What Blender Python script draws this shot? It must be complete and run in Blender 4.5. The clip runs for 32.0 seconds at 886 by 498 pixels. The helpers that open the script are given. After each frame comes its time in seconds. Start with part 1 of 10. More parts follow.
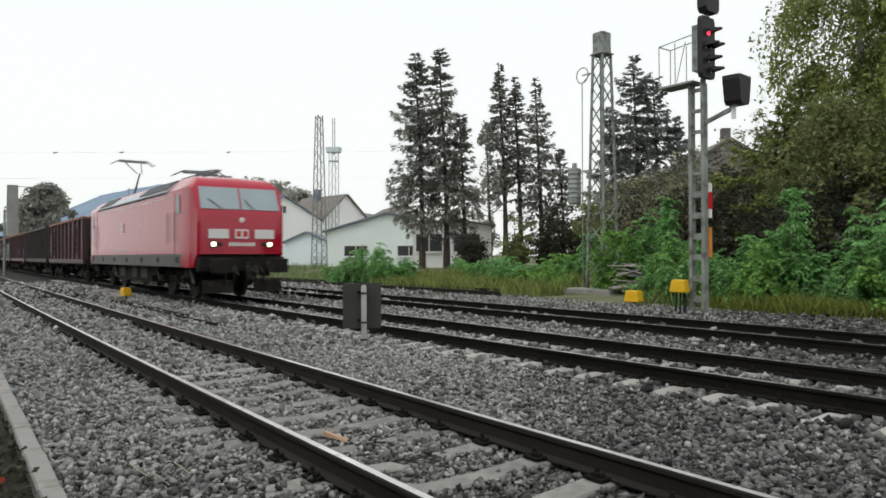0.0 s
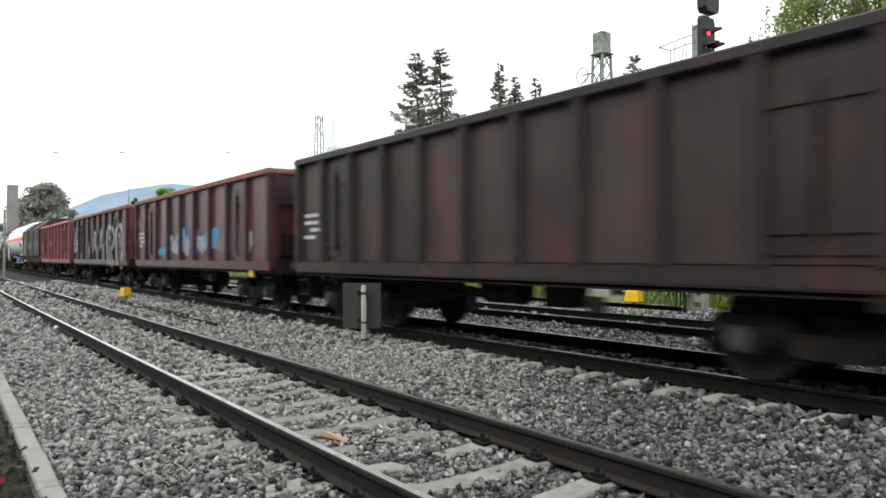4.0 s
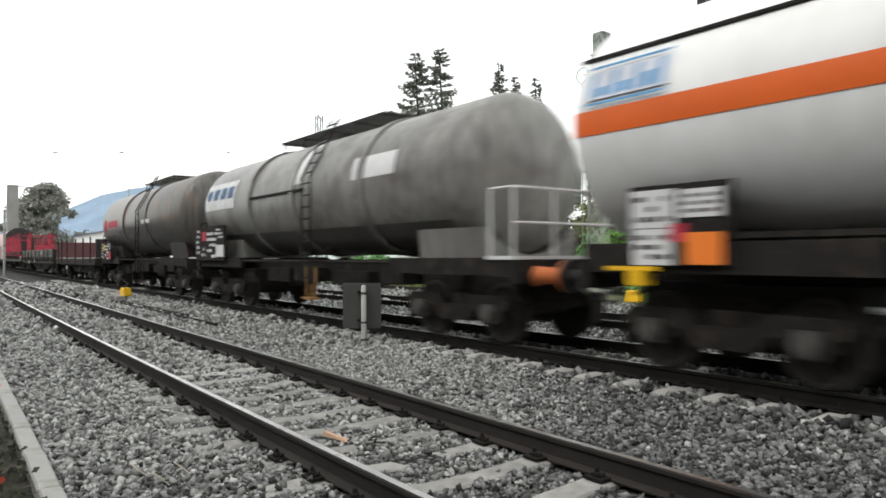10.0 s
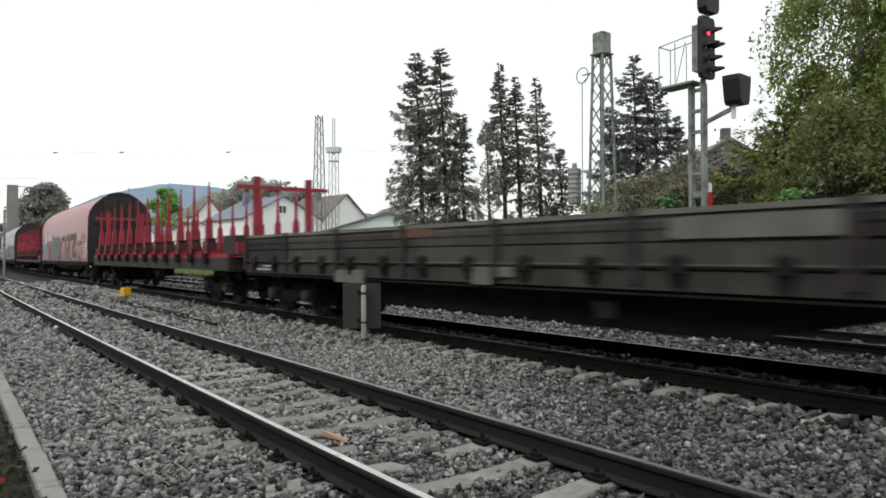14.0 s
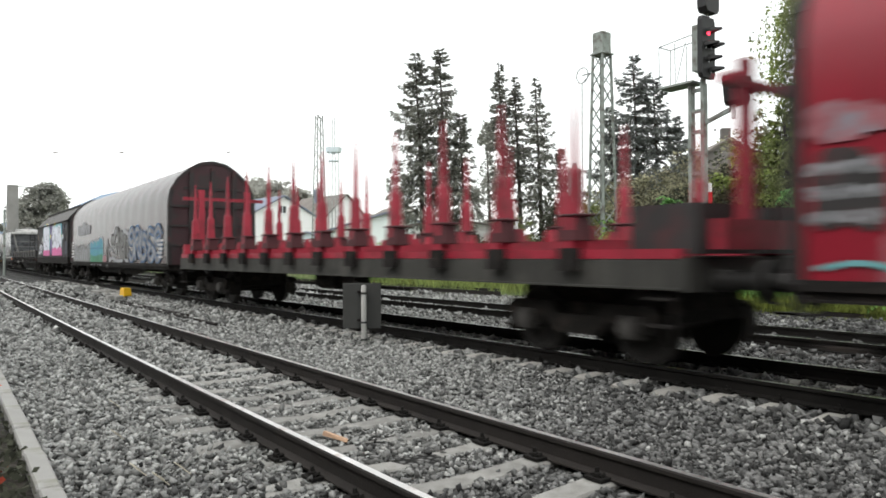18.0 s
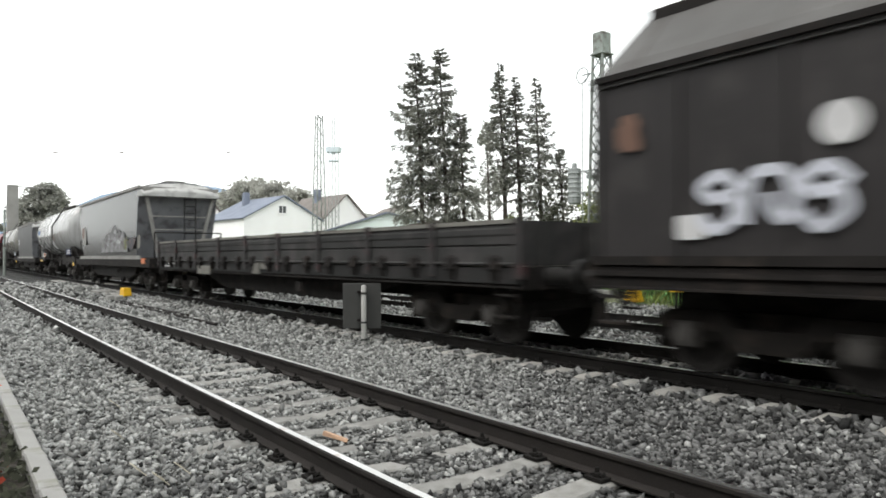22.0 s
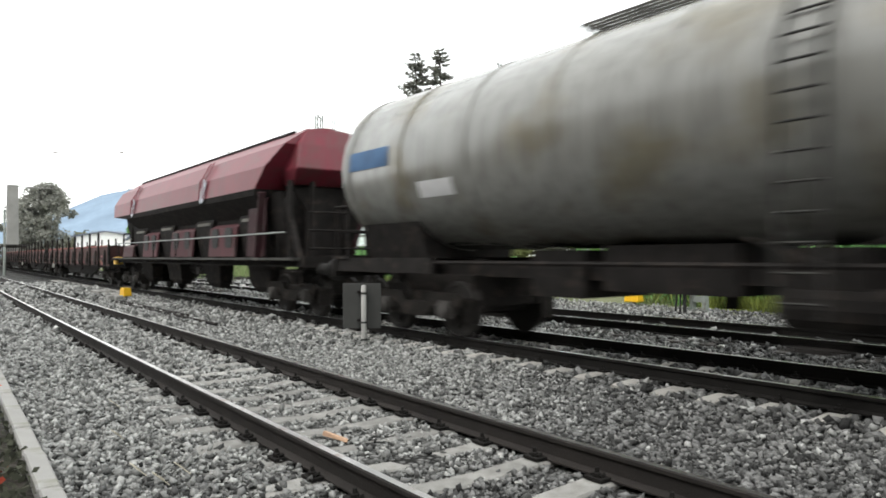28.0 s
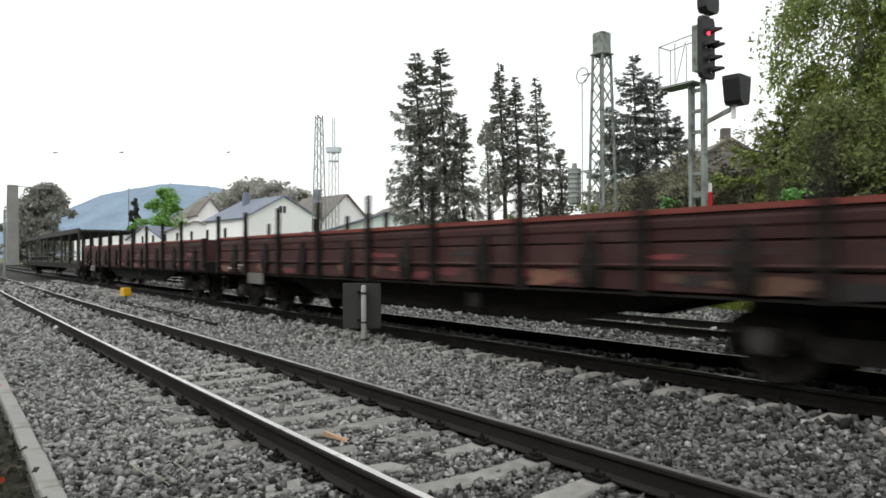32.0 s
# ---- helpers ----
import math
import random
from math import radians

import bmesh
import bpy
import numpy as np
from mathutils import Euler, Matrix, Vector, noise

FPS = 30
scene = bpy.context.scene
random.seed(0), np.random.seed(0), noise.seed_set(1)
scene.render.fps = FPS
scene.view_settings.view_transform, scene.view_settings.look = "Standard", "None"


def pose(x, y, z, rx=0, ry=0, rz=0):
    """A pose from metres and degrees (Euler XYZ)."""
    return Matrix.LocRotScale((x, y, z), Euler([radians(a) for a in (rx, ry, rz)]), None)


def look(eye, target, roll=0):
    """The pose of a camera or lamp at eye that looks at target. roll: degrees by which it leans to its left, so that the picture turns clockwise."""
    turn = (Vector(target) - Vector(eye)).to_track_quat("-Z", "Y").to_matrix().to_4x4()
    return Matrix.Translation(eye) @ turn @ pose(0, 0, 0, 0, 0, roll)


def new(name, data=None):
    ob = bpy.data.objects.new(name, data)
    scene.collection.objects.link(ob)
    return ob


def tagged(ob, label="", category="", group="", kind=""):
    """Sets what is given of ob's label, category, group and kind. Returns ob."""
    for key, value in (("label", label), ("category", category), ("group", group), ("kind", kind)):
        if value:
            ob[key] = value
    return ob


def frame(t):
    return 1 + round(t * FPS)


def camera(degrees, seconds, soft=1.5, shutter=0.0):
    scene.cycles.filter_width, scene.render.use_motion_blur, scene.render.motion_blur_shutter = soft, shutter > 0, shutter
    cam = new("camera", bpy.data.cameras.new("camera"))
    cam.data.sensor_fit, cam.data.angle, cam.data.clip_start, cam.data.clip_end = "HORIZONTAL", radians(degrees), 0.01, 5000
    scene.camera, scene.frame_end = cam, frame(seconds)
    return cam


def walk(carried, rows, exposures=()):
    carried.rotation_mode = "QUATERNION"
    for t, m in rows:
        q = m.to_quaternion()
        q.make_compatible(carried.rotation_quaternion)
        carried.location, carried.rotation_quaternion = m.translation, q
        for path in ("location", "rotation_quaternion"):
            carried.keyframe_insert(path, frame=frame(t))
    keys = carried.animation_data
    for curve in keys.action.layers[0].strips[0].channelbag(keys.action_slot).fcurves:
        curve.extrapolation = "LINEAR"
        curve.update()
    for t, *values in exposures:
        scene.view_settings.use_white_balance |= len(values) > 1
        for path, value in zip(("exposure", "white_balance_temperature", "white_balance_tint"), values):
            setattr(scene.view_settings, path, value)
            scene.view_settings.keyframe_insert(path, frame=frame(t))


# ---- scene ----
# ---------------- camera ----------------
cam = camera(64.49, 32.0, soft=1.7, shutter=0.5)
EYE = Vector((0.0, 0.0, 1.333))
YAW, TILT = 0.64089, 0.00947
AIM = EYE + Vector((-math.cos(YAW) * math.cos(TILT), math.sin(YAW) * math.cos(TILT), math.sin(TILT)))
walk(cam, [(0.0, look(EYE, AIM, -0.19)), (32.0, look(EYE, AIM, -0.19))], exposures=[
    (0.0, -0.36), (1.0, -0.38), (1.5, -0.18), (2.0, 0.05), (3.0, 0.25), (5.5, 0.34), (6.0, 0.37), (7.0, 0.44), (8.0, 0.35), (9.0, 0.47), (10.0, 0.24), (11.0, 0.2),
    (12.4, 0.2), (13.3, -0.10), (14.0, -0.30), (14.5, -0.38), (16.5, -0.13), (17.3, 0.12), (18.0, 0.27), (19.0, 0.0), (20.0, 0.25), (21.0, 0.40), (22.0, 0.37), (23.0, 0.03),
    (24.3, 0.27), (25.2, 0.29), (28.0, 0.52), (29.0, 0.58), (30.0, 0.6), (31.0, 0.0), (32.0, -0.1)])

# ---------------- light: overcast sky ----------------
world = bpy.data.worlds.new("overcast")
scene.world = world
world.use_nodes = True
wn, wl = world.node_tree.nodes, world.node_tree.links
sky = wn.new("ShaderNodeTexSky")
sky.sky_type = "NISHITA"
sky.sun_disc = False
sky.sun_elevation, sky.sun_rotation = radians(76), radians(150)
sky.air_density, sky.dust_density, sky.ozone_density = 1.0, 6.0, 1.0
cloud = wn.new("ShaderNodeMix")
cloud.data_type = "RGBA"
cloud.inputs[0].default_value = 0.82
cloud.inputs[7].default_value = (11.4, 11.7, 11.5, 1)
wl.new(sky.outputs[0], cloud.inputs[6])
wl.new(cloud.outputs[2], wn["Background"].inputs[0])
wn["Background"].inputs[1].default_value = 0.128
sun_data = bpy.data.lights.new("sun", "SUN")
sun_data.energy, sun_data.angle, sun_data.color = 1.0, radians(30), (1.0, 0.97, 0.93)
sun = new("sun", sun_data)
sun.matrix_world = look((0, 0, 50), Vector((0, 0, 50)) - Vector((0.05, -0.62, 0.74)))


# ---------------- materials ----------------
def surface(name, col, rough=0.65, metal=0.0, var=0.22, scale=2.5, grain=45.0, bump=0.12, second=None, amount=0.5,
            streak=None, streak_amt=0.4, random_obj=0.0, random_island=0.0, spec=0.4, thin=0.0, deep=0.0):
    """Base colour with broad and fine variation, an optional second colour in patches, optional vertical streaks."""
    m = bpy.data.materials.new(name)
    m.use_nodes = True
    n, l = m.node_tree.nodes, m.node_tree.links
    b = n["Principled BSDF"]
    b.inputs["Roughness"].default_value, b.inputs["Metallic"].default_value = rough, metal
    b.inputs["Specular IOR Level"].default_value = spec
    co = n.new("ShaderNodeTexCoord")
    big, fine = n.new("ShaderNodeTexNoise"), n.new("ShaderNodeTexNoise")
    big.inputs["Scale"].default_value, big.inputs["Detail"].default_value = scale, 5
    fine.inputs["Scale"].default_value, fine.inputs["Detail"].default_value = grain, 4
    for t in (big, fine):
        l.new(co.outputs["Object"], t.inputs["Vector"])

    def rgb(c):
        return (c[0], c[1], c[2], 1)

    def mix(fac, a, c, kind="MIX"):
        x = n.new("ShaderNodeMix")
        x.data_type, x.blend_type = "RGBA", kind
        for sock, v in ((x.inputs[0], fac), (x.inputs[6], a), (x.inputs[7], c)):
            if isinstance(v, tuple):
                sock.default_value = v
            elif isinstance(v, (int, float)):
                sock.default_value = v
            else:
                l.new(v, sock)
        return x.outputs[2]

    def ramp(src, lo, hi):
        r = n.new("ShaderNodeMapRange")
        r.inputs[1].default_value, r.inputs[2].default_value = lo, hi
        l.new(src, r.inputs[0])
        return r.outputs[0]

    dark = tuple(c * (1 - var) for c in col)
    lite = tuple(min(1, c * (1 + var)) for c in col)
    out = mix(ramp(big.outputs[0], 0.3, 0.7), rgb(dark), rgb(lite))
    out = mix(ramp(fine.outputs[0], 0.25, 0.75), out, mix(0.5, out, rgb(dark)))
    if second:
        pat = n.new("ShaderNodeTexNoise")
        pat.inputs["Scale"].default_value, pat.inputs["Detail"].default_value = scale * 1.7, 8
        l.new(co.outputs["Object"], pat.inputs["Vector"])
        mid = 0.72 - 0.4 * amount
        out = mix(ramp(pat.outputs[0], mid - 0.06, mid + 0.10), out, rgb(second))
    if streak:
        mp = n.new("ShaderNodeMapping")
        mp.inputs["Scale"].default_value = (5.0, 5.0, 0.35)
        st = n.new("ShaderNodeTexNoise")
        st.inputs["Scale"].default_value, st.inputs["Detail"].default_value = 1.6, 6
        l.new(co.outputs["Object"], mp.inputs["Vector"])
        l.new(mp.outputs[0], st.inputs["Vector"])
        fac = n.new("ShaderNodeMath")
        fac.operation = "MULTIPLY"
        fac.inputs[1].default_value = streak_amt
        l.new(ramp(st.outputs[0], 0.42, 0.68), fac.inputs[0])
        out = mix(fac.outputs[0], out, rgb(streak))
    if random_obj or random_island:
        src = n.new("ShaderNodeObjectInfo").outputs["Random"] if random_obj else n.new("ShaderNodeNewGeometry").outputs["Random Per Island"]
        k = random_obj or random_island
        r = n.new("ShaderNodeMapRange")
        r.inputs[3].default_value, r.inputs[4].default_value = 1 - k, 1 + k
        if deep:
            pw = n.new("ShaderNodeMath")
            pw.operation = "POWER"
            pw.inputs[1].default_value = deep
            l.new(src, pw.inputs[0])
            src = pw.outputs[0]
        l.new(src, r.inputs[0])
        cmb = n.new("ShaderNodeCombineColor")
        for i in range(3):
            l.new(r.outputs[0], cmb.inputs[i])
        out = mix(1.0, out, cmb.outputs[0], "MULTIPLY")
    l.new(out, b.inputs["Base Color"])
    if bump:
        bp = n.new("ShaderNodeBump")
        bp.inputs["Strength"].default_value, bp.inputs["Distance"].default_value = bump, 0.02
        l.new(fine.outputs[0], bp.inputs["Height"])
        l.new(bp.outputs[0], b.inputs["Normal"])
    if thin:
        # light passes through leaves
        tr, mx = n.new("ShaderNodeBsdfTranslucent"), n.new("ShaderNodeMixShader")
        mx.inputs[0].default_value = thin
        l.new(out, tr.inputs["Color"])
        l.new(b.outputs[0], mx.inputs[1])
        l.new(tr.outputs[0], mx.inputs[2])
        l.new(mx.outputs[0], n["Material Output"].inputs[0])
    return m


def glow(name, col, power):
    m = bpy.data.materials.new(name)
    m.use_nodes = True
    b = m.node_tree.nodes["Principled BSDF"]
    b.inputs["Base Color"].default_value = (*col, 1)
    b.inputs["Emission Color"].default_value, b.inputs["Emission Strength"].default_value = (*col, 1), power
    return m


M = dict(
    rail_side=surface("rail_rust", (0.019, 0.0155, 0.0135), 0.85, 0.0, 0.3, 3, 60, 0.3),
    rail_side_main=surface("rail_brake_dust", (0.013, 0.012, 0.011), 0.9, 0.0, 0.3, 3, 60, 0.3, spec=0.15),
    rail_top=surface("rail_polish", (0.62, 0.62, 0.61), 0.3, 1.0, 0.12, 2, 30, 0.02),
    rail_top_worn=surface("rail_dull", (0.74, 0.73, 0.71), 0.30, 1.0, 0.2, 2, 30, 0.03, second=(0.34, 0.22, 0.16), amount=0.18),
    concrete=surface("sleeper_concrete", (0.36, 0.35, 0.325), 0.9, 0, 0.2, 4, 70, 0.4, random_obj=0.15),
    clip_rust=surface("clip_rust", (0.17, 0.075, 0.06), 0.8, 0, 0.5, 14, 60, 0.4, random_obj=0.5),
    sleeper_old=surface("sleeper_weathered", (0.30, 0.297, 0.28), 0.92, 0, 0.25, 3, 60, 0.5, random_obj=0.25, streak=(0.1, 0.09, 0.08)),
    sleeper_dark=surface("sleeper_oiled", (0.06, 0.055, 0.05), 0.92, 0, 0.25, 3, 60, 0.5, random_obj=0.25),
    curb=surface("curb_concrete", (0.30, 0.297, 0.285), 0.9, 0, 0.14, 3, 90, 0.3, second=(0.22, 0.22, 0.19), amount=0.3, random_obj=0.12),
    frame_dark=surface("underframe_black", (0.021, 0.019, 0.018), 0.8, 0, 0.35, 3, 40, 0.25, second=(0.042, 0.034, 0.029), amount=0.3, spec=0.12),
    bogie=surface("bogie_brake_dust", (0.021, 0.019, 0.0175), 0.9, 0.0, 0.3, 4, 50, 0.3, second=(0.042, 0.035, 0.030), amount=0.3, spec=0.1),
    step_rust=surface("step_dull_yellow", (0.34, 0.19, 0.06), 0.7, 0, 0.3, 3, 40, 0.1),
    orange_buffer=surface("buffer_orange", (0.55, 0.16, 0.05), 0.6, 0, 0.2, 3, 40, 0.1),
    wheel=surface("wheel_steel", (0.03, 0.027, 0.025), 0.8, 0.0, 0.3, 5, 40, 0.2),
    buffer=surface("buffer_grease", (0.025, 0.024, 0.023), 0.6, 0.2, 0.3, 6, 50, 0.1),
    brown=surface("wagon_brown", (0.066, 0.032, 0.033), 0.42, 0, 0.35, 0.6, 30, 0.12, second=(0.14, 0.026, 0.038), amount=0.42, streak=(0.022, 0.019, 0.019), streak_amt=0.75),
    brown_wine=surface("wagon_brown_wine", (0.058, 0.04, 0.041), 0.42, 0, 0.35, 0.8, 30, 0.12, second=(0.115, 0.04, 0.046), amount=0.38, streak=(0.024, 0.02, 0.02), streak_amt=0.75),
    brown_dark=surface("wagon_brown_sooty", (0.036, 0.029, 0.029), 0.5, 0, 0.35, 0.8, 30, 0.12, second=(0.088, 0.037, 0.039), amount=0.32, streak=(0.018, 0.016, 0.016), streak_amt=0.75),
    brown_sheet=surface("wagon_brown_sheet", (0.108, 0.045, 0.048), 0.38, 0, 0.35, 0.7, 30, 0.12, second=(0.15, 0.03, 0.038), amount=0.42, streak=(0.022, 0.018, 0.018), streak_amt=0.8, random_obj=0.5),
    brown_dark_sheet=surface("wagon_sooty_sheet", (0.055, 0.041, 0.041), 0.45, 0, 0.35, 0.8, 30, 0.12, second=(0.085, 0.036, 0.038), amount=0.4, streak=(0.02, 0.018, 0.018), streak_amt=0.75, random_obj=0.4),
    brown_wine_sheet=surface("wagon_wine_sheet", (0.095, 0.062, 0.065), 0.4, 0, 0.35, 0.8, 30, 0.12, second=(0.13, 0.042, 0.05), amount=0.45, streak=(0.028, 0.024, 0.024), streak_amt=0.75, random_obj=0.4),
    oxide_sheet=surface("wagon_oxide_sheet", (0.29, 0.066, 0.066), 0.38, 0, 0.3, 0.6, 30, 0.1, second=(0.14, 0.046, 0.05), amount=0.55, streak=(0.045, 0.022, 0.022), streak_amt=0.8, random_obj=0.22),
    brown_post=surface("wagon_brown_post", (0.062, 0.022, 0.028), 0.6, 0, 0.25, 1.5, 40, 0.08, streak=(0.02, 0.016, 0.016), streak_amt=0.6),
    brown_dark_post=surface("wagon_sooty_post", (0.035, 0.028, 0.027), 0.7, 0, 0.25, 1.5, 40, 0.08),
    brown_wine_post=surface("wagon_sooty_post", (0.035, 0.028, 0.027), 0.7, 0, 0.25, 1.5, 40, 0.08),
    oxide_post=surface("wagon_oxide_post", (0.19, 0.042, 0.048), 0.55, 0, 0.25, 1.5, 40, 0.08, streak=(0.05, 0.02, 0.022), streak_amt=0.6),
    brown_rim=surface("wagon_rim_rust", (0.26, 0.125, 0.09), 0.8, 0, 0.25, 2, 40, 0.2, second=(0.14, 0.06, 0.045), amount=0.35),
    oxide=surface("wagon_oxide_red", (0.27, 0.062, 0.068), 0.55, 0, 0.3, 0.6, 30, 0.1, second=(0.15, 0.048, 0.052), amount=0.5, streak=(0.05, 0.025, 0.026), streak_amt=0.7),
    oxide_rim=surface("wagon_red_rim", (0.42, 0.15, 0.12), 0.75, 0, 0.2, 2, 40, 0.1),
    red=surface("loco_red", (0.42, 0.006, 0.03), 0.14, 0, 0.08, 0.6, 20, 0.01, spec=0.6),
    loco_grey=surface("loco_grey", (0.10, 0.10, 0.096), 0.5, 0, 0.2, 1.5, 40, 0.05, second=(0.10, 0.097, 0.09), amount=0.3),
    loco_roof=surface("loco_roof_grey", (0.46, 0.50, 0.54), 0.45, 0, 0.15, 1.5, 40, 0.05),
    grille=surface("loco_grille", (0.15, 0.16, 0.17), 0.5, 0.3, 0.2, 3, 80, 0.5),
    loco_white=surface("loco_white", (0.78, 0.77, 0.75), 0.4, 0, 0.05, 2, 40, 0.02),
    window=surface("cab_glass", (0.05, 0.06, 0.065), 0.06, 0, 0.1, 1, 10, 0.0, spec=0.9),
    windshield=surface("windshield_glass", (0.30, 0.36, 0.39), 0.08, 0.25, 0.1, 1, 10, 0.0, spec=0.8),
    black=surface("black_rubber", (0.015, 0.015, 0.015), 0.6, 0, 0.2, 5, 50, 0.1),
    white=surface("tank_white", (0.80, 0.80, 0.79), 0.35, 0, 0.05, 0.8, 25, 0.02, streak=(0.6, 0.59, 0.56), streak_amt=0.35),
    orange=surface("tank_orange", (0.72, 0.13, 0.02), 0.4, 0, 0.08, 1, 25, 0.02),
    orange_plate=surface("hazard_orange", (0.85, 0.22, 0.03), 0.5, 0, 0.05, 2, 25, 0.02),
    tank_grey=surface("tank_grey_sooty", (0.224, 0.221, 0.206), 0.38, 0, 0.2, 0.7, 25, 0.06, second=(0.11, 0.10, 0.095), amount=0.45, streak=(0.07, 0.06, 0.055), streak_amt=0.55),
    tank_dark=surface("tank_dark_sooty", (0.115, 0.108, 0.098), 0.34, 0, 0.25, 0.7, 25, 0.06, second=(0.17, 0.10, 0.05), amount=0.4, streak=(0.035, 0.03, 0.03), streak_amt=0.6),
    tank_spill_shade=surface("tank_spill_and_shade", (0.045, 0.042, 0.040), 0.34, 0, 0.3, 2.0, 25, 0.05, second=(0.06, 0.055, 0.05), amount=0.3),
    tank_light=surface("tank_light_grey", (0.40, 0.402, 0.395), 0.16, 0, 0.06, 0.5, 25, 0.01, spec=0.6, second=(0.25, 0.245, 0.23), amount=0.3, streak=(0.16, 0.155, 0.145), streak_amt=0.35),
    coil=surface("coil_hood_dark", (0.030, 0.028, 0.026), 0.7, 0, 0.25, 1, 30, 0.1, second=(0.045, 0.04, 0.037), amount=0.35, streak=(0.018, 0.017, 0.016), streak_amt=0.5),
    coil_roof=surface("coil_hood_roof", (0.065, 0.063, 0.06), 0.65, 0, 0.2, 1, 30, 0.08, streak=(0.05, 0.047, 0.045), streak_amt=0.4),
    tarp_red=surface("tarp_red", (0.29, 0.016, 0.032), 0.28, 0, 0.12, 0.8, 18, 0.05, spec=0.45, second=(0.23, 0.03, 0.042), amount=0.3, streak=(0.2, 0.03, 0.04), streak_amt=0.3),
    tarp_brown=surface("tarp_brown", (0.064, 0.032, 0.031), 0.26, 0, 0.2, 0.8, 18, 0.05, spec=0.4, second=(0.058, 0.05, 0.046), amount=0.5, streak=(0.035, 0.032, 0.03), streak_amt=0.7),
    end_dark=surface("end_wall_dark", (0.035, 0.032, 0.032), 0.7, 0, 0.3, 2, 30, 0.15, second=(0.07, 0.03, 0.032), amount=0.35),
    end_wine=surface("end_wall_wine", (0.06, 0.028, 0.032), 0.65, 0, 0.25, 1.5, 30, 0.1, second=(0.04, 0.03, 0.03), amount=0.4),
    van=surface("van_dark", (0.028, 0.025, 0.025), 0.65, 0, 0.3, 1, 30, 0.1, second=(0.042, 0.038, 0.037), amount=0.35, streak=(0.016, 0.015, 0.015), streak_amt=0.5),
    van_blue=surface("van_faded_blue_paint", (0.03, 0.032, 0.055), 0.6, 0, 0.35, 1.4, 30, 0.1, second=(0.03, 0.027, 0.027), amount=0.5),
    # van ends: shade between the wagons is put into a darker wall colour
    van_end=surface("van_end_shaded", (0.013, 0.012, 0.012), 0.8, 0, 0.35, 1.5, 30, 0.12, second=(0.024, 0.022, 0.021), amount=0.35),
    van_roof=surface("van_roof_grey", (0.10, 0.097, 0.094), 0.7, 0, 0.25, 1.2, 30, 0.12, second=(0.08, 0.074, 0.07), amount=0.4),
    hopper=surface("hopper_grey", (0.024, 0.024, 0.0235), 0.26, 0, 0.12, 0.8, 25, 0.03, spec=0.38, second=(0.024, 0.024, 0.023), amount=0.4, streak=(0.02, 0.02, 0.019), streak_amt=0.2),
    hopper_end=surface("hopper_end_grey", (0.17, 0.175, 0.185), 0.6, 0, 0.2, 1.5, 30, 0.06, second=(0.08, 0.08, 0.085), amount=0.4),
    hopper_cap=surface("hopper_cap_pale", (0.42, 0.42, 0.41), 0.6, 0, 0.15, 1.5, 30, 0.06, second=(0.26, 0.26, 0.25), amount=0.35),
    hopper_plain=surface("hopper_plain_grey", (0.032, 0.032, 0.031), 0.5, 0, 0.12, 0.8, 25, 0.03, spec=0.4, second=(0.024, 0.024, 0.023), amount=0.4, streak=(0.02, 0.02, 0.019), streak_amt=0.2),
    hopper_lite=surface("hopper_pale_roof", (0.27, 0.265, 0.25), 0.75, 0, 0.2, 1.5, 30, 0.08, second=(0.2, 0.19, 0.18), amount=0.4),
    lowside=surface("lowside_grey", (0.055, 0.054, 0.048), 0.8, 0, 0.3, 1.2, 30, 0.12, second=(0.08, 0.077, 0.068), amount=0.3, streak=(0.02, 0.019, 0.018), streak_amt=0.6, random_obj=0.5),
    lowside_lite=surface("lowside_rim", (0.19, 0.185, 0.165), 0.8, 0, 0.25, 2, 30, 0.12),
    deck=surface("deck_planks", (0.27, 0.26, 0.22), 0.9, 0, 0.25, 2, 40, 0.3),
    lowbrown=surface("lowside_brown", (0.07, 0.024, 0.022), 0.78, 0, 0.25, 1.2, 30, 0.12, second=(0.075, 0.04, 0.035), amount=0.4, streak=(0.03, 0.022, 0.02), streak_amt=0.6, random_obj=0.2),
    lowbrown_rim=surface("lowside_brown_rim", (0.24, 0.06, 0.045), 0.75, 0, 0.2, 2, 30, 0.1),
    stake_red=surface("stanchion_red", (0.35, 0.024, 0.046), 0.5, 0, 0.25, 2, 30, 0.05, second=(0.18, 0.022, 0.03), amount=0.3),
    red_hop=surface("hopper_red", (0.17, 0.021, 0.035), 0.42, 0, 0.15, 1, 30, 0.05, second=(0.13, 0.035, 0.04), amount=0.35, streak=(0.09, 0.05, 0.05), streak_amt=0.35),
    # darker red for the plain end panels and corner struts
    red_hop_dark=surface("hopper_red_dark", (0.042, 0.013, 0.017), 0.7, 0, 0.25, 1, 30, 0.08, second=(0.04, 0.02, 0.02), amount=0.4),
    red_hop_dirty=surface("hopper_red_dirty", (0.085, 0.024, 0.03), 0.7, 0, 0.25, 1, 30, 0.08, second=(0.10, 0.07, 0.068), amount=0.3, streak=(0.035, 0.025, 0.025), streak_amt=0.5, random_obj=0.3),
    crate=surface("panel_red_brown", (0.095, 0.034, 0.036), 0.7, 0, 0.15, 1.2, 30, 0.05),
    yellow=surface("yellow_paint", (0.78, 0.46, 0.015), 0.45, 0, 0.12, 4, 40, 0.05),
    galv=surface("galvanised_steel", (0.30, 0.32, 0.31), 0.55, 0.35, 0.2, 3, 60, 0.1, second=(0.2, 0.21, 0.2), amount=0.3),
    mast_green=surface("mast_green_grey", (0.27, 0.30, 0.275), 0.7, 0.05, 0.25, 2, 50, 0.1, second=(0.12, 0.11, 0.095), amount=0.4),
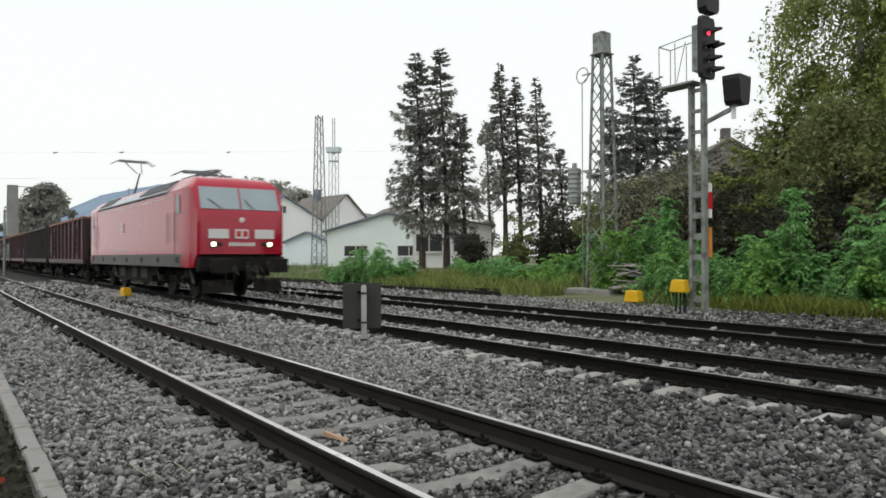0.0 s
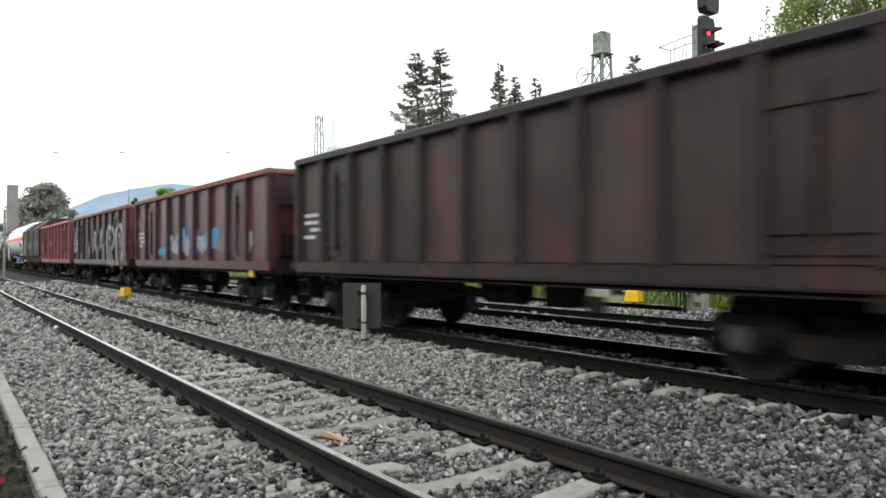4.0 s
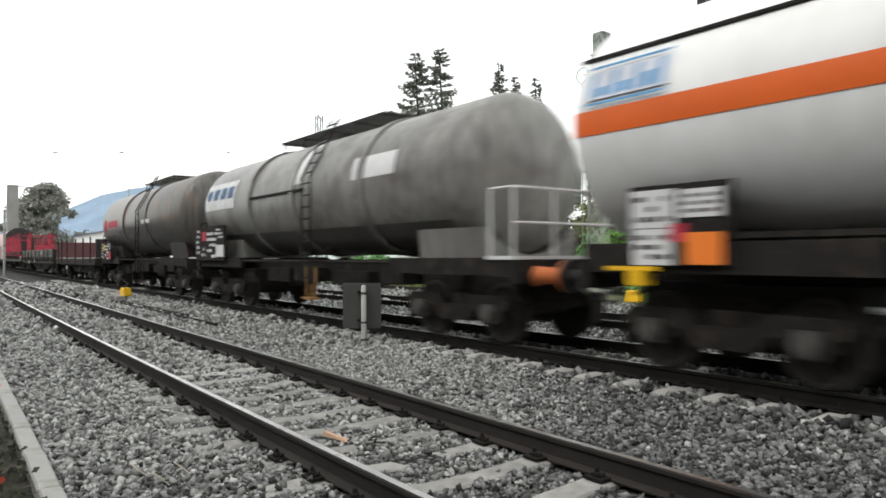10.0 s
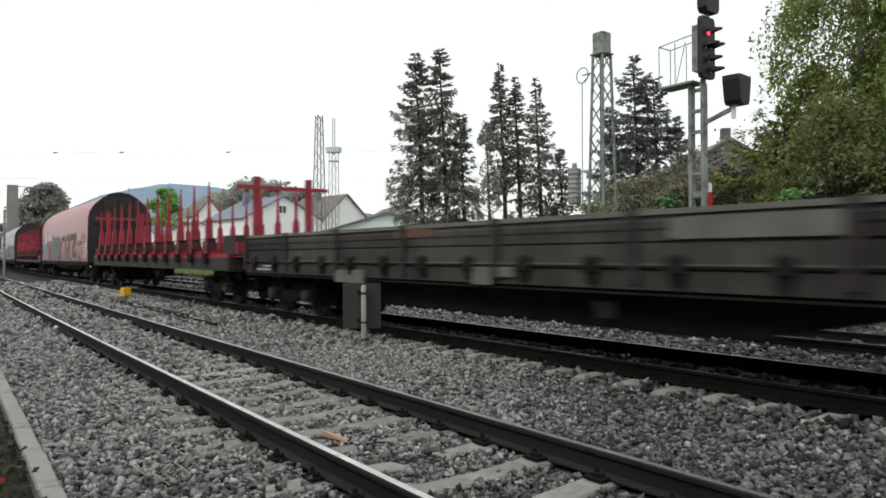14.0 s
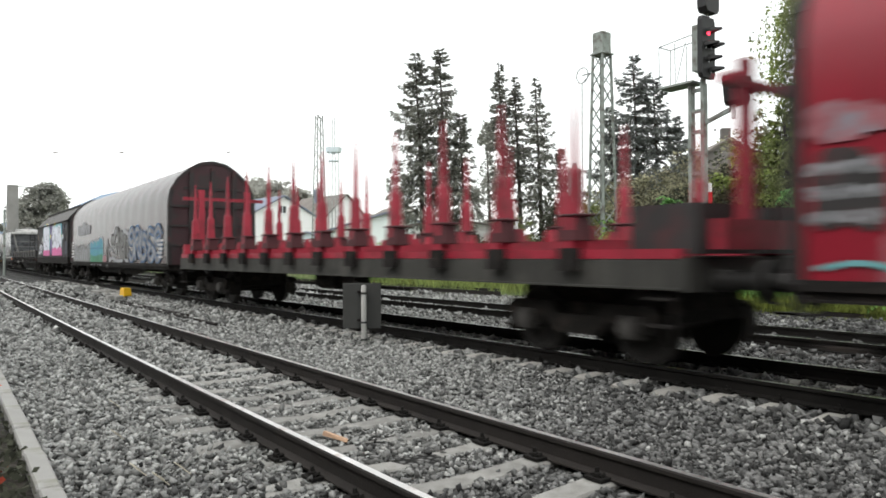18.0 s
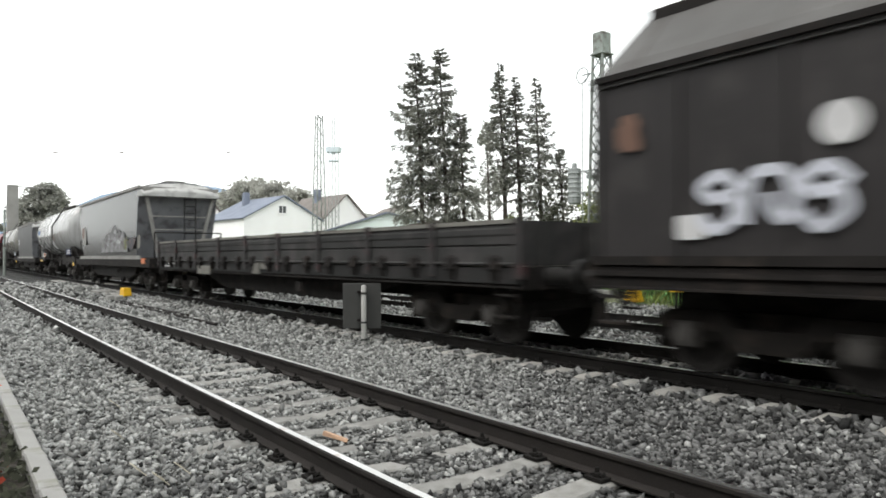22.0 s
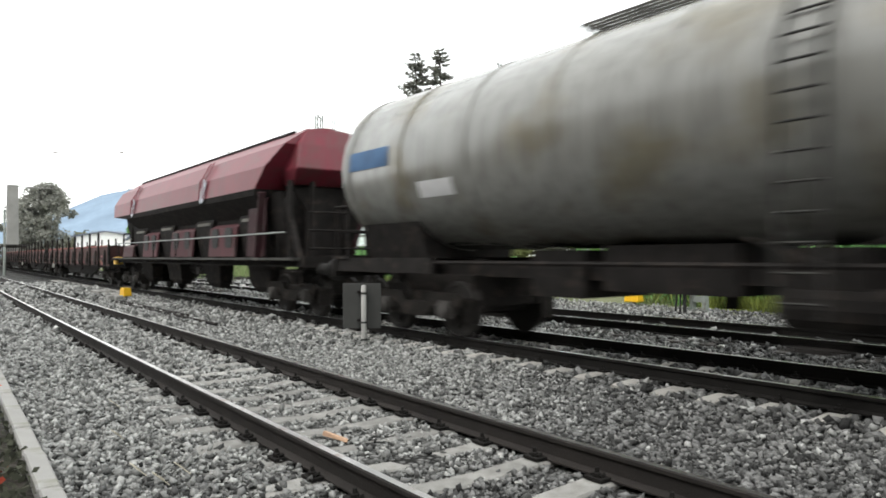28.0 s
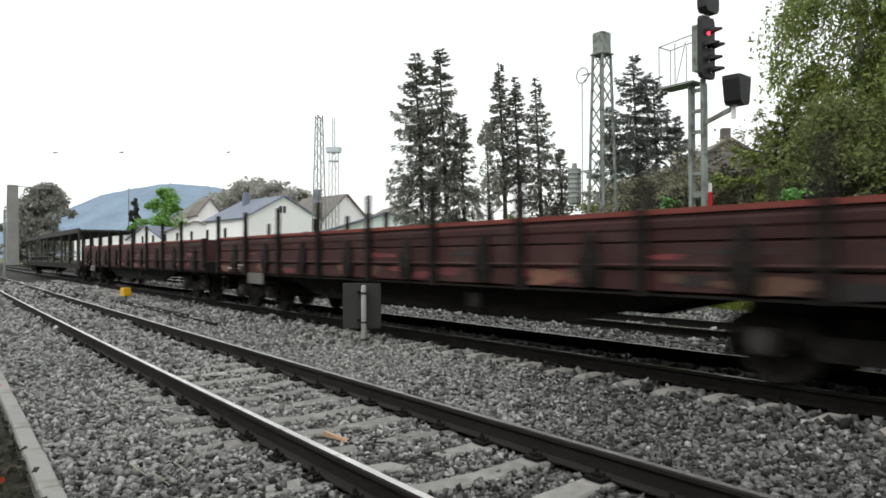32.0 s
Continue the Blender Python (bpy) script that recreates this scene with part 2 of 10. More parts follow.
    sign_back=surface("sign_back_grey", (0.055, 0.056, 0.053), 0.65, 0.1, 0.15, 3, 50, 0.05),
    post_white=surface("post_white", (0.46, 0.46, 0.44), 0.6, 0, 0.15, 6, 60, 0.1, streak=(0.3, 0.29, 0.27)),
    signal_black=surface("signal_black", (0.012, 0.012, 0.012), 0.5, 0, 0.2, 4, 40, 0.05),
    sign_red=surface("sign_red", (0.55, 0.02, 0.025), 0.5, 0, 0.1, 4, 40, 0.02),
    sign_white=surface("sign_white", (0.8, 0.8, 0.8), 0.5, 0, 0.05, 4, 40, 0.02),
    sign_orange=surface("sign_orange", (0.75, 0.28, 0.05), 0.6, 0, 0.1, 4, 40, 0.02),
    insulator=surface("insulator_brown", (0.09, 0.05, 0.035), 0.3, 0, 0.1, 4, 40, 0.02),
    wire=surface("wire_bronze", (0.12, 0.12, 0.11), 0.5, 0.5, 0.1, 4, 40, 0.0),
    plaster=surface("plaster_white", (0.92, 0.92, 0.91), 0.9, 0, 0.05, 0.4, 20, 0.1),
    plaster_mint=surface("shed_mint", (0.82, 0.90, 0.88), 0.85, 0, 0.06, 0.4, 20, 0.1),
    plaster_blue=surface("shed_blue", (0.78, 0.87, 0.91), 0.85, 0, 0.06, 0.4, 20, 0.1),
    roof_slate=surface("roof_slate", (0.19, 0.215, 0.27), 0.8, 0, 0.15, 0.8, 12, 0.2),
    roof_grey=surface("roof_tile_grey", (0.19, 0.17, 0.155), 0.85, 0, 0.2, 0.8, 12, 0.3),
    house_win=surface("house_window", (0.06, 0.065, 0.07), 0.15, 0, 0.2, 1, 10, 0.0, spec=0.7),
    brick=surface("brick_brown", (0.13, 0.118, 0.11), 0.9, 0, 0.2, 1, 20, 0.2),
    brick_pale=surface("brick_pale_brown", (0.21, 0.195, 0.185), 0.9, 0, 0.2, 1, 20, 0.2),
    pillar=surface("pillar_concrete", (0.27, 0.265, 0.25), 0.9, 0, 0.15, 0.8, 20, 0.2),
    # distance haze is mixed into the hill colours as blue and grey
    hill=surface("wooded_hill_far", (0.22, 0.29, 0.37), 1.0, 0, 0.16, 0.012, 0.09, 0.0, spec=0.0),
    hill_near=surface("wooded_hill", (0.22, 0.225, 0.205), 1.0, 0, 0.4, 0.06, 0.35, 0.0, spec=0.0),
    bark=surface("bark", (0.075, 0.06, 0.05), 0.95, 0, 0.3, 3, 40, 0.5),
    birch_bark=surface("birch_bark", (0.42, 0.41, 0.38), 0.9, 0, 0.3, 3, 30, 0.3, second=(0.1, 0.09, 0.08), amount=0.3),
    needle=surface("conifer_needles", (0.23, 0.235, 0.205), 0.9, 0, 0.3, 0.5, 8, 0.0, random_island=0.5, spec=0.15, thin=0.4),
    needle_blue=surface("conifer_needles_blue", (0.20, 0.215, 0.205), 0.9, 0, 0.3, 0.5, 8, 0.0, random_island=0.5, spec=0.15, thin=0.4),
    leaf=surface("leaves_green", (0.255, 0.315, 0.10), 0.8, 0, 0.35, 0.7, 8, 0.0, random_island=0.5, spec=0.25, thin=0.45, second=(0.19, 0.195, 0.05), amount=0.3),
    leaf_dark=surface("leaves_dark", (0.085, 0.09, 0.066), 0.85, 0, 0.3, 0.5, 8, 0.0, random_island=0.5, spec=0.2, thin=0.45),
    leaf_bright=surface("leaves_fresh", (0.23, 0.42, 0.11), 0.75, 0, 0.3, 0.9, 8, 0.0, random_island=0.45, spec=0.25, thin=0.45),
    leaf_bank=surface("leaves_bank", (0.22, 0.44, 0.16), 0.75, 0, 0.3, 0.9, 8, 0.0, random_island=0.5, spec=0.25, thin=0.45, second=(0.20, 0.36, 0.12), amount=0.35),
    leaf_olive=surface("leaves_olive", (0.215, 0.245, 0.105), 0.85, 0, 0.3, 0.6, 8, 0.0, random_island=0.45, spec=0.2, thin=0.45),
    leaf_pale=surface("leaves_pale", (0.17, 0.175, 0.12), 0.85, 0, 0.3, 0.6, 8, 0.0, random_island=0.4, spec=0.2, thin=0.45),
    leaf_grey=surface("leaves_grey_olive", (0.33, 0.32, 0.22), 0.85, 0, 0.35, 0.6, 8, 0.0, random_island=0.55, spec=0.2, thin=0.45, second=(0.16, 0.15, 0.115), amount=0.35),
    # leaf colours paled and greyed to paint in the haze of distance
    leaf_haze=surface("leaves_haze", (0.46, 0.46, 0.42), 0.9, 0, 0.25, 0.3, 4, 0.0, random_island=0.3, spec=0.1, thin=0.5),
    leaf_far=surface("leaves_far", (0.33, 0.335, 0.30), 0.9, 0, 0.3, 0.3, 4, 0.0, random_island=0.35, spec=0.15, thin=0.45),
    grass=surface("dry_grass", (0.285, 0.33, 0.165), 0.85, 0, 0.35, 0.6, 6, 0.0, random_island=0.6, spec=0.2, thin=0.5, second=(0.13, 0.23, 0.07), amount=0.5),
    flower=surface("yellow_weed", (0.25, 0.29, 0.07), 0.8, 0, 0.2, 2, 10, 0.0, random_island=0.4, spec=0.2, thin=0.45),
    red_leaf=surface("red_weed", (0.40, 0.07, 0.04), 0.8, 0, 0.3, 3, 20, 0.0, random_island=0.5, spec=0.2),
    straw=surface("straw", (0.45, 0.42, 0.33), 0.8, 0, 0.2, 3, 20, 0.0, random_island=0.3, spec=0.2),
    rust_pale=surface("rust_pale", (0.27, 0.135, 0.09), 0.9, 0, 0.3, 3, 30, 0.15),
    g_worn_silver=surface("worn_silver_spray", (0.34, 0.35, 0.36), 0.55, 0.0, 0.35, 1.6, 30, 0.1, second=(0.12, 0.10, 0.11), amount=0.45, streak=(0.09, 0.075, 0.08), streak_amt=0.5),
    g_worn=surface("faded_grey_spray", (0.19, 0.18, 0.19), 0.6, 0.0, 0.35, 1.8, 30, 0.1, second=(0.07, 0.055, 0.06), amount=0.6, streak=(0.06, 0.05, 0.052), streak_amt=0.6),
    g_dusk=surface("dark_spray", (0.045, 0.045, 0.055), 0.6, 0.0, 0.4, 1.8, 30, 0.1, second=(0.10, 0.06, 0.065), amount=0.4),
    axle_dust=surface("axle_box_dust", (0.06, 0.056, 0.052), 0.8, 0, 0.3, 3, 25, 0.15),
    stake_dark=surface("stanchion_head", (0.075, 0.018, 0.022), 0.7, 0, 0.25, 3, 25, 0.1),
    # darker copy of the ballast stone, with the shade of its gaps in the colour
    stone_shaded=surface("ballast_shaded", (0.142, 0.143, 0.14), 0.85, 0, 0.3, 12, 60, 0.5, random_island=0.85, deep=1.3, spec=0.3),
    wood=surface("split_wood", (0.55, 0.36, 0.24), 0.8, 0, 0.2, 6, 60, 0.2),
    stone=surface("ballast_stone", (0.268, 0.272, 0.262), 0.85, 0, 0.3, 12, 60, 0.5, random_island=0.72, deep=1.15, spec=0.28),
    g_silver=surface("spray_silver", (0.30, 0.305, 0.32), 0.5, 0.2, 0.25, 2.5, 30, 0.0),
    g_white=surface("spray_white", (0.58, 0.60, 0.66), 0.6, 0, 0.2, 2.5, 30, 0.0),
    g_black=surface("spray_black", (0.03, 0.03, 0.04), 0.6, 0, 0.3, 2.5, 30, 0.0),
    g_navy=surface("spray_navy", (0.022, 0.032, 0.08), 0.6, 0, 0.3, 2.5, 30, 0.0),
    g_blue=surface("spray_blue", (0.08, 0.27, 0.50), 0.6, 0, 0.3, 2.5, 30, 0.0),
    g_cyan=surface("spray_turquoise", (0.16, 0.40, 0.42), 0.6, 0, 0.25, 2.5, 30, 0.0),
    g_pink=surface("spray_pink", (0.55, 0.10, 0.28), 0.6, 0, 0.25, 2.5, 30, 0.0),
    g_grey=surface("spray_grey", (0.17, 0.17, 0.165), 0.65, 0, 0.25, 2.0, 30, 0.0),
    g_cloud_grey=surface("spray_cloud_grey", (0.27, 0.27, 0.275), 0.6, 0, 0.35, 2.2, 30, 0.0, second=(0.13, 0.13, 0.13), amount=0.55, streak=(0.09, 0.09, 0.09), streak_amt=0.5),
    g_lime=surface("spray_lime", (0.16, 0.17, 0.05), 0.6, 0, 0.35, 2.5, 30, 0.0, second=(0.07, 0.07, 0.05), amount=0.5),
    g_cloud=surface("spray_cloud", (0.42, 0.42, 0.43), 0.6, 0, 0.3, 3.0, 30, 0.0, second=(0.2, 0.2, 0.2), amount=0.4),
    g_brown=surface("spray_brown", (0.15, 0.085, 0.06), 0.65, 0, 0.25, 2.0, 30, 0.0),
    g_yellow=surface("spray_yellow", (0.60, 0.46, 0.06), 0.6, 0, 0.2, 2.5, 30, 0.0),
    g_red=surface("spray_red", (0.42, 0.02, 0.05), 0.6, 0, 0.2, 2.5, 30, 0.0),
    g_blue_dull=surface("spray_blue_faded", (0.05, 0.12, 0.24), 0.6, 0, 0.3, 2.5, 30, 0.0),
    g_green=surface("spray_green", (0.05, 0.22, 0.12), 0.6, 0, 0.3, 2.5, 30, 0.0),
    g_teal=surface("spray_teal", (0.07, 0.30, 0.34), 0.6, 0, 0.25, 2.5, 30, 0.0, second=(0.06, 0.18, 0.36), amount=0.45),
    g_rose=surface("spray_rose", (0.34, 0.12, 0.14), 0.6, 0, 0.3, 2.5, 30, 0.0, second=(0.16, 0.30, 0.34), amount=0.3),
    g_violet=surface("spray_violet", (0.10, 0.07, 0.22), 0.6, 0, 0.2, 2.5, 30, 0.0),
    lowside_dark=surface("lowside_sooty", (0.028, 0.028, 0.027), 0.8, 0, 0.3, 1.2, 30, 0.12, second=(0.05, 0.045, 0.045), amount=0.4, random_obj=0.4),
    tank_stained=surface("tank_stained_grey", (0.235, 0.235, 0.218), 0.24, 0, 0.1, 0.5, 25, 0.01, spec=0.6, second=(0.16, 0.145, 0.105), amount=0.42, streak=(0.08, 0.076, 0.066), streak_amt=0.5),
    plate=surface("lettering_white", (0.62, 0.62, 0.62), 0.6, 0, 0.1, 4, 40, 0.0),
    blue_tank=surface("valve_blue", (0.04, 0.17, 0.45), 0.5, 0, 0.2, 4, 40, 0.05),
    lamp=glow("headlight", (1.0, 0.78, 0.5), 5.0),
    lamp_red=glow("signal_red", (1.0, 0.05, 0.1), 2.5),
)


# ---------------- mesh helpers ----------------
def box(bm, c, s, rot=None, taper=1.0):
    """A box with centre c and size s; taper shrinks its top."""
    vs = []
    for dz in (-1, 1):
        k = taper if dz > 0 else 1.0
        for dx, dy in ((-1, -1), (1, -1), (1, 1), (-1, 1)):
            v = Vector((dx * s[0] / 2 * k, dy * s[1] / 2 * k, dz * s[2] / 2))
            if rot:
                v = rot @ v
            vs.append(bm.verts.new(v + Vector(c)))
    for f in ((3, 2, 1, 0), (4, 5, 6, 7), (0, 1, 5, 4), (1, 2, 6, 5), (2, 3, 7, 6), (3, 0, 4, 7)):
        bm.faces.new([vs[i] for i in f])


def bar(bm, p, q, w, h=None, seg=0):
    """A straight bar from p to q: square (w x h) or round with seg sides (radius w)."""
    p, q = Vector(p), Vector(q)
    d = (q - p).normalized()
    up = Vector((0, 0, 1)) if abs(d.z) < 0.95 else Vector((1, 0, 0))
    a = d.cross(up).normalized()
    b = a.cross(d).normalized()
    h = w if h is None else h
    if seg:
        ring = [(a * math.cos(2 * math.pi * i / seg) + b * math.sin(2 * math.pi * i / seg)) for i in range(seg)]
        r0 = [bm.verts.new(p + v * w) for v in ring]
        r1 = [bm.verts.new(q + v * h) for v in ring]
    else:
        seg = 4
        ring = [(-a * w / 2 - b * h / 2), (a * w / 2 - b * h / 2), (a * w / 2 + b * h / 2), (-a * w / 2 + b * h / 2)]
        r0 = [bm.verts.new(p + v) for v in ring]
        r1 = [bm.verts.new(q + v) for v in ring]
    for i in range(seg):
        bm.faces.new((r0[i], r0[(i + 1) % seg], r1[(i + 1) % seg], r1[i]))
    bm.faces.new(r0[::-1])
    bm.faces.new(r1)


def loft(bm, sections, close=True, cap=True):
    """Skin over a list of sections (lists of equal length of points)."""
    rings = [[bm.verts.new(p) for p in s] for s in sections]
    n = len(rings[0])
    for r0, r1 in zip(rings, rings[1:]):
        for i in range(n if close else n - 1):
            bm.faces.new((r0[i], r0[(i + 1) % n], r1[(i + 1) % n], r1[i]))
    if cap and close:
        bm.faces.new(rings[0][::-1])
        bm.faces.new(rings[-1])


def lathe_x(bm, prof, y=0.0, z=0.0, seg=28):
    """A body of revolution about the x axis: prof is (x, radius)."""
    loft(bm, [[(x, y + r * math.cos(2 * math.pi * i / seg), z + r * math.sin(2 * math.pi * i / seg)) for i in range(seg)] for x, r in prof])


def lathe_z(bm, prof, x=0.0, y=0.0, seg=12):
    loft(bm, [[(x + r * math.cos(2 * math.pi * i / seg), y + r * math.sin(2 * math.pi * i / seg), z) for i in range(seg)] for z, r in prof])


def shape(name, bm, smooth=False, bevel=0.0):
    bmesh.ops.recalc_face_normals(bm, faces=bm.faces)
    if bevel:
        bmesh.ops.bevel(bm, geom=list(bm.edges), offset=bevel, segments=1, affect="EDGES", profile=0.7)
    me = bpy.data.meshes.new(name)
    bm.to_mesh(me)
    bm.free()
    if smooth:
        me.shade_smooth()
        me.set_sharp_from_angle(angle=radians(35))
    return me


def part(name, bm, material, parent=None, label="", smooth=False, bevel=0.0, at=None):
    """Links a bmesh, or a mesh made before, as one object under a thing or a part."""
    me = bm if isinstance(bm, bpy.types.Mesh) else shape(name, bm, smooth, bevel)
    if material and not me.materials:
        me.materials.append(M[material] if isinstance(material, str) else material)
    ob = new(name, me)
    ob.parent = parent
    if at is not None:
        ob.matrix_basis = at
    if label:
        ob["label"] = label
    return ob


def thing(name, label, category, at=None, group="", kind=""):
    ob = new(name)
    ob.empty_display_size = 0.3
    if at is not None:
        ob.matrix_basis = at
    return tagged(ob, label, category, group, kind)


def from_arrays(name, verts, faces):
    """A mesh from numpy arrays of places and of equal-sided faces."""
    me = bpy.data.meshes.new(name)
    nv, nf, k = len(verts), len(faces), faces.shape[1]
    me.vertices.add(nv)
    me.vertices.foreach_set("co", np.ascontiguousarray(verts, dtype=np.float32).ravel())
    me.loops.add(nf * k)
    me.loops.foreach_set("vertex_index", np.ascontiguousarray(faces, dtype=np.int32).ravel())
    me.polygons.add(nf)
    me.polygons.foreach_set("loop_start", np.arange(0, nf * k, k, dtype=np.int32))
    me.update(calc_edges=True)
    return me


# ---------------- plan: three tracks along x, the train runs towards +x ----------------
SIDING, MAIN, THIRD = 3.002, 7.896, 12.047


def main_bend(x):
    s = max(0.0, -x)
    if s > 80:
        return 0.00023 * (80 * 80 / 2 + 80 * (s - 80))
    return 0.00023 * s * s / 2


def main_turn(x):
    """The heading of the main line, in degrees about z."""
    return -math.degrees(math.atan(0.00023 * min(80.0, max(-x, 0.0))))


def siding_bend(x):
    s = min(-x, 44.0)
    v = 0.00093 * s * s / 2 - 0.00003 * s ** 3 / 6
    return v + (max(-x, 44.0) - 44.0) * 0.012


def line_y(track, x):
    return {"siding": SIDING + siding_bend(x), "main": MAIN + main_bend(x), "third": THIRD + main_bend(x)}[track]


def ground_z(x, y):
    """The height of the ground: ballast beds, a shallow ditch, then a bank of grass."""
    w = y - main_bend(x) if y > 5 else y
    pts = ((-8, -0.14), (0.5, -0.14), (0.86, -0.20), (1.5, -0.205), (4.4, -0.21), (5.3, -0.27), (6.2, -0.255), (6.5, -0.235), (9.3, -0.235), (9.9, -0.29),
           (10.6, -0.29), (11.0, -0.22), (13.2, -0.22), (14.2, -0.36), (16.5, -0.36), (18.5, -0.31), (21.3, -0.27), (22.6, -0.08), (24.5, 0.25), (30, 0.35), (60, 0.2))
    if w <= pts[0][0]:
        return pts[0][1]
    for (a, za), (b, zb) in zip(pts, pts[1:]):
        if w <= b:
            return za + (zb - za) * (w - a) / (b - a)
    return 0.2


def make_ground():
    xs = np.concatenate(([-4000, -2500, -1500, -900, -600], np.arange(-480, -120, 20), np.arange(-120, -40, 5), np.arange(-40, 8, 0.6), [10, 15, 25, 50, 120, 400, 1200, 3000]))
    ys = np.concatenate(([-3000, -1000, -300, -100, -40, -15, -8, -4, -2, -1, 0], np.arange(0.4, 17, 0.3), np.arange(17, 30, 1.0), [32, 36, 42, 50, 60, 90, 150, 300, 700, 1500, 3500]))
    v = np.zeros((len(xs), len(ys), 3))
    for i, x in enumerate(xs):
        for j, y in enumerate(ys):
            near = -40 <= x <= 10 and 0 < y < 17
            v[i, j] = (x, y, ground_z(x, y) + (0.018 * noise.noise(Vector((x * 2.1, y * 2.1, 0))) if near else 0))
    idx = np.arange(len(xs) * len(ys)).reshape(len(xs), len(ys))
    f = np.stack([idx[:-1, :-1], idx[1:, :-1], idx[1:, 1:], idx[:-1, 1:]], -1).reshape(-1, 4)
    me = from_arrays("ground", v.reshape(-1, 3), f)
    me.shade_smooth()
    m = bpy.data.materials.new("ballast_and_grass")
    m.use_nodes = True
    n, l = m.node_tree.nodes, m.node_tree.links
    b = n["Principled BSDF"]
    b.inputs["Roughness"].default_value = 0.95
    b.inputs["Specular IOR Level"].default_value = 0.2
    co = n.new("ShaderNodeTexCoord")
    vor = n.new("ShaderNodeTexVoronoi")
    vor.inputs["Scale"].default_value = 17
    l.new(co.outputs["Object"], vor.inputs["Vector"])
    big = n.new("ShaderNodeTexNoise")
    big.inputs["Scale"].default_value, big.inputs["Detail"].default_value = 0.5, 6
    l.new(co.outputs["Object"], big.inputs["Vector"])
    cell = n.new("ShaderNodeValToRGB")
    cell.color_ramp.elements[0].color, cell.color_ramp.elements[1].color = (0.025, 0.025, 0.024, 1), (0.22, 0.22, 0.214, 1)
    sep = n.new("ShaderNodeSeparateColor")
    l.new(vor.outputs["Color"], sep.inputs[0])
    l.new(sep.outputs[0], cell.inputs[0])
    # shade between the stones is painted as near-black borders of the cells
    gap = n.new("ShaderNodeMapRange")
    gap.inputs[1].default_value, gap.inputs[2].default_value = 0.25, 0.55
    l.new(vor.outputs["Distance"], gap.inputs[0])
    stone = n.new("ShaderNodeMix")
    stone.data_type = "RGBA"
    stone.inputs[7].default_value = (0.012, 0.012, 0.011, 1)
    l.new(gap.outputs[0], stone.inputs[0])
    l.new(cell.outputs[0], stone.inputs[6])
    turf = n.new("ShaderNodeValToRGB")
    turf.color_ramp.elements[0].position, turf.color_ramp.elements[1].position = 0.35, 0.65
    turf.color_ramp.elements[0].color, turf.color_ramp.elements[1].color = (0.085, 0.10, 0.05, 1), (0.19, 0.20, 0.12, 1)
    l.new(big.outputs[0], turf.inputs[0])
    xyz = n.new("ShaderNodeSeparateXYZ")
    l.new(co.outputs["Object"], xyz.inputs[0])
    edge = n.new("ShaderNodeMath")
    edge.operation = "MULTIPLY_ADD"
    edge.inputs[1].default_value = 2.6
    l.new(big.outputs[0], edge.inputs[0])
    l.new(xyz.outputs[1], edge.inputs[2])
    far = n.new("ShaderNodeMapRange")
    far.inputs[1].default_value, far.inputs[2].default_value = 18.9, 20.0
    l.new(edge.outputs[0], far.inputs[0])
    soil = n.new("ShaderNodeMapRange")
    soil.inputs[1].default_value, soil.inputs[2].default_value = 0.62, 0.55
    l.new(xyz.outputs[1], soil.inputs[0])
    mix1, mix2 = n.new("ShaderNodeMix"), n.new("ShaderNodeMix")
    for x in (mix1, mix2):
        x.data_type = "RGBA"
    l.new(far.outputs[0], mix1.inputs[0])
    l.new(stone.outputs[2], mix1.inputs[6])
    l.new(turf.outputs[0], mix1.inputs[7])
    l.new(soil.outputs[0], mix2.inputs[0])
    l.new(mix1.outputs[2], mix2.inputs[6])
    mix2.inputs[7].default_value = (0.052, 0.047, 0.04, 1)
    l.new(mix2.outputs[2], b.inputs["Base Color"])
    bp = n.new("ShaderNodeBump")
    bp.inputs["Strength"].default_value, bp.inputs["Distance"].default_value = 0.9, 0.03
    bp.invert = True
    l.new(vor.outputs["Distance"], bp.inputs["Height"])
    l.new(bp.outputs[0], b.inputs["Normal"])
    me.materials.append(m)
    tagged(new("ground", me), "grey crushed-stone ballast giving way to a grassy bank", "ground", kind="structure")


make_ground()

RAIL = ((-0.070, -0.172), (0.070, -0.172), (0.070, -0.160), (0.012, -0.142), (0.012, -0.045), (0.034, -0.036), (0.035, -0.010), (0.026, 0.0),
        (-0.026, 0.0), (-0.035, -0.010), (-0.034, -0.036), (-0.012, -0.045), (-0.012, -0.142), (-0.070, -0.160))


def make_rail(parent, track, side, x0, x1, head, web):
    xs = [x0]
    while xs[-1] < x1 - 0.1:
        xs.append(min(x1, xs[-1] + (10 if xs[-1] < -100 or xs[-1] > 30 else 1.5)))
    bm = bmesh.new()
    loft(bm, [[(x, line_y(track, x) + side * 0.7525 + a, b) for a, b in RAIL] for x in xs])
    me = shape("rail", bm, smooth=True)
    me.materials.append(M[web])
    me.materials.append(M[head])
    for p in me.polygons:
        if p.center.z > -0.004:
            p.material_index = 1
    part("rail", me, None, parent)


tracks = {}
for track, label in (("siding", "siding with dull rails and weathered sleepers sunk in ballast"), ("main", "main line with polished rails on concrete sleepers"),
                     ("third", "far running line with dark rails and dark sleepers")):
    tracks[track] = tagged(new(track + "_track"), label, "railway track", group="railway tracks", kind="structure")
    head = "rail_top_worn" if track == "siding" else "rail_top"
    web = "rail_side" if track == "siding" else "rail_side_main"
    for side in (-1, 1):
        make_rail(tracks[track], track, side, -500 if track == "main" else -170, 500 if track == "main" else 120, head, web)

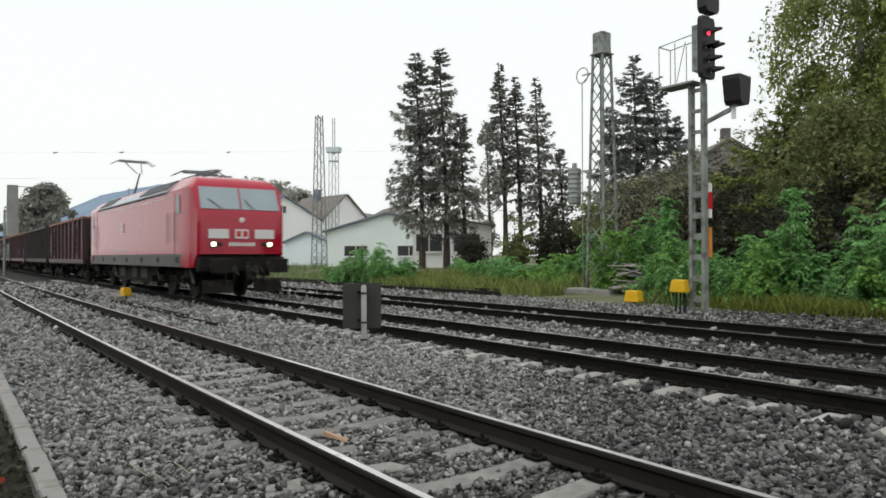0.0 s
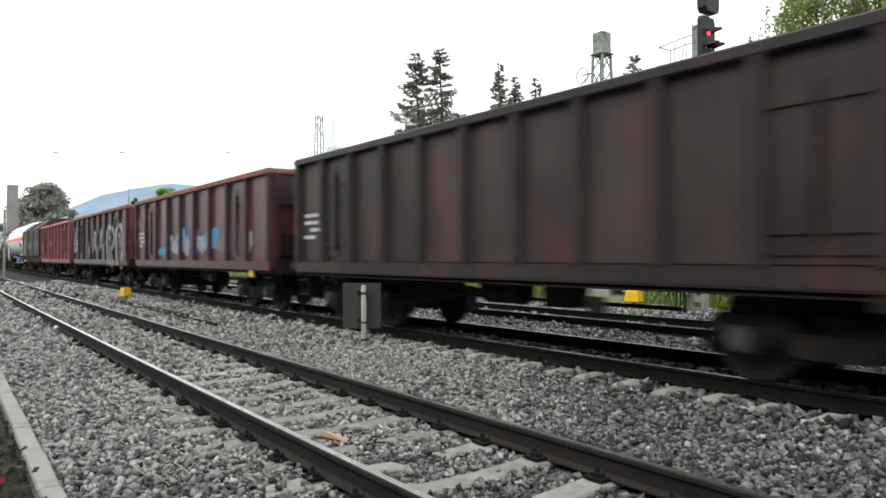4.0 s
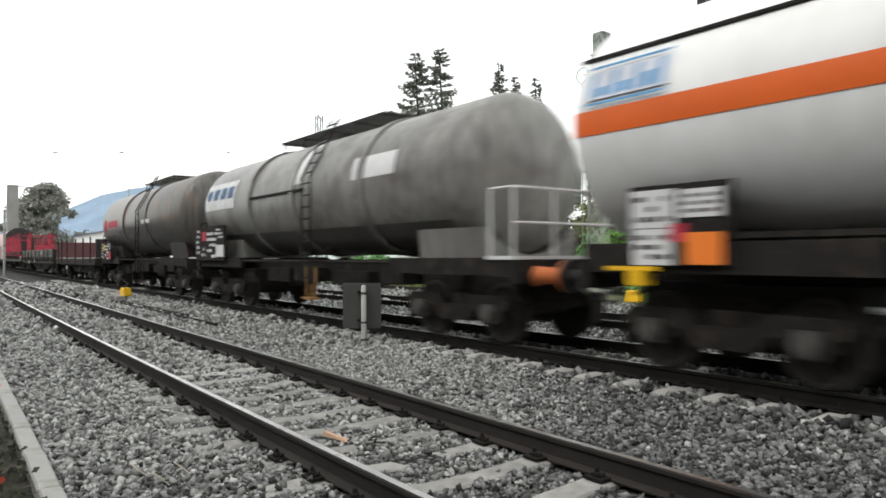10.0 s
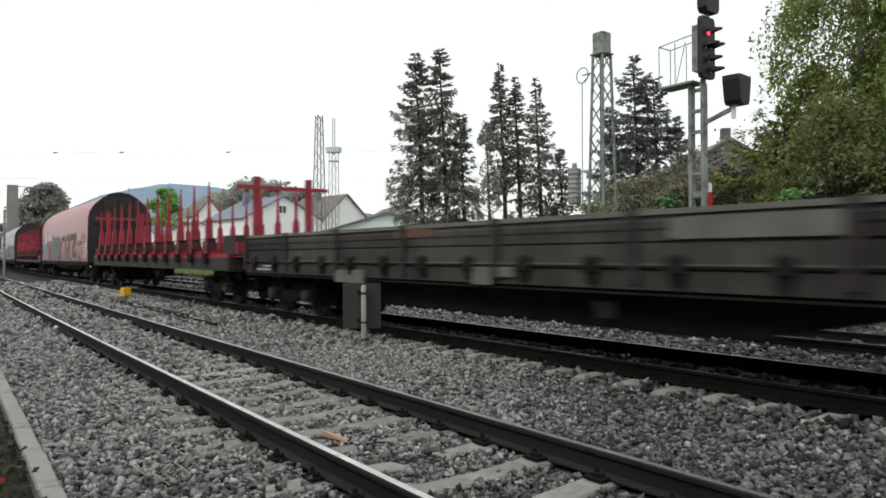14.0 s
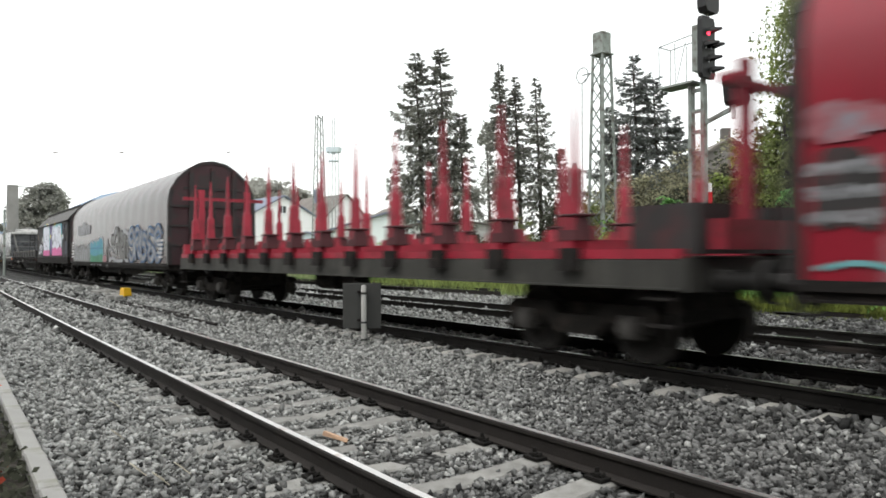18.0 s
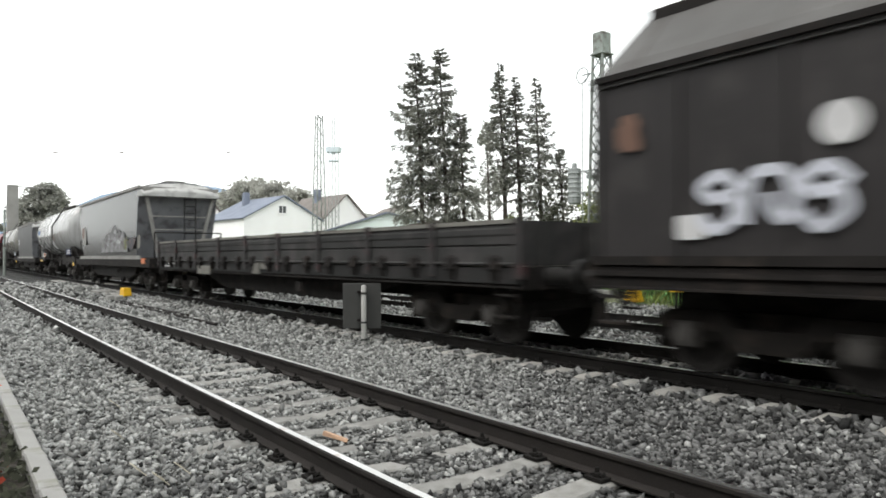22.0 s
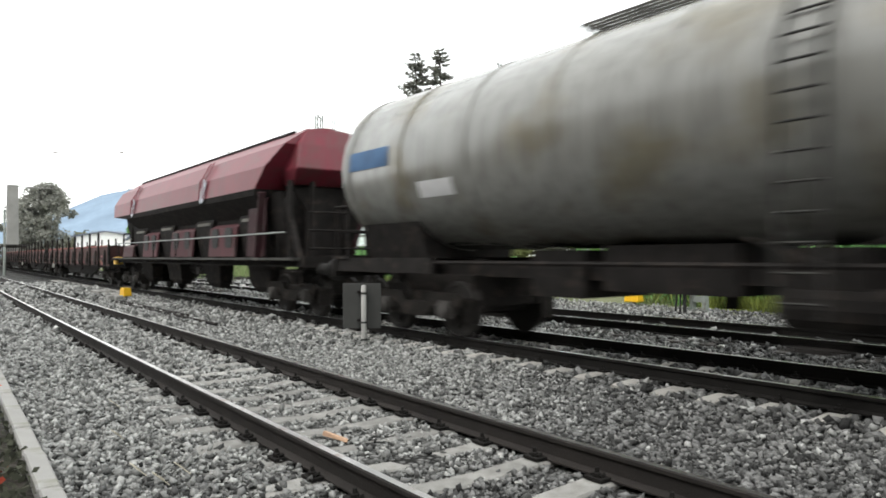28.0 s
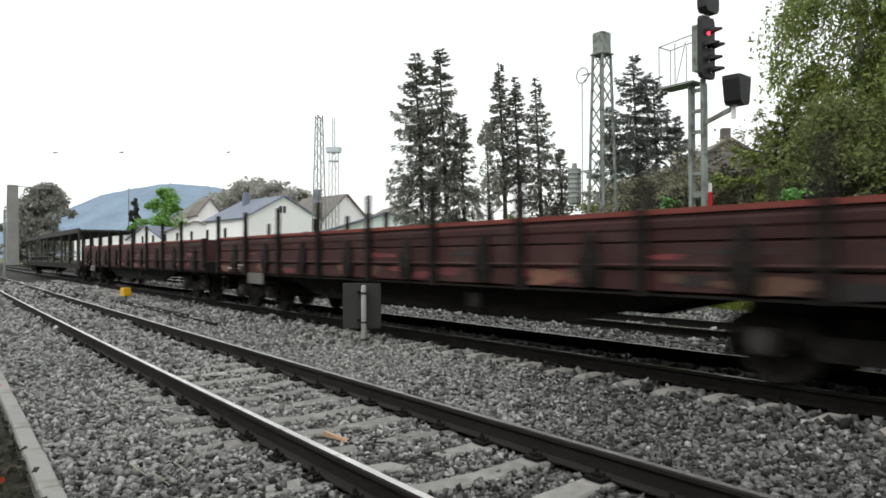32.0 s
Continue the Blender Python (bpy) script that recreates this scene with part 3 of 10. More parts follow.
# an overgrown stub track behind, which ends in the grass
stub = tagged(new("stub_track"), "short overgrown stub track with dark rusty rails", "railway track", group="railway tracks", kind="structure")
for dy in (0.0, 1.5):
    bm = bmesh.new()
    loft(bm, [[(x, 17.9 + dy + (x + 41) * 0.03 + a, b - 0.10) for a, b in RAIL] for x in (-75, -58, -41, -30, -21 - dy)])
    part("rail", bm, "rail_side", stub)

# the far wooded hills
def make_hill(name, label, crest, depth, material):
    bm = bmesh.new()
    rows = []
    n = 60
    for i in range(n + 1):
        t = i / n * (len(crest) - 1)
        k = min(int(t), len(crest) - 2)
        u = t - k
        u = u * u * (3 - 2 * u)
        p = Vector(crest[k]).lerp(Vector(crest[k + 1]), u)
        p.z *= 1 + (0.014 if depth > 200 else 0.035) * noise.noise(Vector((i * 0.9, 0, 0)))
        away = Vector((p.x, p.y, 0)).normalized() * depth
        rows.append([(p.x - away.x, p.y - away.y, -2), (p.x - away.x * 0.5, p.y - away.y * 0.5, p.z * 0.55), (p.x, p.y, p.z), (p.x + away.x, p.y + away.y, -2)])
    loft(bm, rows, close=False, cap=False)
    me = shape(name, bm, smooth=True)
    ob = part(name, me, material)
    tagged(ob, label, "hill", kind="structure")


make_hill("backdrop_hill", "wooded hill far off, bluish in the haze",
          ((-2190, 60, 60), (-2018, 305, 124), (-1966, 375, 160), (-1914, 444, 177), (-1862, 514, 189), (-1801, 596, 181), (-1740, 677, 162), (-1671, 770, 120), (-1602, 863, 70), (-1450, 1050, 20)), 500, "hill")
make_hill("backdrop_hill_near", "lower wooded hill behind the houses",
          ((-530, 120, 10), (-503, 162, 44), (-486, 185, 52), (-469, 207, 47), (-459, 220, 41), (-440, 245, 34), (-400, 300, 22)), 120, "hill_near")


# a dark building stands behind the camera, along the station yard; it shows in the gloss of the train
bm = bmesh.new()
box(bm, (5.5, -9.2, 4.7), (76, 0.6, 10.0))
box(bm, (-37.5, -9.4, 2.6), (10, 0.6, 5.8))
tagged(part("wall_behind", bm, "brick"), "plain dark brown rendered wall of the station yard", "wall", kind="structure")


# ---------------- running gear, shared by all vehicles ----------------
MESHES = {}
WHEELS = []   # (wheelset, radius, thing)


def wheelset_mesh(r, key):
    if key not in MESHES:
        bm = bmesh.new()
        for s in (-1, 1):
            prof = [(0.655, r * 0.2), (0.66, r + 0.03), (0.69, r + 0.03), (0.70, r), (0.80, r - 0.01), (0.80, r - 0.07), (0.775, r - 0.09), (0.76, r * 0.35), (0.82, r * 0.28), (0.82, 0.08)]
            sec = [[(q * math.cos(2 * math.pi * i / 24), s * y, q * math.sin(2 * math.pi * i / 24)) for i in range(24)] for y, q in prof]
            loft(bm, sec)
            for a in range(4):
                an = a * math.pi / 2 + 0.4
                box(bm, (r * 0.6 * math.cos(an), s * 0.79, r * 0.6 * math.sin(an)), (0.05, 0.03, 0.05))
        bar(bm, (0, -0.66, 0), (0, 0.66, 0), 0.085, seg=10)
        MESHES[key] = shape("wheelset", bm, smooth=True)
    return MESHES[key]


def boxes(name, items, material, parent, label=""):
    """Several plain bars or plates, each a part of its own."""
    for c, size in items:
        bm = bmesh.new()
        box(bm, c, size)
        part(name, bm, material, parent, label)


def bogie(parent, x, base=1.8, r=0.46, frame="bogie"):
    """A two-axle bogie: side frames, bolster, springs, axle boxes, two wheelsets."""
    key = ("frame", base, r)
    if key not in MESHES:
        bm = bmesh.new()
        box(bm, (0, 0, r + 0.16), (0.5, 1.9, 0.22))
        bolster = shape("bogie", bm, bevel=0.01)
        bm = bmesh.new()
        box(bm, (0, 0, r + 0.12), (0.10, 1.9, 0.14))
        beam = shape("end_beam", bm)
        bm = bmesh.new()
        box(bm, (0, 0, r + 0.02), (base - 0.9, 1.7, 0.34))
        rigging = shape("brake_rigging", bm)
        bm = bmesh.new()
        box(bm, (0, 0, r + 0.345), (base + 0.7, 1.5, 0.41))
        top = shape("top_frame", bm)
        bm = bmesh.new()
        out = [(-base / 2 - 0.42, r + 0.17), (-base / 2 - 0.30, r + 0.26), (-0.42, r + 0.27), (-0.30, r + 0.10), (0.30, r + 0.10), (0.42, r + 0.27), (base / 2 + 0.30, r + 0.26),
               (base / 2 + 0.42, r + 0.17), (base / 2 + 0.36, r + 0.06), (base / 2 - 0.35, r + 0.05), (0.36, r - 0.14), (-0.36, r - 0.14), (-base / 2 + 0.35, r + 0.05), (-base / 2 - 0.36, r + 0.06)]
        loft(bm, [[(a, -0.06, b) for a, b in out], [(a, 0.06, b) for a, b in out]])
        for e in (-1, 1):
            box(bm, (e * (base / 2 + 0.44), 0.16, r - 0.02), (0.05, 0.28, 0.36))
            for dx in (-0.22, 0.22):
                bar(bm, (e * base / 2 + dx, 0, r - 0.06), (e * base / 2 + dx, 0, r + 0.20), 0.075, seg=8)
        side = shape("side_frame", bm)
        bm = bmesh.new()
        box(bm, (0, 0, 0), (0.26, 0.2, 0.28))
        loft(bm, [[(q * math.cos(2 * math.pi * i / 12), -d, q * math.sin(2 * math.pi * i / 12)) for i in range(12)] for d, q in ((0.1, 0.13), (0.17, 0.12), (0.18, 0.05))])
        MESHES[key] = (bolster, side, shape("axle_box", bm), beam, rigging, top)
    bolster, side, axle_box, beam, rigging, top = MESHES[key]
    b = part("bogie", bolster, frame, parent, at=pose(x, 0, 0))
    for e in (-1, 1):
        part("end_beam", beam, frame, b, at=pose(e * (base / 2 + 0.34), 0, 0))
    part("brake_rigging", rigging, frame, b)
    part("top_frame", top, frame, b)
    for s in (-1, 1):
        part("side_frame", side, frame, b, at=pose(0, s * 1.0, 0, 0, 0, 0 if s < 0 else 180))
        for ax in (-base / 2, base / 2):
            part("axle_box", axle_box, "axle_dust", b, at=pose(ax, s * 1.0, r, 0, 0, 0 if s < 0 else 180))
    for ax in (-base / 2, base / 2):
        w = part("wheelset", wheelset_mesh(r, ("wheel", r)), "wheel", b, at=pose(ax, 0, r))
        WHEELS.append((w, r, parent))
    return b


def ends(parent, L, front="buffer"):
    """Buffers, hook and hose at both ends; L is the length over buffers."""
    if "buffer" not in MESHES:
        bm = bmesh.new()
        lathe_x(bm, [(-0.62, 0.16), (-0.58, 0.12), (-0.3, 0.12), (-0.3, 0.095), (-0.06, 0.09), (-0.05, 0.22), (-0.01, 0.23), (0.0, 0.15)], seg=16)
        MESHES["buffer"] = shape("buffer", bm, smooth=True)
        bm = bmesh.new()
        box(bm, (-0.45, 0, 0), (0.35, 0.08, 0.10))
        box(bm, (-0.26, 0, 0.04), (0.06, 0.07, 0.16))
        for z0, z1, x0, x1 in ((0.0, -0.35, -0.24, -0.12), (-0.35, -0.40, -0.12, -0.02)):
            bar(bm, (x0, 0.04, z0), (x1, 0.04, z1), 0.02, seg=6)
            bar(bm, (x0, -0.04, z0), (x1, -0.04, z1), 0.02, seg=6)
        MESHES["hook"] = shape("coupling", bm)
        bm = bmesh.new()
        bar(bm, (-0.5, 0, 0.02), (-0.3, 0, -0.20), 0.025, seg=6)
        bar(bm, (-0.3, 0, -0.20), (-0.14, 0, -0.28), 0.025, seg=6)
        MESHES["hose"] = shape("brake_hose", bm)
    for e in (1, -1):
        turn = pose(e * L / 2, 0, 1.05, 0, 0, 0 if e > 0 else 180)
        for y in (-0.875, 0.875):
            me = MESHES["buffer"]
            if e > 0 and front != "buffer":
                me = me.copy()
                me.materials.clear()
            part("buffer", me, front if e > 0 else "buffer", parent, at=turn @ pose(0, y, 0))
        part("coupling", MESHES["hook"], "buffer", parent, at=turn)
        for y in (0.32, -0.32):
            part("brake_hose", MESHES["hose"], "black", parent, at=turn @ pose(0, y, 0))


def underframe(parent, L, z0=0.93, z1=1.22, w=1.30, gear=True, material="frame_dark"):
    mid = (z0 + z1) / 2
    for s in (-1, 1):
        bm = bmesh.new()
        box(bm, (0, s * w, mid), (L - 1.3, 0.09, z1 - z0))
        box(bm, (0, s * w, z0 + 0.012), (L - 1.3, 0.2, 0.024))
        part("solebar", bm, material, parent)
    boxes("headstock", [((x, 0, mid), (0.12, 2 * w + 0.1, z1 - z0 + 0.04)) for x in (-L / 2 + 0.66, L / 2 - 0.66)], material, parent)
    boxes("centre_sill", [((0, 0, mid + 0.05), (L - 1.3, 0.5, 0.2))], material, parent)
    boxes("cross_member", [((-L / 2 + 2 + i * (L - 4) / 6, 0, mid), (0.12, 2 * w, 0.16)) for i in range(7)], material, parent)
    if gear:
        bm = bmesh.new()
        lathe_x(bm, [(-1.15, 0.05), (-1.1, 0.2), (-0.2, 0.2), (-0.15, 0.05)], y=-0.5, z=z0 - 0.15, seg=14)
        part("air_tank", bm, "frame_dark", parent)
        boxes("valve_block", [((0.8, -0.7, z0 - 0.16), (0.55, 0.35, 0.3))], "frame_dark", parent)
        bm = bmesh.new()
        bar(bm, (-2.6, -0.55, z0 - 0.25), (2.6, -0.55, z0 - 0.25), 0.03, seg=6)
        part("brake_rod", bm, "frame_dark", parent)
        bm = bmesh.new()
        bar(bm, (1.5, -1.1, z0 - 0.1), (1.9, -1.32, z0 - 0.3), 0.025, seg=6)
        part("lever", bm, "frame_dark", parent)
        boxes("lever_plate", [((1.9, -1.33, z0 - 0.2), (0.3, 0.02, 0.2))], "frame_dark", parent)
    for x in (-L / 2 + 0.95, L / 2 - 0.95):
        for y in (-w - 0.02, w + 0.02):
            bm = bmesh.new()
            for dx in (-0.17, 0.17):
                bar(bm, (x + dx, y, z0 + 0.1), (x + dx, y, z0 - 0.42), 0.025, seg=6)
            for zz in (-0.1, -0.4):
                box(bm, (x, y, z0 + zz), (0.38, 0.16, 0.03))
            part("step", bm, "frame_dark", parent)


def panel_bars(parent, x, z, y, w, h, rows=4, material="plate", seed=0, name="lettering"):
    """A block of lettering too small to read: rows of short bars."""
    rnd = random.Random(seed)
    bm = bmesh.new()
    for i in range(rows):
        zz = z + h / 2 - (i + 0.5) * h / rows
        a = -w / 2
        while a < w / 2 - 0.05:
            b = min(w / 2, a + rnd.uniform(0.1, 0.35) * w)
            if rnd.random() < 0.8:
                box(bm, (x + (a + b) / 2, y, zz), (max(b - a - 0.02, 0.02), 0.006, h / rows * 0.5))
            a = b + 0.03
    tagged(part(name, bm, material, parent), kind="stuff")


FORMS = {   # sprayed shapes: loops, hooks, arches and zigzags, none of them a letter
    "R": [[(0.2, -0.05), (0.05, 0.5), (0.3, 1.0), (0.75, 0.95), (0.8, 0.6), (0.45, 0.42), (0.3, 0.62), (0.62, 0.72)], [(0.5, 0.4), (0.75, 0.15), (1.1, 0.05), (0.9, -0.08)]],
    "O": [[(0.4, 0.06), (0.05, 0.3), (0.1, 0.8), (0.5, 1), (0.95, 0.75), (0.9, 0.25), (0.55, 0.1), (0.35, 0.45), (0.6, 0.65)]],
    "N": [[(0.0, 0.05), (0.08, 0.6), (0.2, 0.92), (0.5, 1), (0.82, 0.9), (0.95, 0.5), (0.8, 0.12), (0.55, 0.3), (0.5, 0.6)]],
    "S": [[(1.0, 0.7), (0.6, 1.02), (0.15, 0.8), (0.4, 0.55), (0.75, 0.62), (0.9, 0.25), (0.45, -0.04), (0.1, 0.25)]],
    "E": [[(0.95, 0.9), (0.3, 1.0), (0.05, 0.6), (0.5, 0.45), (0.15, 0.2), (0.5, -0.05), (1.0, 0.2), (0.7, 0.4)]],
    "I": [[(0.3, 0), (0.55, 0.35), (0.3, 0.7), (0.65, 1.05)]],
    "T": [[(0.45, -0.05), (0.6, 0.4), (0.4, 0.75), (0.7, 1.1), (0.95, 0.85)]],
    "B": [[(0.25, 0.95), (0.02, 0.5), (0.3, 0.02), (0.85, 0.15), (0.7, 0.5), (0.35, 0.5), (0.55, 0.8), (0.95, 0.7)]],
    "Z": [[(0.0, 0.7), (0.45, 1.0), (0.9, 0.8), (0.5, 0.5), (0.15, 0.2), (0.6, 0.02), (1.05, 0.3)]],
    "C": [[(1.0, 0.95), (0.4, 1.0), (0.0, 0.55), (0.25, 0.1), (0.7, 0.12), (0.75, 0.45), (0.45, 0.55)]],
}


def ribbon(bm, pts, w, y):
    """A flat band of paint of width w along a line of points in the x-z plane."""
    fine = []
    P = [Vector(p) for p in pts]
    for i in range(len(P) - 1):
        p0, p1, p2, p3 = P[max(i - 1, 0)], P[i], P[i + 1], P[min(i + 2, len(P) - 1)]
        for k in range(5):
            t = k / 5
            fine.append(0.5 * ((2 * p1) + (p2 - p0) * t + (2 * p0 - 5 * p1 + 4 * p2 - p3) * t * t + (3 * p1 - p0 - 3 * p2 + p3) * t ** 3))
    fine.append(P[-1])
    last = None
    for i, p in enumerate(fine):
        d = fine[min(i + 1, len(fine) - 1)] - fine[max(i - 1, 0)]
        d = d.normalized() if d.length > 1e-6 else Vector((1, 0))
        nrm = Vector((-d.y, d.x)) * w / 2
        cur = (bm.verts.new((p.x + nrm.x, y, p.y + nrm.y)), bm.verts.new((p.x - nrm.x, y, p.y - nrm.y)))
        if last:
            bm.faces.new((last[0], last[1], cur[1], cur[0]))
        last = cur


def graffiti(parent, word, x0, x1, z0, z1, y, fill, edge=None, w=0.22, ew=0.1, slant=0.0, seed=1):
    """Sprayed letters on the near side (towards -y), read from -x to +x."""
    rnd = random.Random(seed)
    n = len(word)
    layers = [(edge, w + ew, y - 0.004)] if edge else []
    layers.append((fill, w, y - 0.007))
    jit = [(rnd.uniform(-0.05, 0.05), rnd.uniform(0.9, 1.06), rnd.uniform(0.85, 1.0)) for _ in word]
    for mat, ww, yy in layers:
        for i, ch in enumerate(word):
            dx, kh, kw = jit[i]
            cw = (x1 - x0) / n
            for k, st in enumerate(FORMS[ch]):
                pts = [(x0 + cw * (i - 0.04 + dx + 1.08 * kw * a) + slant * b * (z1 - z0), z0 + (z1 - z0) * b * kh) for a, b in st]
                bm = bmesh.new()
                ribbon(bm, pts, ww, yy - 0.0003 * k - 0.0001 * i)
                part("graffiti", bm, mat, parent)


def blob(parent, x0, x1, z0, z1, y, mat, seed=1, lumps=0.25, base=True):
    """A cloud-shaped field of paint."""
    rnd = random.Random(seed)
    bm = bmesh.new()
    n = 26
    top = [bm.verts.new((x0 + (x1 - x0) * i / n, y, z0 + (z1 - z0) * ((1 - lumps) + lumps * rnd.random()) * (1 if base else math.sin(math.pi * (0.06 + 0.88 * i / n)) ** 0.6))) for i in range(n + 1)]
    bot = [bm.verts.new((x0 + (x1 - x0) * i / n, y, z0 - (0 if base else 0.05 * rnd.random()))) for i in range(n + 1)]
    for i in range(n):
        bm.faces.new((top[i], bot[i], bot[i + 1], top[i + 1]))
    part("graffiti", bm, mat, parent, "sprayed field of colour")


def patch(parent, x, z, w, h, y, mat, seed=1, power=2.5, rough=0.08):
    """A rounded, slightly uneven field of paint."""
    rnd = random.Random(seed)
    bm = bmesh.new()
    n = 36
    ring = []
    waves = [(f, rnd.uniform(0, 6.28), rnd.uniform(0.4, 1.0) / f ** 0.5) for f in (2, 3, 5, 8)]
    for i in range(n):
        a = 2 * math.pi * i / n
        c, s = math.cos(a), math.sin(a)
        k = 1 + rough * sum(v * math.sin(f * a + p) for f, p, v in waves)
        ring.append(bm.verts.new((x + w / 2 * k * math.copysign(abs(c) ** (2 / power), c), y, z + h / 2 * k * math.copysign(abs(s) ** (2 / power), s))))
    bm.faces.new(ring)
    part("graffiti" if rough else "lettering", bm, mat, parent)


def stroke(parent, pts, w, y, mat):
    bm = bmesh.new()
    ribbon(bm, pts, w, y)
    part("graffiti", bm, mat, parent)


def disc(parent, x, z, r, y, mat):
    bm = bmesh.new()
    bm.faces.new([bm.verts.new((x + r * math.cos(2 * math.pi * i / 20), y, z + r * math.sin(2 * math.pi * i / 20))) for i in range(20)])
    part("graffiti", bm, mat, parent, "sprayed round spot")


# ---------------- vehicles ----------------
def gondola(L, at, body, rim, label, posts=10, name="open_goods_wagon", end=None):
    W = thing(name, label, "goods wagon", at, group="wagons of the train")
    b, hw, zt = L - 1.46, 1.37, 3.38
    underframe(W, L)
    ends(W, L)
    for x in (-L / 2 + 2.55, L / 2 - 2.55):
        bogie(W, x)
    bm = bmesh.new()
    box(bm, (0, 0, 1.24), (b - 0.1, 2 * hw - 0.1, 0.06))
    part("floor", bm, "frame_dark", W)
    for s in (-1, 1):
        bm = bmesh.new()
        box(bm, (0, s * (hw - 0.05), 2.27), (b, 0.05, 2.16))
        part("side_wall", bm, body, W)
        bm = bmesh.new()
        box(bm, (0, s * (hw + 0.01), 1.12), (b, 0.12, 0.2))
        box(bm, (0, s * (hw + 0.035), 1.02), (b, 0.05, 0.05))
        part("side_sill", bm, body, W)
        for i in range(posts - 1):
            wd = (b - 0.12) / (posts - 1)
            bm = bmesh.new()
            box(bm, (-b / 2 + 0.06 + (i + 0.5) * wd, s * (hw - 0.018), 2.27), (wd - 0.1, 0.02, 2.06))
            part("wall_sheet", bm, body + "_sheet", W)
        for i in range(posts):
            x = -b / 2 + 0.06 + i * (b - 0.12) / (posts - 1)
            bm = bmesh.new()
            sec = [(x - 0.095, s * (hw - 0.03)), (x - 0.06, s * (hw + 0.10)), (x + 0.06, s * (hw + 0.10)), (x + 0.095, s * (hw - 0.03))]
            loft(bm, [[(p, q, 1.22) for p, q in sec], [(p, q, 3.26) for p, q in sec]])
            part("side_post", bm, body + "_post", W)
        # a pair of doors in the second bay from each end
        for i in (1, posts - 3):
            x = -b / 2 + 0.06 + (i + 0.5) * (b - 0.12) / (posts - 1)
            for dx in (-0.3, 0.3):
                bm = bmesh.new()
                box(bm, (x + dx, s * (hw - 0.01), 2.2), (0.52, 0.05, 1.75))
                d = part("door", bm, body, W)
                boxes("door_rib", [((x + dx, s * (hw + 0.025), z), (0.46, 0.03, 0.06)) for z in (1.55, 2.75)], body, d)
            bm = bmesh.new()
            bar(bm, (x, s * (hw + 0.05), 1.45), (x, s * (hw + 0.05), 2.9), 0.022, seg=6)
            part("door_bar", bm, "frame_dark", d)
        bm = bmesh.new()
        box(bm, (0, s * (hw + 0.02), zt - 0.06), (b + 0.12, 0.17, 0.14))
        part("top_rim", bm, rim, W, bevel=0.02)
    for e in (1, -1):
        em = end if end and e > 0 else body
        bm = bmesh.new()
        box(bm, (e * (b / 2 - 0.02), 0, 2.27), (0.06, 2 * hw - 0.1, 2.16))
        ew = part("end_wall", bm, em, W)
        boxes("end_post", [((e * (b / 2 + 0.05), y, 2.2), (0.12, 0.14, 2.1)) for y in (-1.28, -0.45, 0.45, 1.28)], em, ew)
        boxes("end_rail", [((e * (b / 2 + 0.03), 0, z), (0.08, 2 * hw - 0.1, 0.1)) for z in (1.9, 2.6)], em, ew)
        boxes("end_flap", [((e * (b / 2 + 0.04), 0, 1.6), (0.08, 2 * hw - 0.3, 0.5))], "frame_dark", ew)
        bm = bmesh.new()
        box(bm, (e * (b / 2 + 0.03), 0, zt - 0.065), (0.15, 2 * hw - 0.16, 0.13))
        part("top_rim", bm, rim, W, bevel=0.02)
    panel_bars(W, -b / 2 + 0.75, 1.95, -hw - 0.004, 0.9, 0.6, 4, seed=3)
    bm = bmesh.new()
    box(bm, (b / 2 - 1.2, -hw - 0.02, 0.92), (0.26, 0.05, 0.19))
    part("marker_plate", bm, "yellow" if "graffiti" in label else "frame_dark", W, bevel=0.01)
    return W


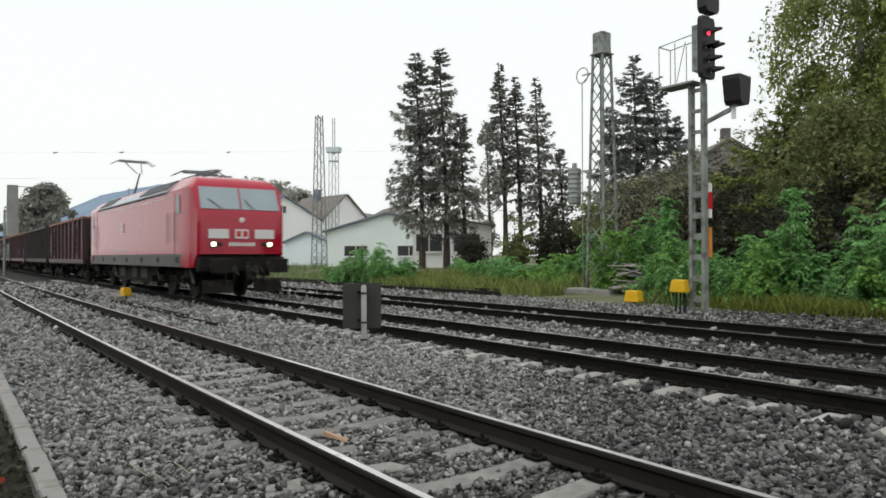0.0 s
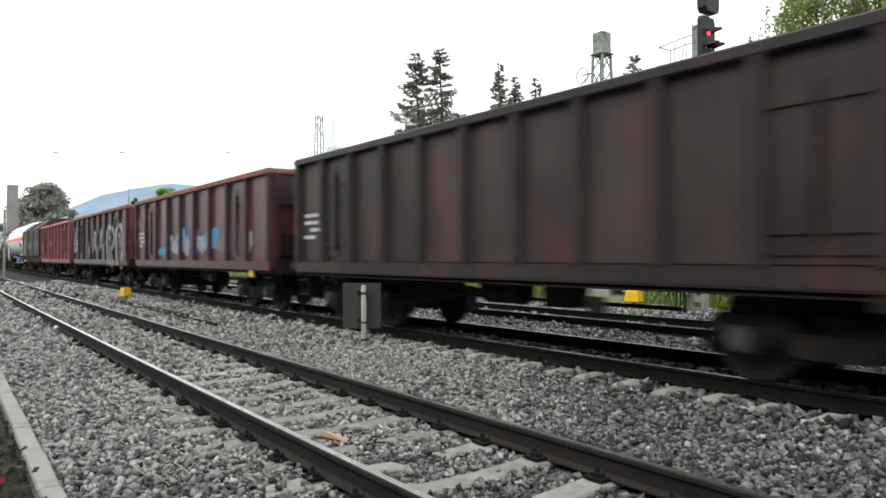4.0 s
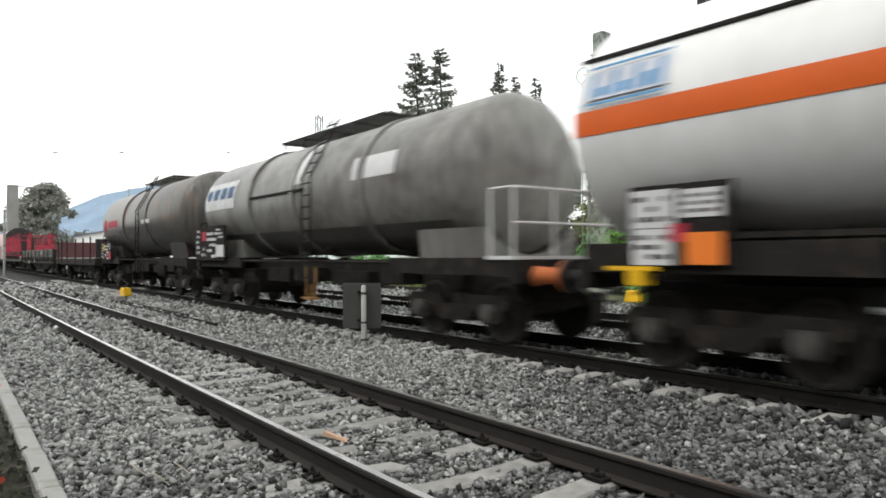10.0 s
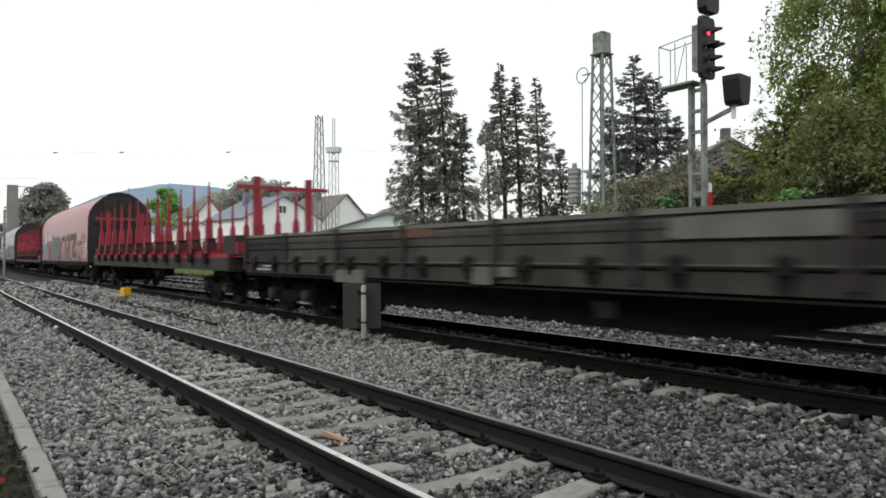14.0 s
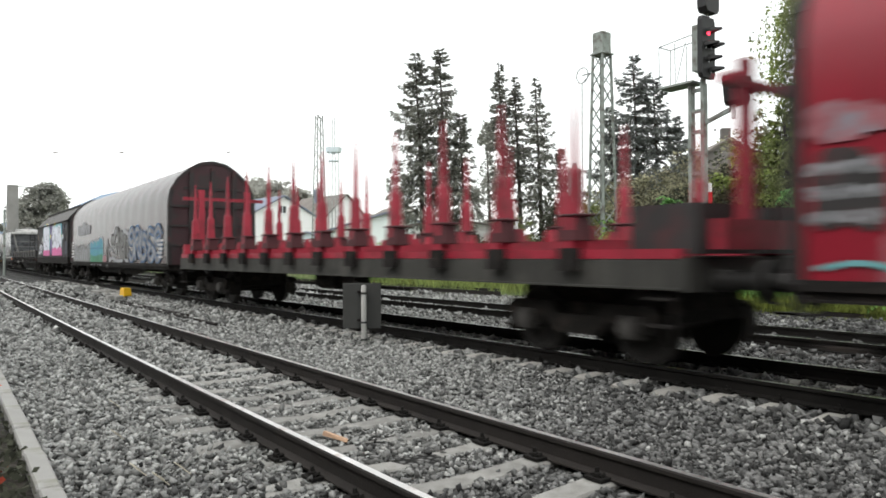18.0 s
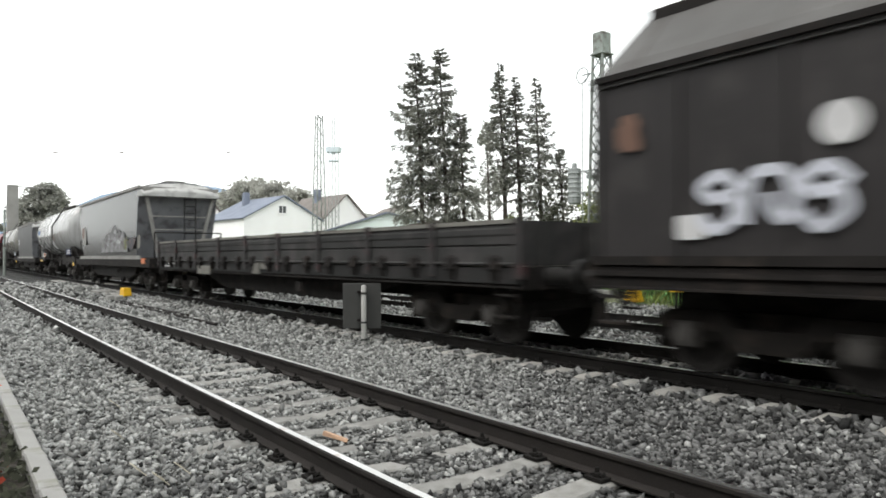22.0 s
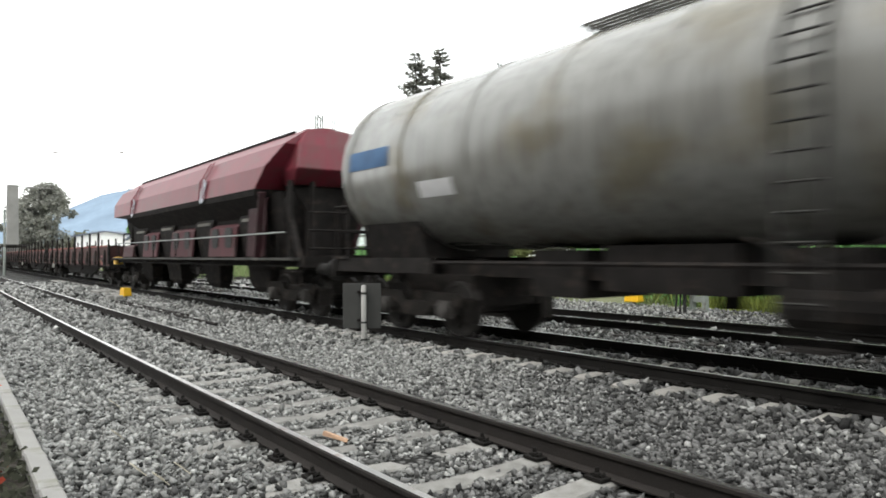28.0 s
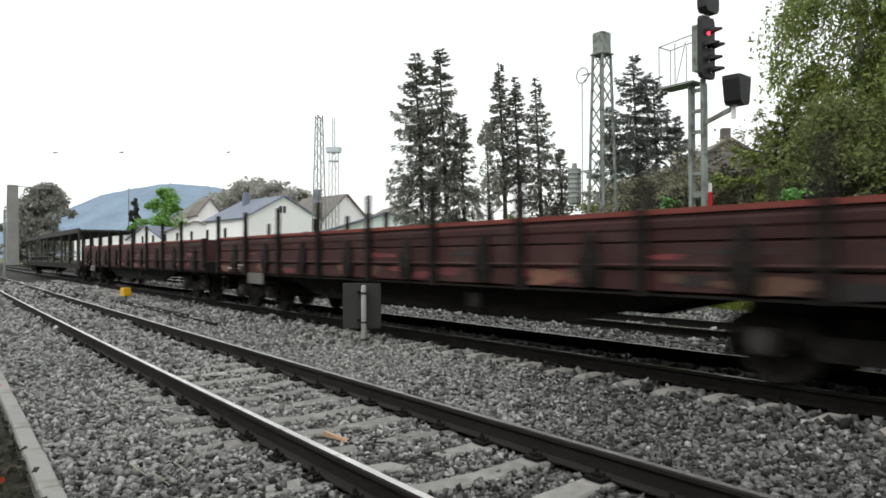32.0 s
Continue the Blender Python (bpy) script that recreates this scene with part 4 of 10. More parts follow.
def coil_wagon(L, at):
    W = thing("hooded_coil_wagon", "sooty black coil wagon with an angular steel hood and faded graffiti", "goods wagon", at, group="wagons of the train")
    underframe(W, L, 0.95, 1.36)
    ends(W, L)
    for x in (-L / 2 + 2.3, L / 2 - 2.3):
        bogie(W, x)
    b = L - 0.66
    cuts = [(-b / 2, -b / 2 + 0.235 * b * 1.35, 0.0), (-b / 2 + 0.235 * b * 1.35, -b / 2 + b * 0.66, -0.05), (-b / 2 + b * 0.66, b / 2, 0.0)]
    for x0, x1, d in cuts:
        hw = 1.42 + d
        prof = [(-hw, 1.40), (-hw, 3.38 + d), (-0.62, 4.06 + d), (0.62, 4.06 + d), (hw, 3.38 + d), (hw, 1.40)]
        bm = bmesh.new()
        loft(bm, [[(x0 + 0.01, y, z) for y, z in prof], [(x1 - 0.01, y, z) for y, z in prof]])
        me = shape("hood", bm)
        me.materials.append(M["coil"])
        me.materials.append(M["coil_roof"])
        # faces turned to the sky get a lit, paler copy of the hood colour
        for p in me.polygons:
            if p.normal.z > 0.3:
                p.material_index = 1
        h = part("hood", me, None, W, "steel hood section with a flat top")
        for x in (x0 + 0.06, x1 - 0.06):
            bm = bmesh.new()
            pr = [(y * 1.02, z + (0.03 if z > 3 else 0)) for y, z in prof]
            for p, q in zip(pr, pr[1:]):
                bar(bm, (x, p[0], p[1]), (x, q[0], q[1]), 0.07, 0.05)
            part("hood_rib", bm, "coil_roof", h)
    bm = bmesh.new()
    box(bm, (0, -1.43, 1.42), (b, 0.08, 0.10))
    box(bm, (0, 1.43, 1.42), (b, 0.08, 0.10))
    part("guide_rail", bm, "frame_dark", W)
    panel_bars(W, -4.75, 2.95, -1.425, 1.2, 0.26, 3, "g_grey", seed=4)
    for i, (x, z, w, h) in enumerate(((-5.15, 2.1, 0.55, 1.25), (-4.35, 2.2, 0.5, 1.1), (-4.75, 1.75, 0.4, 0.6))):
        patch(W, x, z, w, h, -1.425 - 0.0004 * i, "g_grey", 11 + i, 5.0, 0.1)
    rnd = random.Random(44)
    x = -3.7
    while x < 5.0:
        # sketchy outlines of sprayed letters, half washed off
        h, w = rnd.uniform(0.55, 0.95), rnd.uniform(0.45, 0.85)
        z = 1.75 + rnd.uniform(0, 0.25)
        for k in range(3):
            pts = [(x + w * rnd.uniform(-0.1, 1.1), z + h * rnd.uniform(0.0, 1.0)) for _ in range(rnd.choice((3, 4)))]
            stroke(W, pts, rnd.uniform(0.03, 0.07), -1.431 - 0.002 * rnd.random(), rnd.choice(("g_grey", "g_grey", "g_silver", "coil_roof")))
        if rnd.random() < 0.8:
            patch(W, x + w * 0.5, z + h * rnd.uniform(0.2, 0.6), w * rnd.uniform(0.3, 0.6), h * rnd.uniform(0.2, 0.5), -1.4265 - 0.002 * rnd.random(), rnd.choice(("coil_roof", "g_grey", "coil_roof", "g_brown")), int(x * 10) + 90, 2.0, 0.25)
        x += w * rnd.uniform(0.7, 1.1)
    for x in (-5.52, 5.45):
        for y in (-1.40, -0.5, 0.5, 1.40):
            bm = bmesh.new()
            box(bm, (x, y, 2.4), (0.16, 0.12, 2.0))
            part("end_post", bm, "frame_dark", W)
    bm = bmesh.new()
    box(bm, (-4.35, -1.40, 1.05), (0.62, 0.06, 0.15))
    part("marker_plate", bm, "plate", W)
    return W


def tank_shell(bm, l, r, z, dish=0.42, seg=40):
    prof = [(-l / 2 + dish * (1 - math.cos(a)) - 0.0, r * math.sin(a) * 1.0) for a in [radians(d) for d in (2, 15, 30, 45, 60, 75, 90)]]
    prof = [(x, q) for x, q in prof]
    prof += [(-x, q) for x, q in prof[::-1]]
    lathe_x(bm, prof, 0, z, seg)


def ladder(bm, x, y0, z0, y1, z1, w=0.42, rungs=8):
    for dx in (-w / 2, w / 2):
        bar(bm, (x + dx, y0, z0), (x + dx, y1, z1), 0.022, seg=6)
    for i in range(rungs):
        t = (i + 0.5) / rungs
        bar(bm, (x - w / 2, y0 + (y1 - y0) * t, z0 + (z1 - z0) * t), (x + w / 2, y0 + (y1 - y0) * t, z0 + (z1 - z0) * t), 0.016, seg=5)


def end_platform(W, L, e, z=1.3, material="frame_dark"):
    bm = bmesh.new()
    x = e * (L / 2 - 0.95)
    box(bm, (x, 0, z), (0.6, 2.6, 0.05))
    for y in (-1.25, -0.45, 0.45, 1.25):
        bar(bm, (x + e * 0.25, y, z), (x + e * 0.25, y, z + 1.0), 0.022, seg=6)
    for zz in (0.5, 1.0):
        bar(bm, (x + e * 0.25, -1.25, z + zz), (x + e * 0.25, 1.25, z + zz), 0.022, seg=6)
    for y in (-1.25, 1.25):
        bar(bm, (x + e * 0.25, y, z + 1.0), (x - e * 0.25, y, z + 1.0), 0.022, seg=6)
        bar(bm, (x - e * 0.25, y, z), (x - e * 0.25, y, z + 1.0), 0.022, seg=6)
    part("end_platform", bm, material, W)


def tank_wagon(L, at, body, label, r, z, rings=3, top_walk=True, kind="grey", platform=-1):
    W = thing("tank_wagon", label, "tank wagon", at, group="wagons of the train")
    ends(W, L, "orange_buffer" if kind in ("lpg", "grey") else "buffer")
    far = 3.15 if kind == "light" else 2.35
    for x in (-L / 2 + far, L / 2 - far):
        bogie(W, x)
    l = L - {"lpg": 1.42, "grey": 2.4, "dark": 1.45}.get(kind, 2.0 if body == "tank_stained" else 2.5)
    rung = {"light": 1.5, "dark": 0.95}.get(kind, 0.6)
    bm = bmesh.new()
    tank_shell(bm, l, r, z)
    me = shape("tank", bm, smooth=True)
    T = part("tank", me, body, W, at=pose({"lpg": -0.44, "grey": -0.3}.get(kind, 0), 0, 0))
    if kind == "lpg":
        # the orange belt lies on the shell at mid height
        bm = bmesh.new()
        seg = 6
        for s in (-1, 1):
            sec = []
            for i in range(seg + 1):
                a = radians(-6.5 + 11.5 * i / seg)
                sec.append((s * (r + 0.006) * math.cos(a), z + (r + 0.006) * math.sin(a)))
            loft(bm, [[(x, p, q) for p, q in sec] for x in (-l / 2 + 0.42, l / 2 - 0.42)], close=False, cap=False)
        for e in (1, -1):
            rows = []
            for d in (90, 75, 60, 45, 30, 15, 4):
                a = radians(d)
                xx, rr = e * (l / 2 - 0.42 * (1 - math.cos(a))), (r + 0.006) * math.sin(a)
                xx += e * 0.006
                rows.append((xx, rr))
            for s in (-1, 1):
                prev = None
                for xx, rr in rows:
                    z0, z1 = z - 0.165, z + 0.127
                    y0 = math.sqrt(max(rr * rr - 0.165 ** 2, 0.0004))
                    y1 = math.sqrt(max(rr * rr - 0.127 ** 2, 0.0004))
                    cur = (bm.verts.new((xx, s * y0, z0)), bm.verts.new((xx, s * y1, z1)))
                    if prev:
                        bm.faces.new((prev[0], cur[0], cur[1], prev[1]))
                    prev = cur
        part("belt", bm, "orange", T, "orange belt round the tank", smooth=True)
        bm = bmesh.new()
        for s in (-1, 1):
            bar(bm, (-l / 2 + 0.3, s * 1.235, z + 0.80), (l / 2 - 1.7, s * 1.235, z + 0.80), 0.05, 0.04)
        part("sun_shield_edge", bm, "frame_dark", T)
        bm = bmesh.new()
        for x in (-L / 2 + 2.1, L / 2 - 2.1):
            sec = []
            for i in range(9):
                a = radians(243 + 54 * i / 8)
                sec.append(((r + 0.03) * math.cos(a), z + (r + 0.03) * math.sin(a)))
            low = [(0.66, 1.28), (-0.66, 1.28)]
            loft(bm, [[(x - 0.6, p, q) for p, q in sec + low], [(x + 0.6, p, q) for p, q in sec + low]])
        part("saddle", bm, "frame_dark", W)
        for e in (1, -1):
            bm = bmesh.new()
            loft(bm, [[(e * 2.85, -0.5, zz), (e * 3.5, -1.3, zz), (e * 7.0, -1.3, zz), (e * 7.0, 1.3, zz), (e * 3.5, 1.3, zz), (e * 2.85, 0.5, zz)][::e] for zz in (1.50, 1.56)])
            part("deck_plate", bm, "white" if e > 0 else "frame_dark", W, "deck plate along the frame")
        for x, dx, z0, z1 in ((-2.9, 1.2, 0.72, 1.3), (-1.5, 0.5, 0.85, 1.3), (0.0, 1.6, 0.98, 1.4), (1.6, 0.7, 0.8, 1.4), (2.9, 1.3, 0.9, 1.4), (0.6, 6.6, 1.12, 1.46)):
            boxes("brake_gear", [((x, 0.1, (z0 + z1) / 2), (dx, 1.5, z1 - z0))], "frame_dark", W, "black brake gear under the tank")
        bm = bmesh.new()
        f = l / 2 - 0.44
        loft(bm, [[(f - k, -w, zz), (f + 0.08, -w, zz), (f + 0.08, w, zz), (f - k, w, zz)] for zz, k, w in ((1.38, 0.52, 1.15), (2.12, 0.86, 1.27))])
        part("end_fairing", bm, "white", W, "white boxy end fairing with a ledge", bevel=0.02)
        boxes("fairing_ledge", [((f - 0.38, 0, 2.17), (1.2, 2.7, 0.05)), ((f + 0.1, 0, 1.88), (0.05, 2.72, 0.03))], "white", W)
        boxes("solebar", [((x, s * 1.25, 1.3), (3.4, 0.1, 0.34)) for s in (-1, 1) for x in (-L / 2 + 2.35, L / 2 - 2.35)], "frame_dark", W)
        boxes("headstock", [((x, 0, 1.08), (0.12, 2.7, 0.3)) for x in (-L / 2 + 0.66, L / 2 - 0.66)], "frame_dark", W)
        boxes("sill", [((0, s, 1.12), (L - 1.4, 0.12, 0.2)) for s in (-0.4, 0.4)], "frame_dark", W)
        bm = bmesh.new()
        lathe_x(bm, [(-0.7, 0.05), (-0.64, 0.29), (0.55, 0.29), (0.62, 0.05)], y=-0.85, z=1.02, seg=14)
        part("valve_box", bm, "blue_tank", W, "blue valve housing", at=pose(-0.5, 0, 0))
        bm = bmesh.new()
        bar(bm, (-4.4, -0.95, 0.82), (3.2, -0.95, 0.82), 0.035, seg=8)
        box(bm, (-0.9, -0.9, 0.9), (0.5, 0.4, 0.35))
        bar(bm, (-2.6, -0.95, 0.85), (-2.6, -0.95, 1.4), 0.05, seg=8)
        part("pipe", bm, "galv", W)
        boxes("marker_plate", [((6.41, -1.31, 0.96), (0.3, 0.04, 0.2))], "yellow", W)
        for x, zz, w, h in ((L / 2 - 2.6, z - 0.55, 1.25, 0.42), (-6.38, z + 0.42, 1.15, 0.36)):
            a = (zz - z) / r
            yy = -(r + 0.012) * math.cos(math.asin(a))
            rot = Matrix.Rotation(-math.asin(a), 4, "X")
            bm = bmesh.new()
            box(bm, (0, 0, 0), (w, 0.01, h))
            pl = part("sign", bm, "g_white", T, at=Matrix.Translation((x, yy, zz)) @ rot)
            bm = bmesh.new()
            if zz < z:
                for d in (1, -1):
                    box(bm, (0, -0.008, d * (h / 2 + 0.05)), (w * 1.02, 0.008, 0.035))
                for i, (k, q) in enumerate(((0.16, 0.95), (0.06, 0.5), (0.10, 0.8), (0.05, 0.45), (0.14, 0.9), (0.09, 0.6), (0.16, 0.95))):
                    box(bm, (-w * 0.44 + i * w * 0.147, -0.008, -h * (1 - q) * 0.4), (w * k, 0.008, h * q))
                    if i in (1, 3, 5):
                        box(bm, (-w * 0.44 + i * w * 0.147, -0.008, -h * 0.42), (w * 0.2, 0.008, h * 0.14))
            else:
                for i, (k, q) in enumerate(((0.05, 0.9), (0.12, 0.3), (0.06, 0.9), (0.13, 0.35), (0.05, 0.9), (0.12, 0.5), (0.06, 0.9))):
                    box(bm, (-w * 0.42 + i * w * 0.14, -0.008, h * (q - 0.9) * 0.4), (w * k, 0.008, h * q))
                for d in (1, -1):
                    box(bm, (0, -0.008, d * (h / 2 + 0.06)), (w, 0.008, 0.03))
            part("emblem", bm, "g_navy" if zz < z else "g_blue", pl)
        for x in (-6.2,):
            bm = bmesh.new()
            box(bm, (x, -1.34, 1.66), (1.25, 0.06, 0.88))
            fr = part("placard_frame", bm, "frame_dark", W)
            for k, (dx, dz, w, h, mm) in enumerate(((-0.3, 0.22, 0.56, 0.42, "plate"), (0.3, 0.26, 0.5, 0.3, "plate"), (-0.3, -0.2, 0.52, 0.4, "plate"), (0.02, -0.05, 0.2, 0.2, "g_red"))):
                boxes("placard", [((x + dx, -1.378, 1.62 + dz), (w, 0.012, h))], mm, fr)
                if mm == "plate":
                    panel_bars(fr, x + dx, 1.62 + dz, -1.386, w * 0.85, h * 0.8, 3, "end_dark", seed=20 + k)
            bm = bmesh.new()
            box(bm, (x + 0.34, -1.38, 1.40), (0.42, 0.02, 0.34))
            part("placard", bm, "orange_plate", fr)
            bm = bmesh.new()
            box(bm, (x - 0.6, -1.36, 1.18), (0.7, 0.05, 0.05))
            box(bm, (x - 0.5, -1.33, 1.08), (0.2, 0.2, 0.18))
            part("handle", bm, "yellow", W)
    else:
        boxes("sill", [((0, s * 0.45, 1.12), (L - 1.4, 0.14, 0.26)) for s in (-1, 1)], "frame_dark", W)
        boxes("solebar", [((x, s * 1.22, 1.17), (3.2, 0.1, 0.26)) for s in (-1, 1) for x in (-L / 2 + 2.35, L / 2 - 2.35)], "frame_dark", W)
        boxes("cross_member", [((x, 0, 1.17), (0.3, 2.4, 0.2)) for x in (-L / 2 + 2.35, L / 2 - 2.35)], "frame_dark", W)
        boxes("headstock", [((x, 0, 1.1), (0.12, 2.6, 0.32)) for x in (-L / 2 + 0.66, L / 2 - 0.66)], "frame_dark", W)
        for x in (-L / 2 + 2.5, L / 2 - 2.5):
            bm = bmesh.new()
            sec = []
            for i in range(9):
                a = radians(222 + 96 * i / 8)
                sec.append(((r + 0.015) * math.cos(a), z + (r + 0.015) * math.sin(a)))
            low = [(0.95, 1.3), (-0.95, 1.3)]
            loft(bm, [[(x - 0.9, p, q) for p, q in sec + low], [(x + 0.9, p, q) for p, q in sec + low]])
            part("saddle", bm, "frame_dark" if r > 1.45 else ("end_dark" if kind == "dark" else body), W)
        if kind == "light":
            boxes("brake_gear", [((x, 0.1, (z0 + z1) / 2), (dx, 1.5, z1 - z0)) for x, dx, z0, z1 in ((-2.4, 1.0, 0.74, 1.4), (-0.6, 1.9, 0.86, 1.46), (1.3, 0.8, 0.7, 1.4), (2.9, 1.3, 0.9, 1.4))], "frame_dark", W)
        if kind == "grey":
            end_platform(W, L, 1, 1.3, "plate")
        for i in range(rings):
            x = (-1.85, 1.76)[i] if rings == 2 else (-2.56, 0.0, 3.0)[i] if rings == 3 else -l / 2 + l * (i + 1) / (rings + 1) if rings < 5 else -l / 2 + 0.6 + (l - 1.2) * i / (rings - 1)
            bm = bmesh.new()
            d, w = (0.05, 0.09) if rings < 5 else (0.012, 0.05)
            lathe_x(bm, [(x - w, r - 0.01), (x - w, r + d), (x + w, r + d), (x + w, r - 0.01)], 0, z, 40)
            part("tank_ring", bm, body, T, smooth=True)
        if top_walk:
            bm = bmesh.new()
            wl_, zz = l * (0.14 if kind == "light" else 0.17 if kind == "dark" else 0.2), z + r + (0.12 if kind == "light" else 0.2)
            for i in range(9):
                box(bm, (0, -0.45 + 0.1125 * i, zz), (2 * wl_, 0.035, 0.03))
            for x in (-wl_ * 0.95, -wl_ * 0.5, 0, wl_ * 0.5, wl_ * 0.95):
                box(bm, (x, 0, zz - 0.03), (0.05, 1.0, 0.04))
                for y in (-0.42, 0.42):
                    bar(bm, (x, y, zz), (x, y, z + r * 0.9), 0.022, seg=6)
            lathe_z(bm, [(z + r - 0.1, 0.32), (z + r + 0.1, 0.32), (z + r + 0.12, 0.28)], 0.2, 0, 14)
            part("top_walkway", bm, "lowside", T, "grating walkway over the manhole")
        bm = bmesh.new()
        ladder(bm, rung, -r - 0.12, 0.75, -r - 0.10, z + 0.3, rungs=9)
        ladder(bm, rung, -r - 0.10, z + 0.3, -0.75, z + r + 0.25, rungs=6)
        part("ladder", bm, "lowside" if r > 1.45 else "frame_dark", W)
        bm = bmesh.new()
        bar(bm, (rung, -1.3, 0.75), (rung, -1.3, 0.35), 0.02, seg=6)
        box(bm, (rung, -1.32, 0.45), (0.45, 0.2, 0.04))
        bar(bm, (rung - 0.22, -1.32, 0.45), (rung - 0.22, -1.32, 1.1), 0.02, seg=6)
        bar(bm, (rung + 0.22, -1.32, 0.45), (rung + 0.22, -1.32, 1.1), 0.02, seg=6)
        part("step", bm, "step_rust" if kind == "grey" else "frame_dark", W)
        bm = bmesh.new()
        bar(bm, (rung - 0.7, -1.25, 1.5), (rung, -1.3, 1.25), 0.02, seg=6)
        bar(bm, (rung + 0.7, -1.25, 1.5), (rung, -1.3, 1.25), 0.02, seg=6)
        bar(bm, (-L / 2 + 3.6, -1.2, 1.22), (L / 2 - 3.6, -1.2, 1.22), 0.035, seg=6)
        lathe_x(bm, [(0.8, 0.05), (0.85, 0.22), (1.9, 0.22), (1.95, 0.05)], y=-0.55, z=0.78, seg=12)
        bar(bm, (0, -0.2, 1.3), (0, -0.2, 0.7), 0.14, seg=10)
        part("discharge_pipe", bm, "frame_dark", W)
        end_platform(W, L, platform)
        x = platform * (L / 2 - 1.6) if kind != "light" else L / 2 - 3.0
        if kind == "light":
            bm = bmesh.new()
            box(bm, (x, -1.27, 1.62), (1.5, 0.03, 0.34))
            part("sign", bm, "g_navy", W)
            boxes("marker_plate", [((L / 2 - 1.0, -1.31, 0.93), (0.28, 0.04, 0.17))], "yellow", W)
            panel_bars(W, x, 1.62, -1.29, 1.4, 0.26, 2, seed=6)
        else:
            x, bw, bz, bh = (-5.17, 1.95, 1.57, 0.8) if kind == "dark" else (-5.7, 2.4, 1.70, 0.95)
            boxes("brake_gear", [((gx, 0.05, (z0 + z1) / 2), (dx, 1.7, z1 - z0)) for gx, dx, z0, z1 in ((-2.3, 1.3, 0.72, 1.05), (-0.75, 1.25, 0.76, 1.07), (1.3, 1.5, 0.74, 1.02), (2.9, 0.8, 0.8, 1.1))], "frame_dark", W)
            bm = bmesh.new()
            box(bm, (x, -1.36, bz), (bw, 0.05, bh))
            fr = part("placard_frame", bm, "frame_dark", W)
            for k, (dx, dz, w, h, rows, mm) in enumerate(((-0.40, 0.04, 0.14, 0.64, 5, "plate"), (-0.19, 0.17, 0.14, 0.26, 1, "g_yellow" if kind == "dark" else "g_red"), (0.08, -0.04, 0.32, 0.66, 5, "plate"), (0.36, 0.22, 0.25, 0.26, 3, "plate"),
                                                          (0.36, -0.18, 0.25, 0.32, 1, "g_red" if kind == "dark" else "plate"), (-0.2, -0.2, 0.14, 0.28, 2, "plate"))):
                if rows == 1:
                    boxes("placard", [((x + dx * bw, -1.39, bz + dz * bh / 0.8), (w * bw, 0.01, h))], mm, fr)
                else:
                    panel_bars(fr, x + dx * bw, bz + dz * bh / 0.8, -1.392, w * bw, h * bh / 0.8, rows, mm, seed=k + 1, name="placard")
    return W


def flat_wagon(L, at):
    W = thing("flat_wagon", "dark flat wagon with pale plank deck and a brown end board", "goods wagon", at, group="wagons of the train")
    underframe(W, L, 0.93, 1.24, 1.34)
    ends(W, L)
    for x in (-L / 2 + 2.5, L / 2 - 2.5):
        bogie(W, x)
    for y in (-0.9, 0.8):
        bm = bmesh.new()
        loft(bm, [[(x, y + d, z) for x, z in ((-4.0, 1.1), (-3.4, 0.75), (-2.4, 0.48), (2.4, 0.48), (3.4, 0.75), (4.0, 1.1))] for d in (0, 0.1)])
        part("fishbelly_beam", bm, "frame_dark", W)
    b = L - 1.3
    n = 24
    me = None
    for i in range(n):
        if me is None:
            bm = bmesh.new()
            box(bm, (0, 0, 0), (b / n - 0.012, 2.72, 0.05))
            me = shape("plank", bm)
        part("plank", me, "deck", W, at=pose(-b / 2 + (i + 0.5) * b / n, 0, 1.265))
    bm = bmesh.new()
    box(bm, (b / 2 - 0.06, 0, 1.72), (0.08, 2.7, 0.92))
    for y in (-1.1, -0.4, 0.4, 1.1):
        box(bm, (b / 2 + 0.01, y, 1.7), (0.08, 0.1, 0.9))
    part("end_board", bm, "end_dark", W)
    bm = bmesh.new()
    box(bm, (-b / 2 + 0.08, 0, 1.76), (0.08, 2.72, 0.95))
    part("end_board", bm, "crate", W, "upright red-brown steel end board", bevel=0.01)
    for x in (-b / 2 + 0.9, -b / 2 + 2.3, -b / 2 + 4.2, 0.8, b / 2 - 3.2, b / 2 - 1.2):
        bm = bmesh.new()
        box(bm, (x, -1.38, 1.15), (0.12, 0.07, 0.3))
        bar(bm, (x, -1.38, 1.25), (x, -1.38, 2.3), 0.06, 0.06)
        part("stake", bm, "frame_dark", W)
    bm = bmesh.new()
    box(bm, (-b / 2 + 3.6, -1.3, 0.74), (0.3, 0.05, 0.2))
    part("marker_plate", bm, "plate", W)
    return W


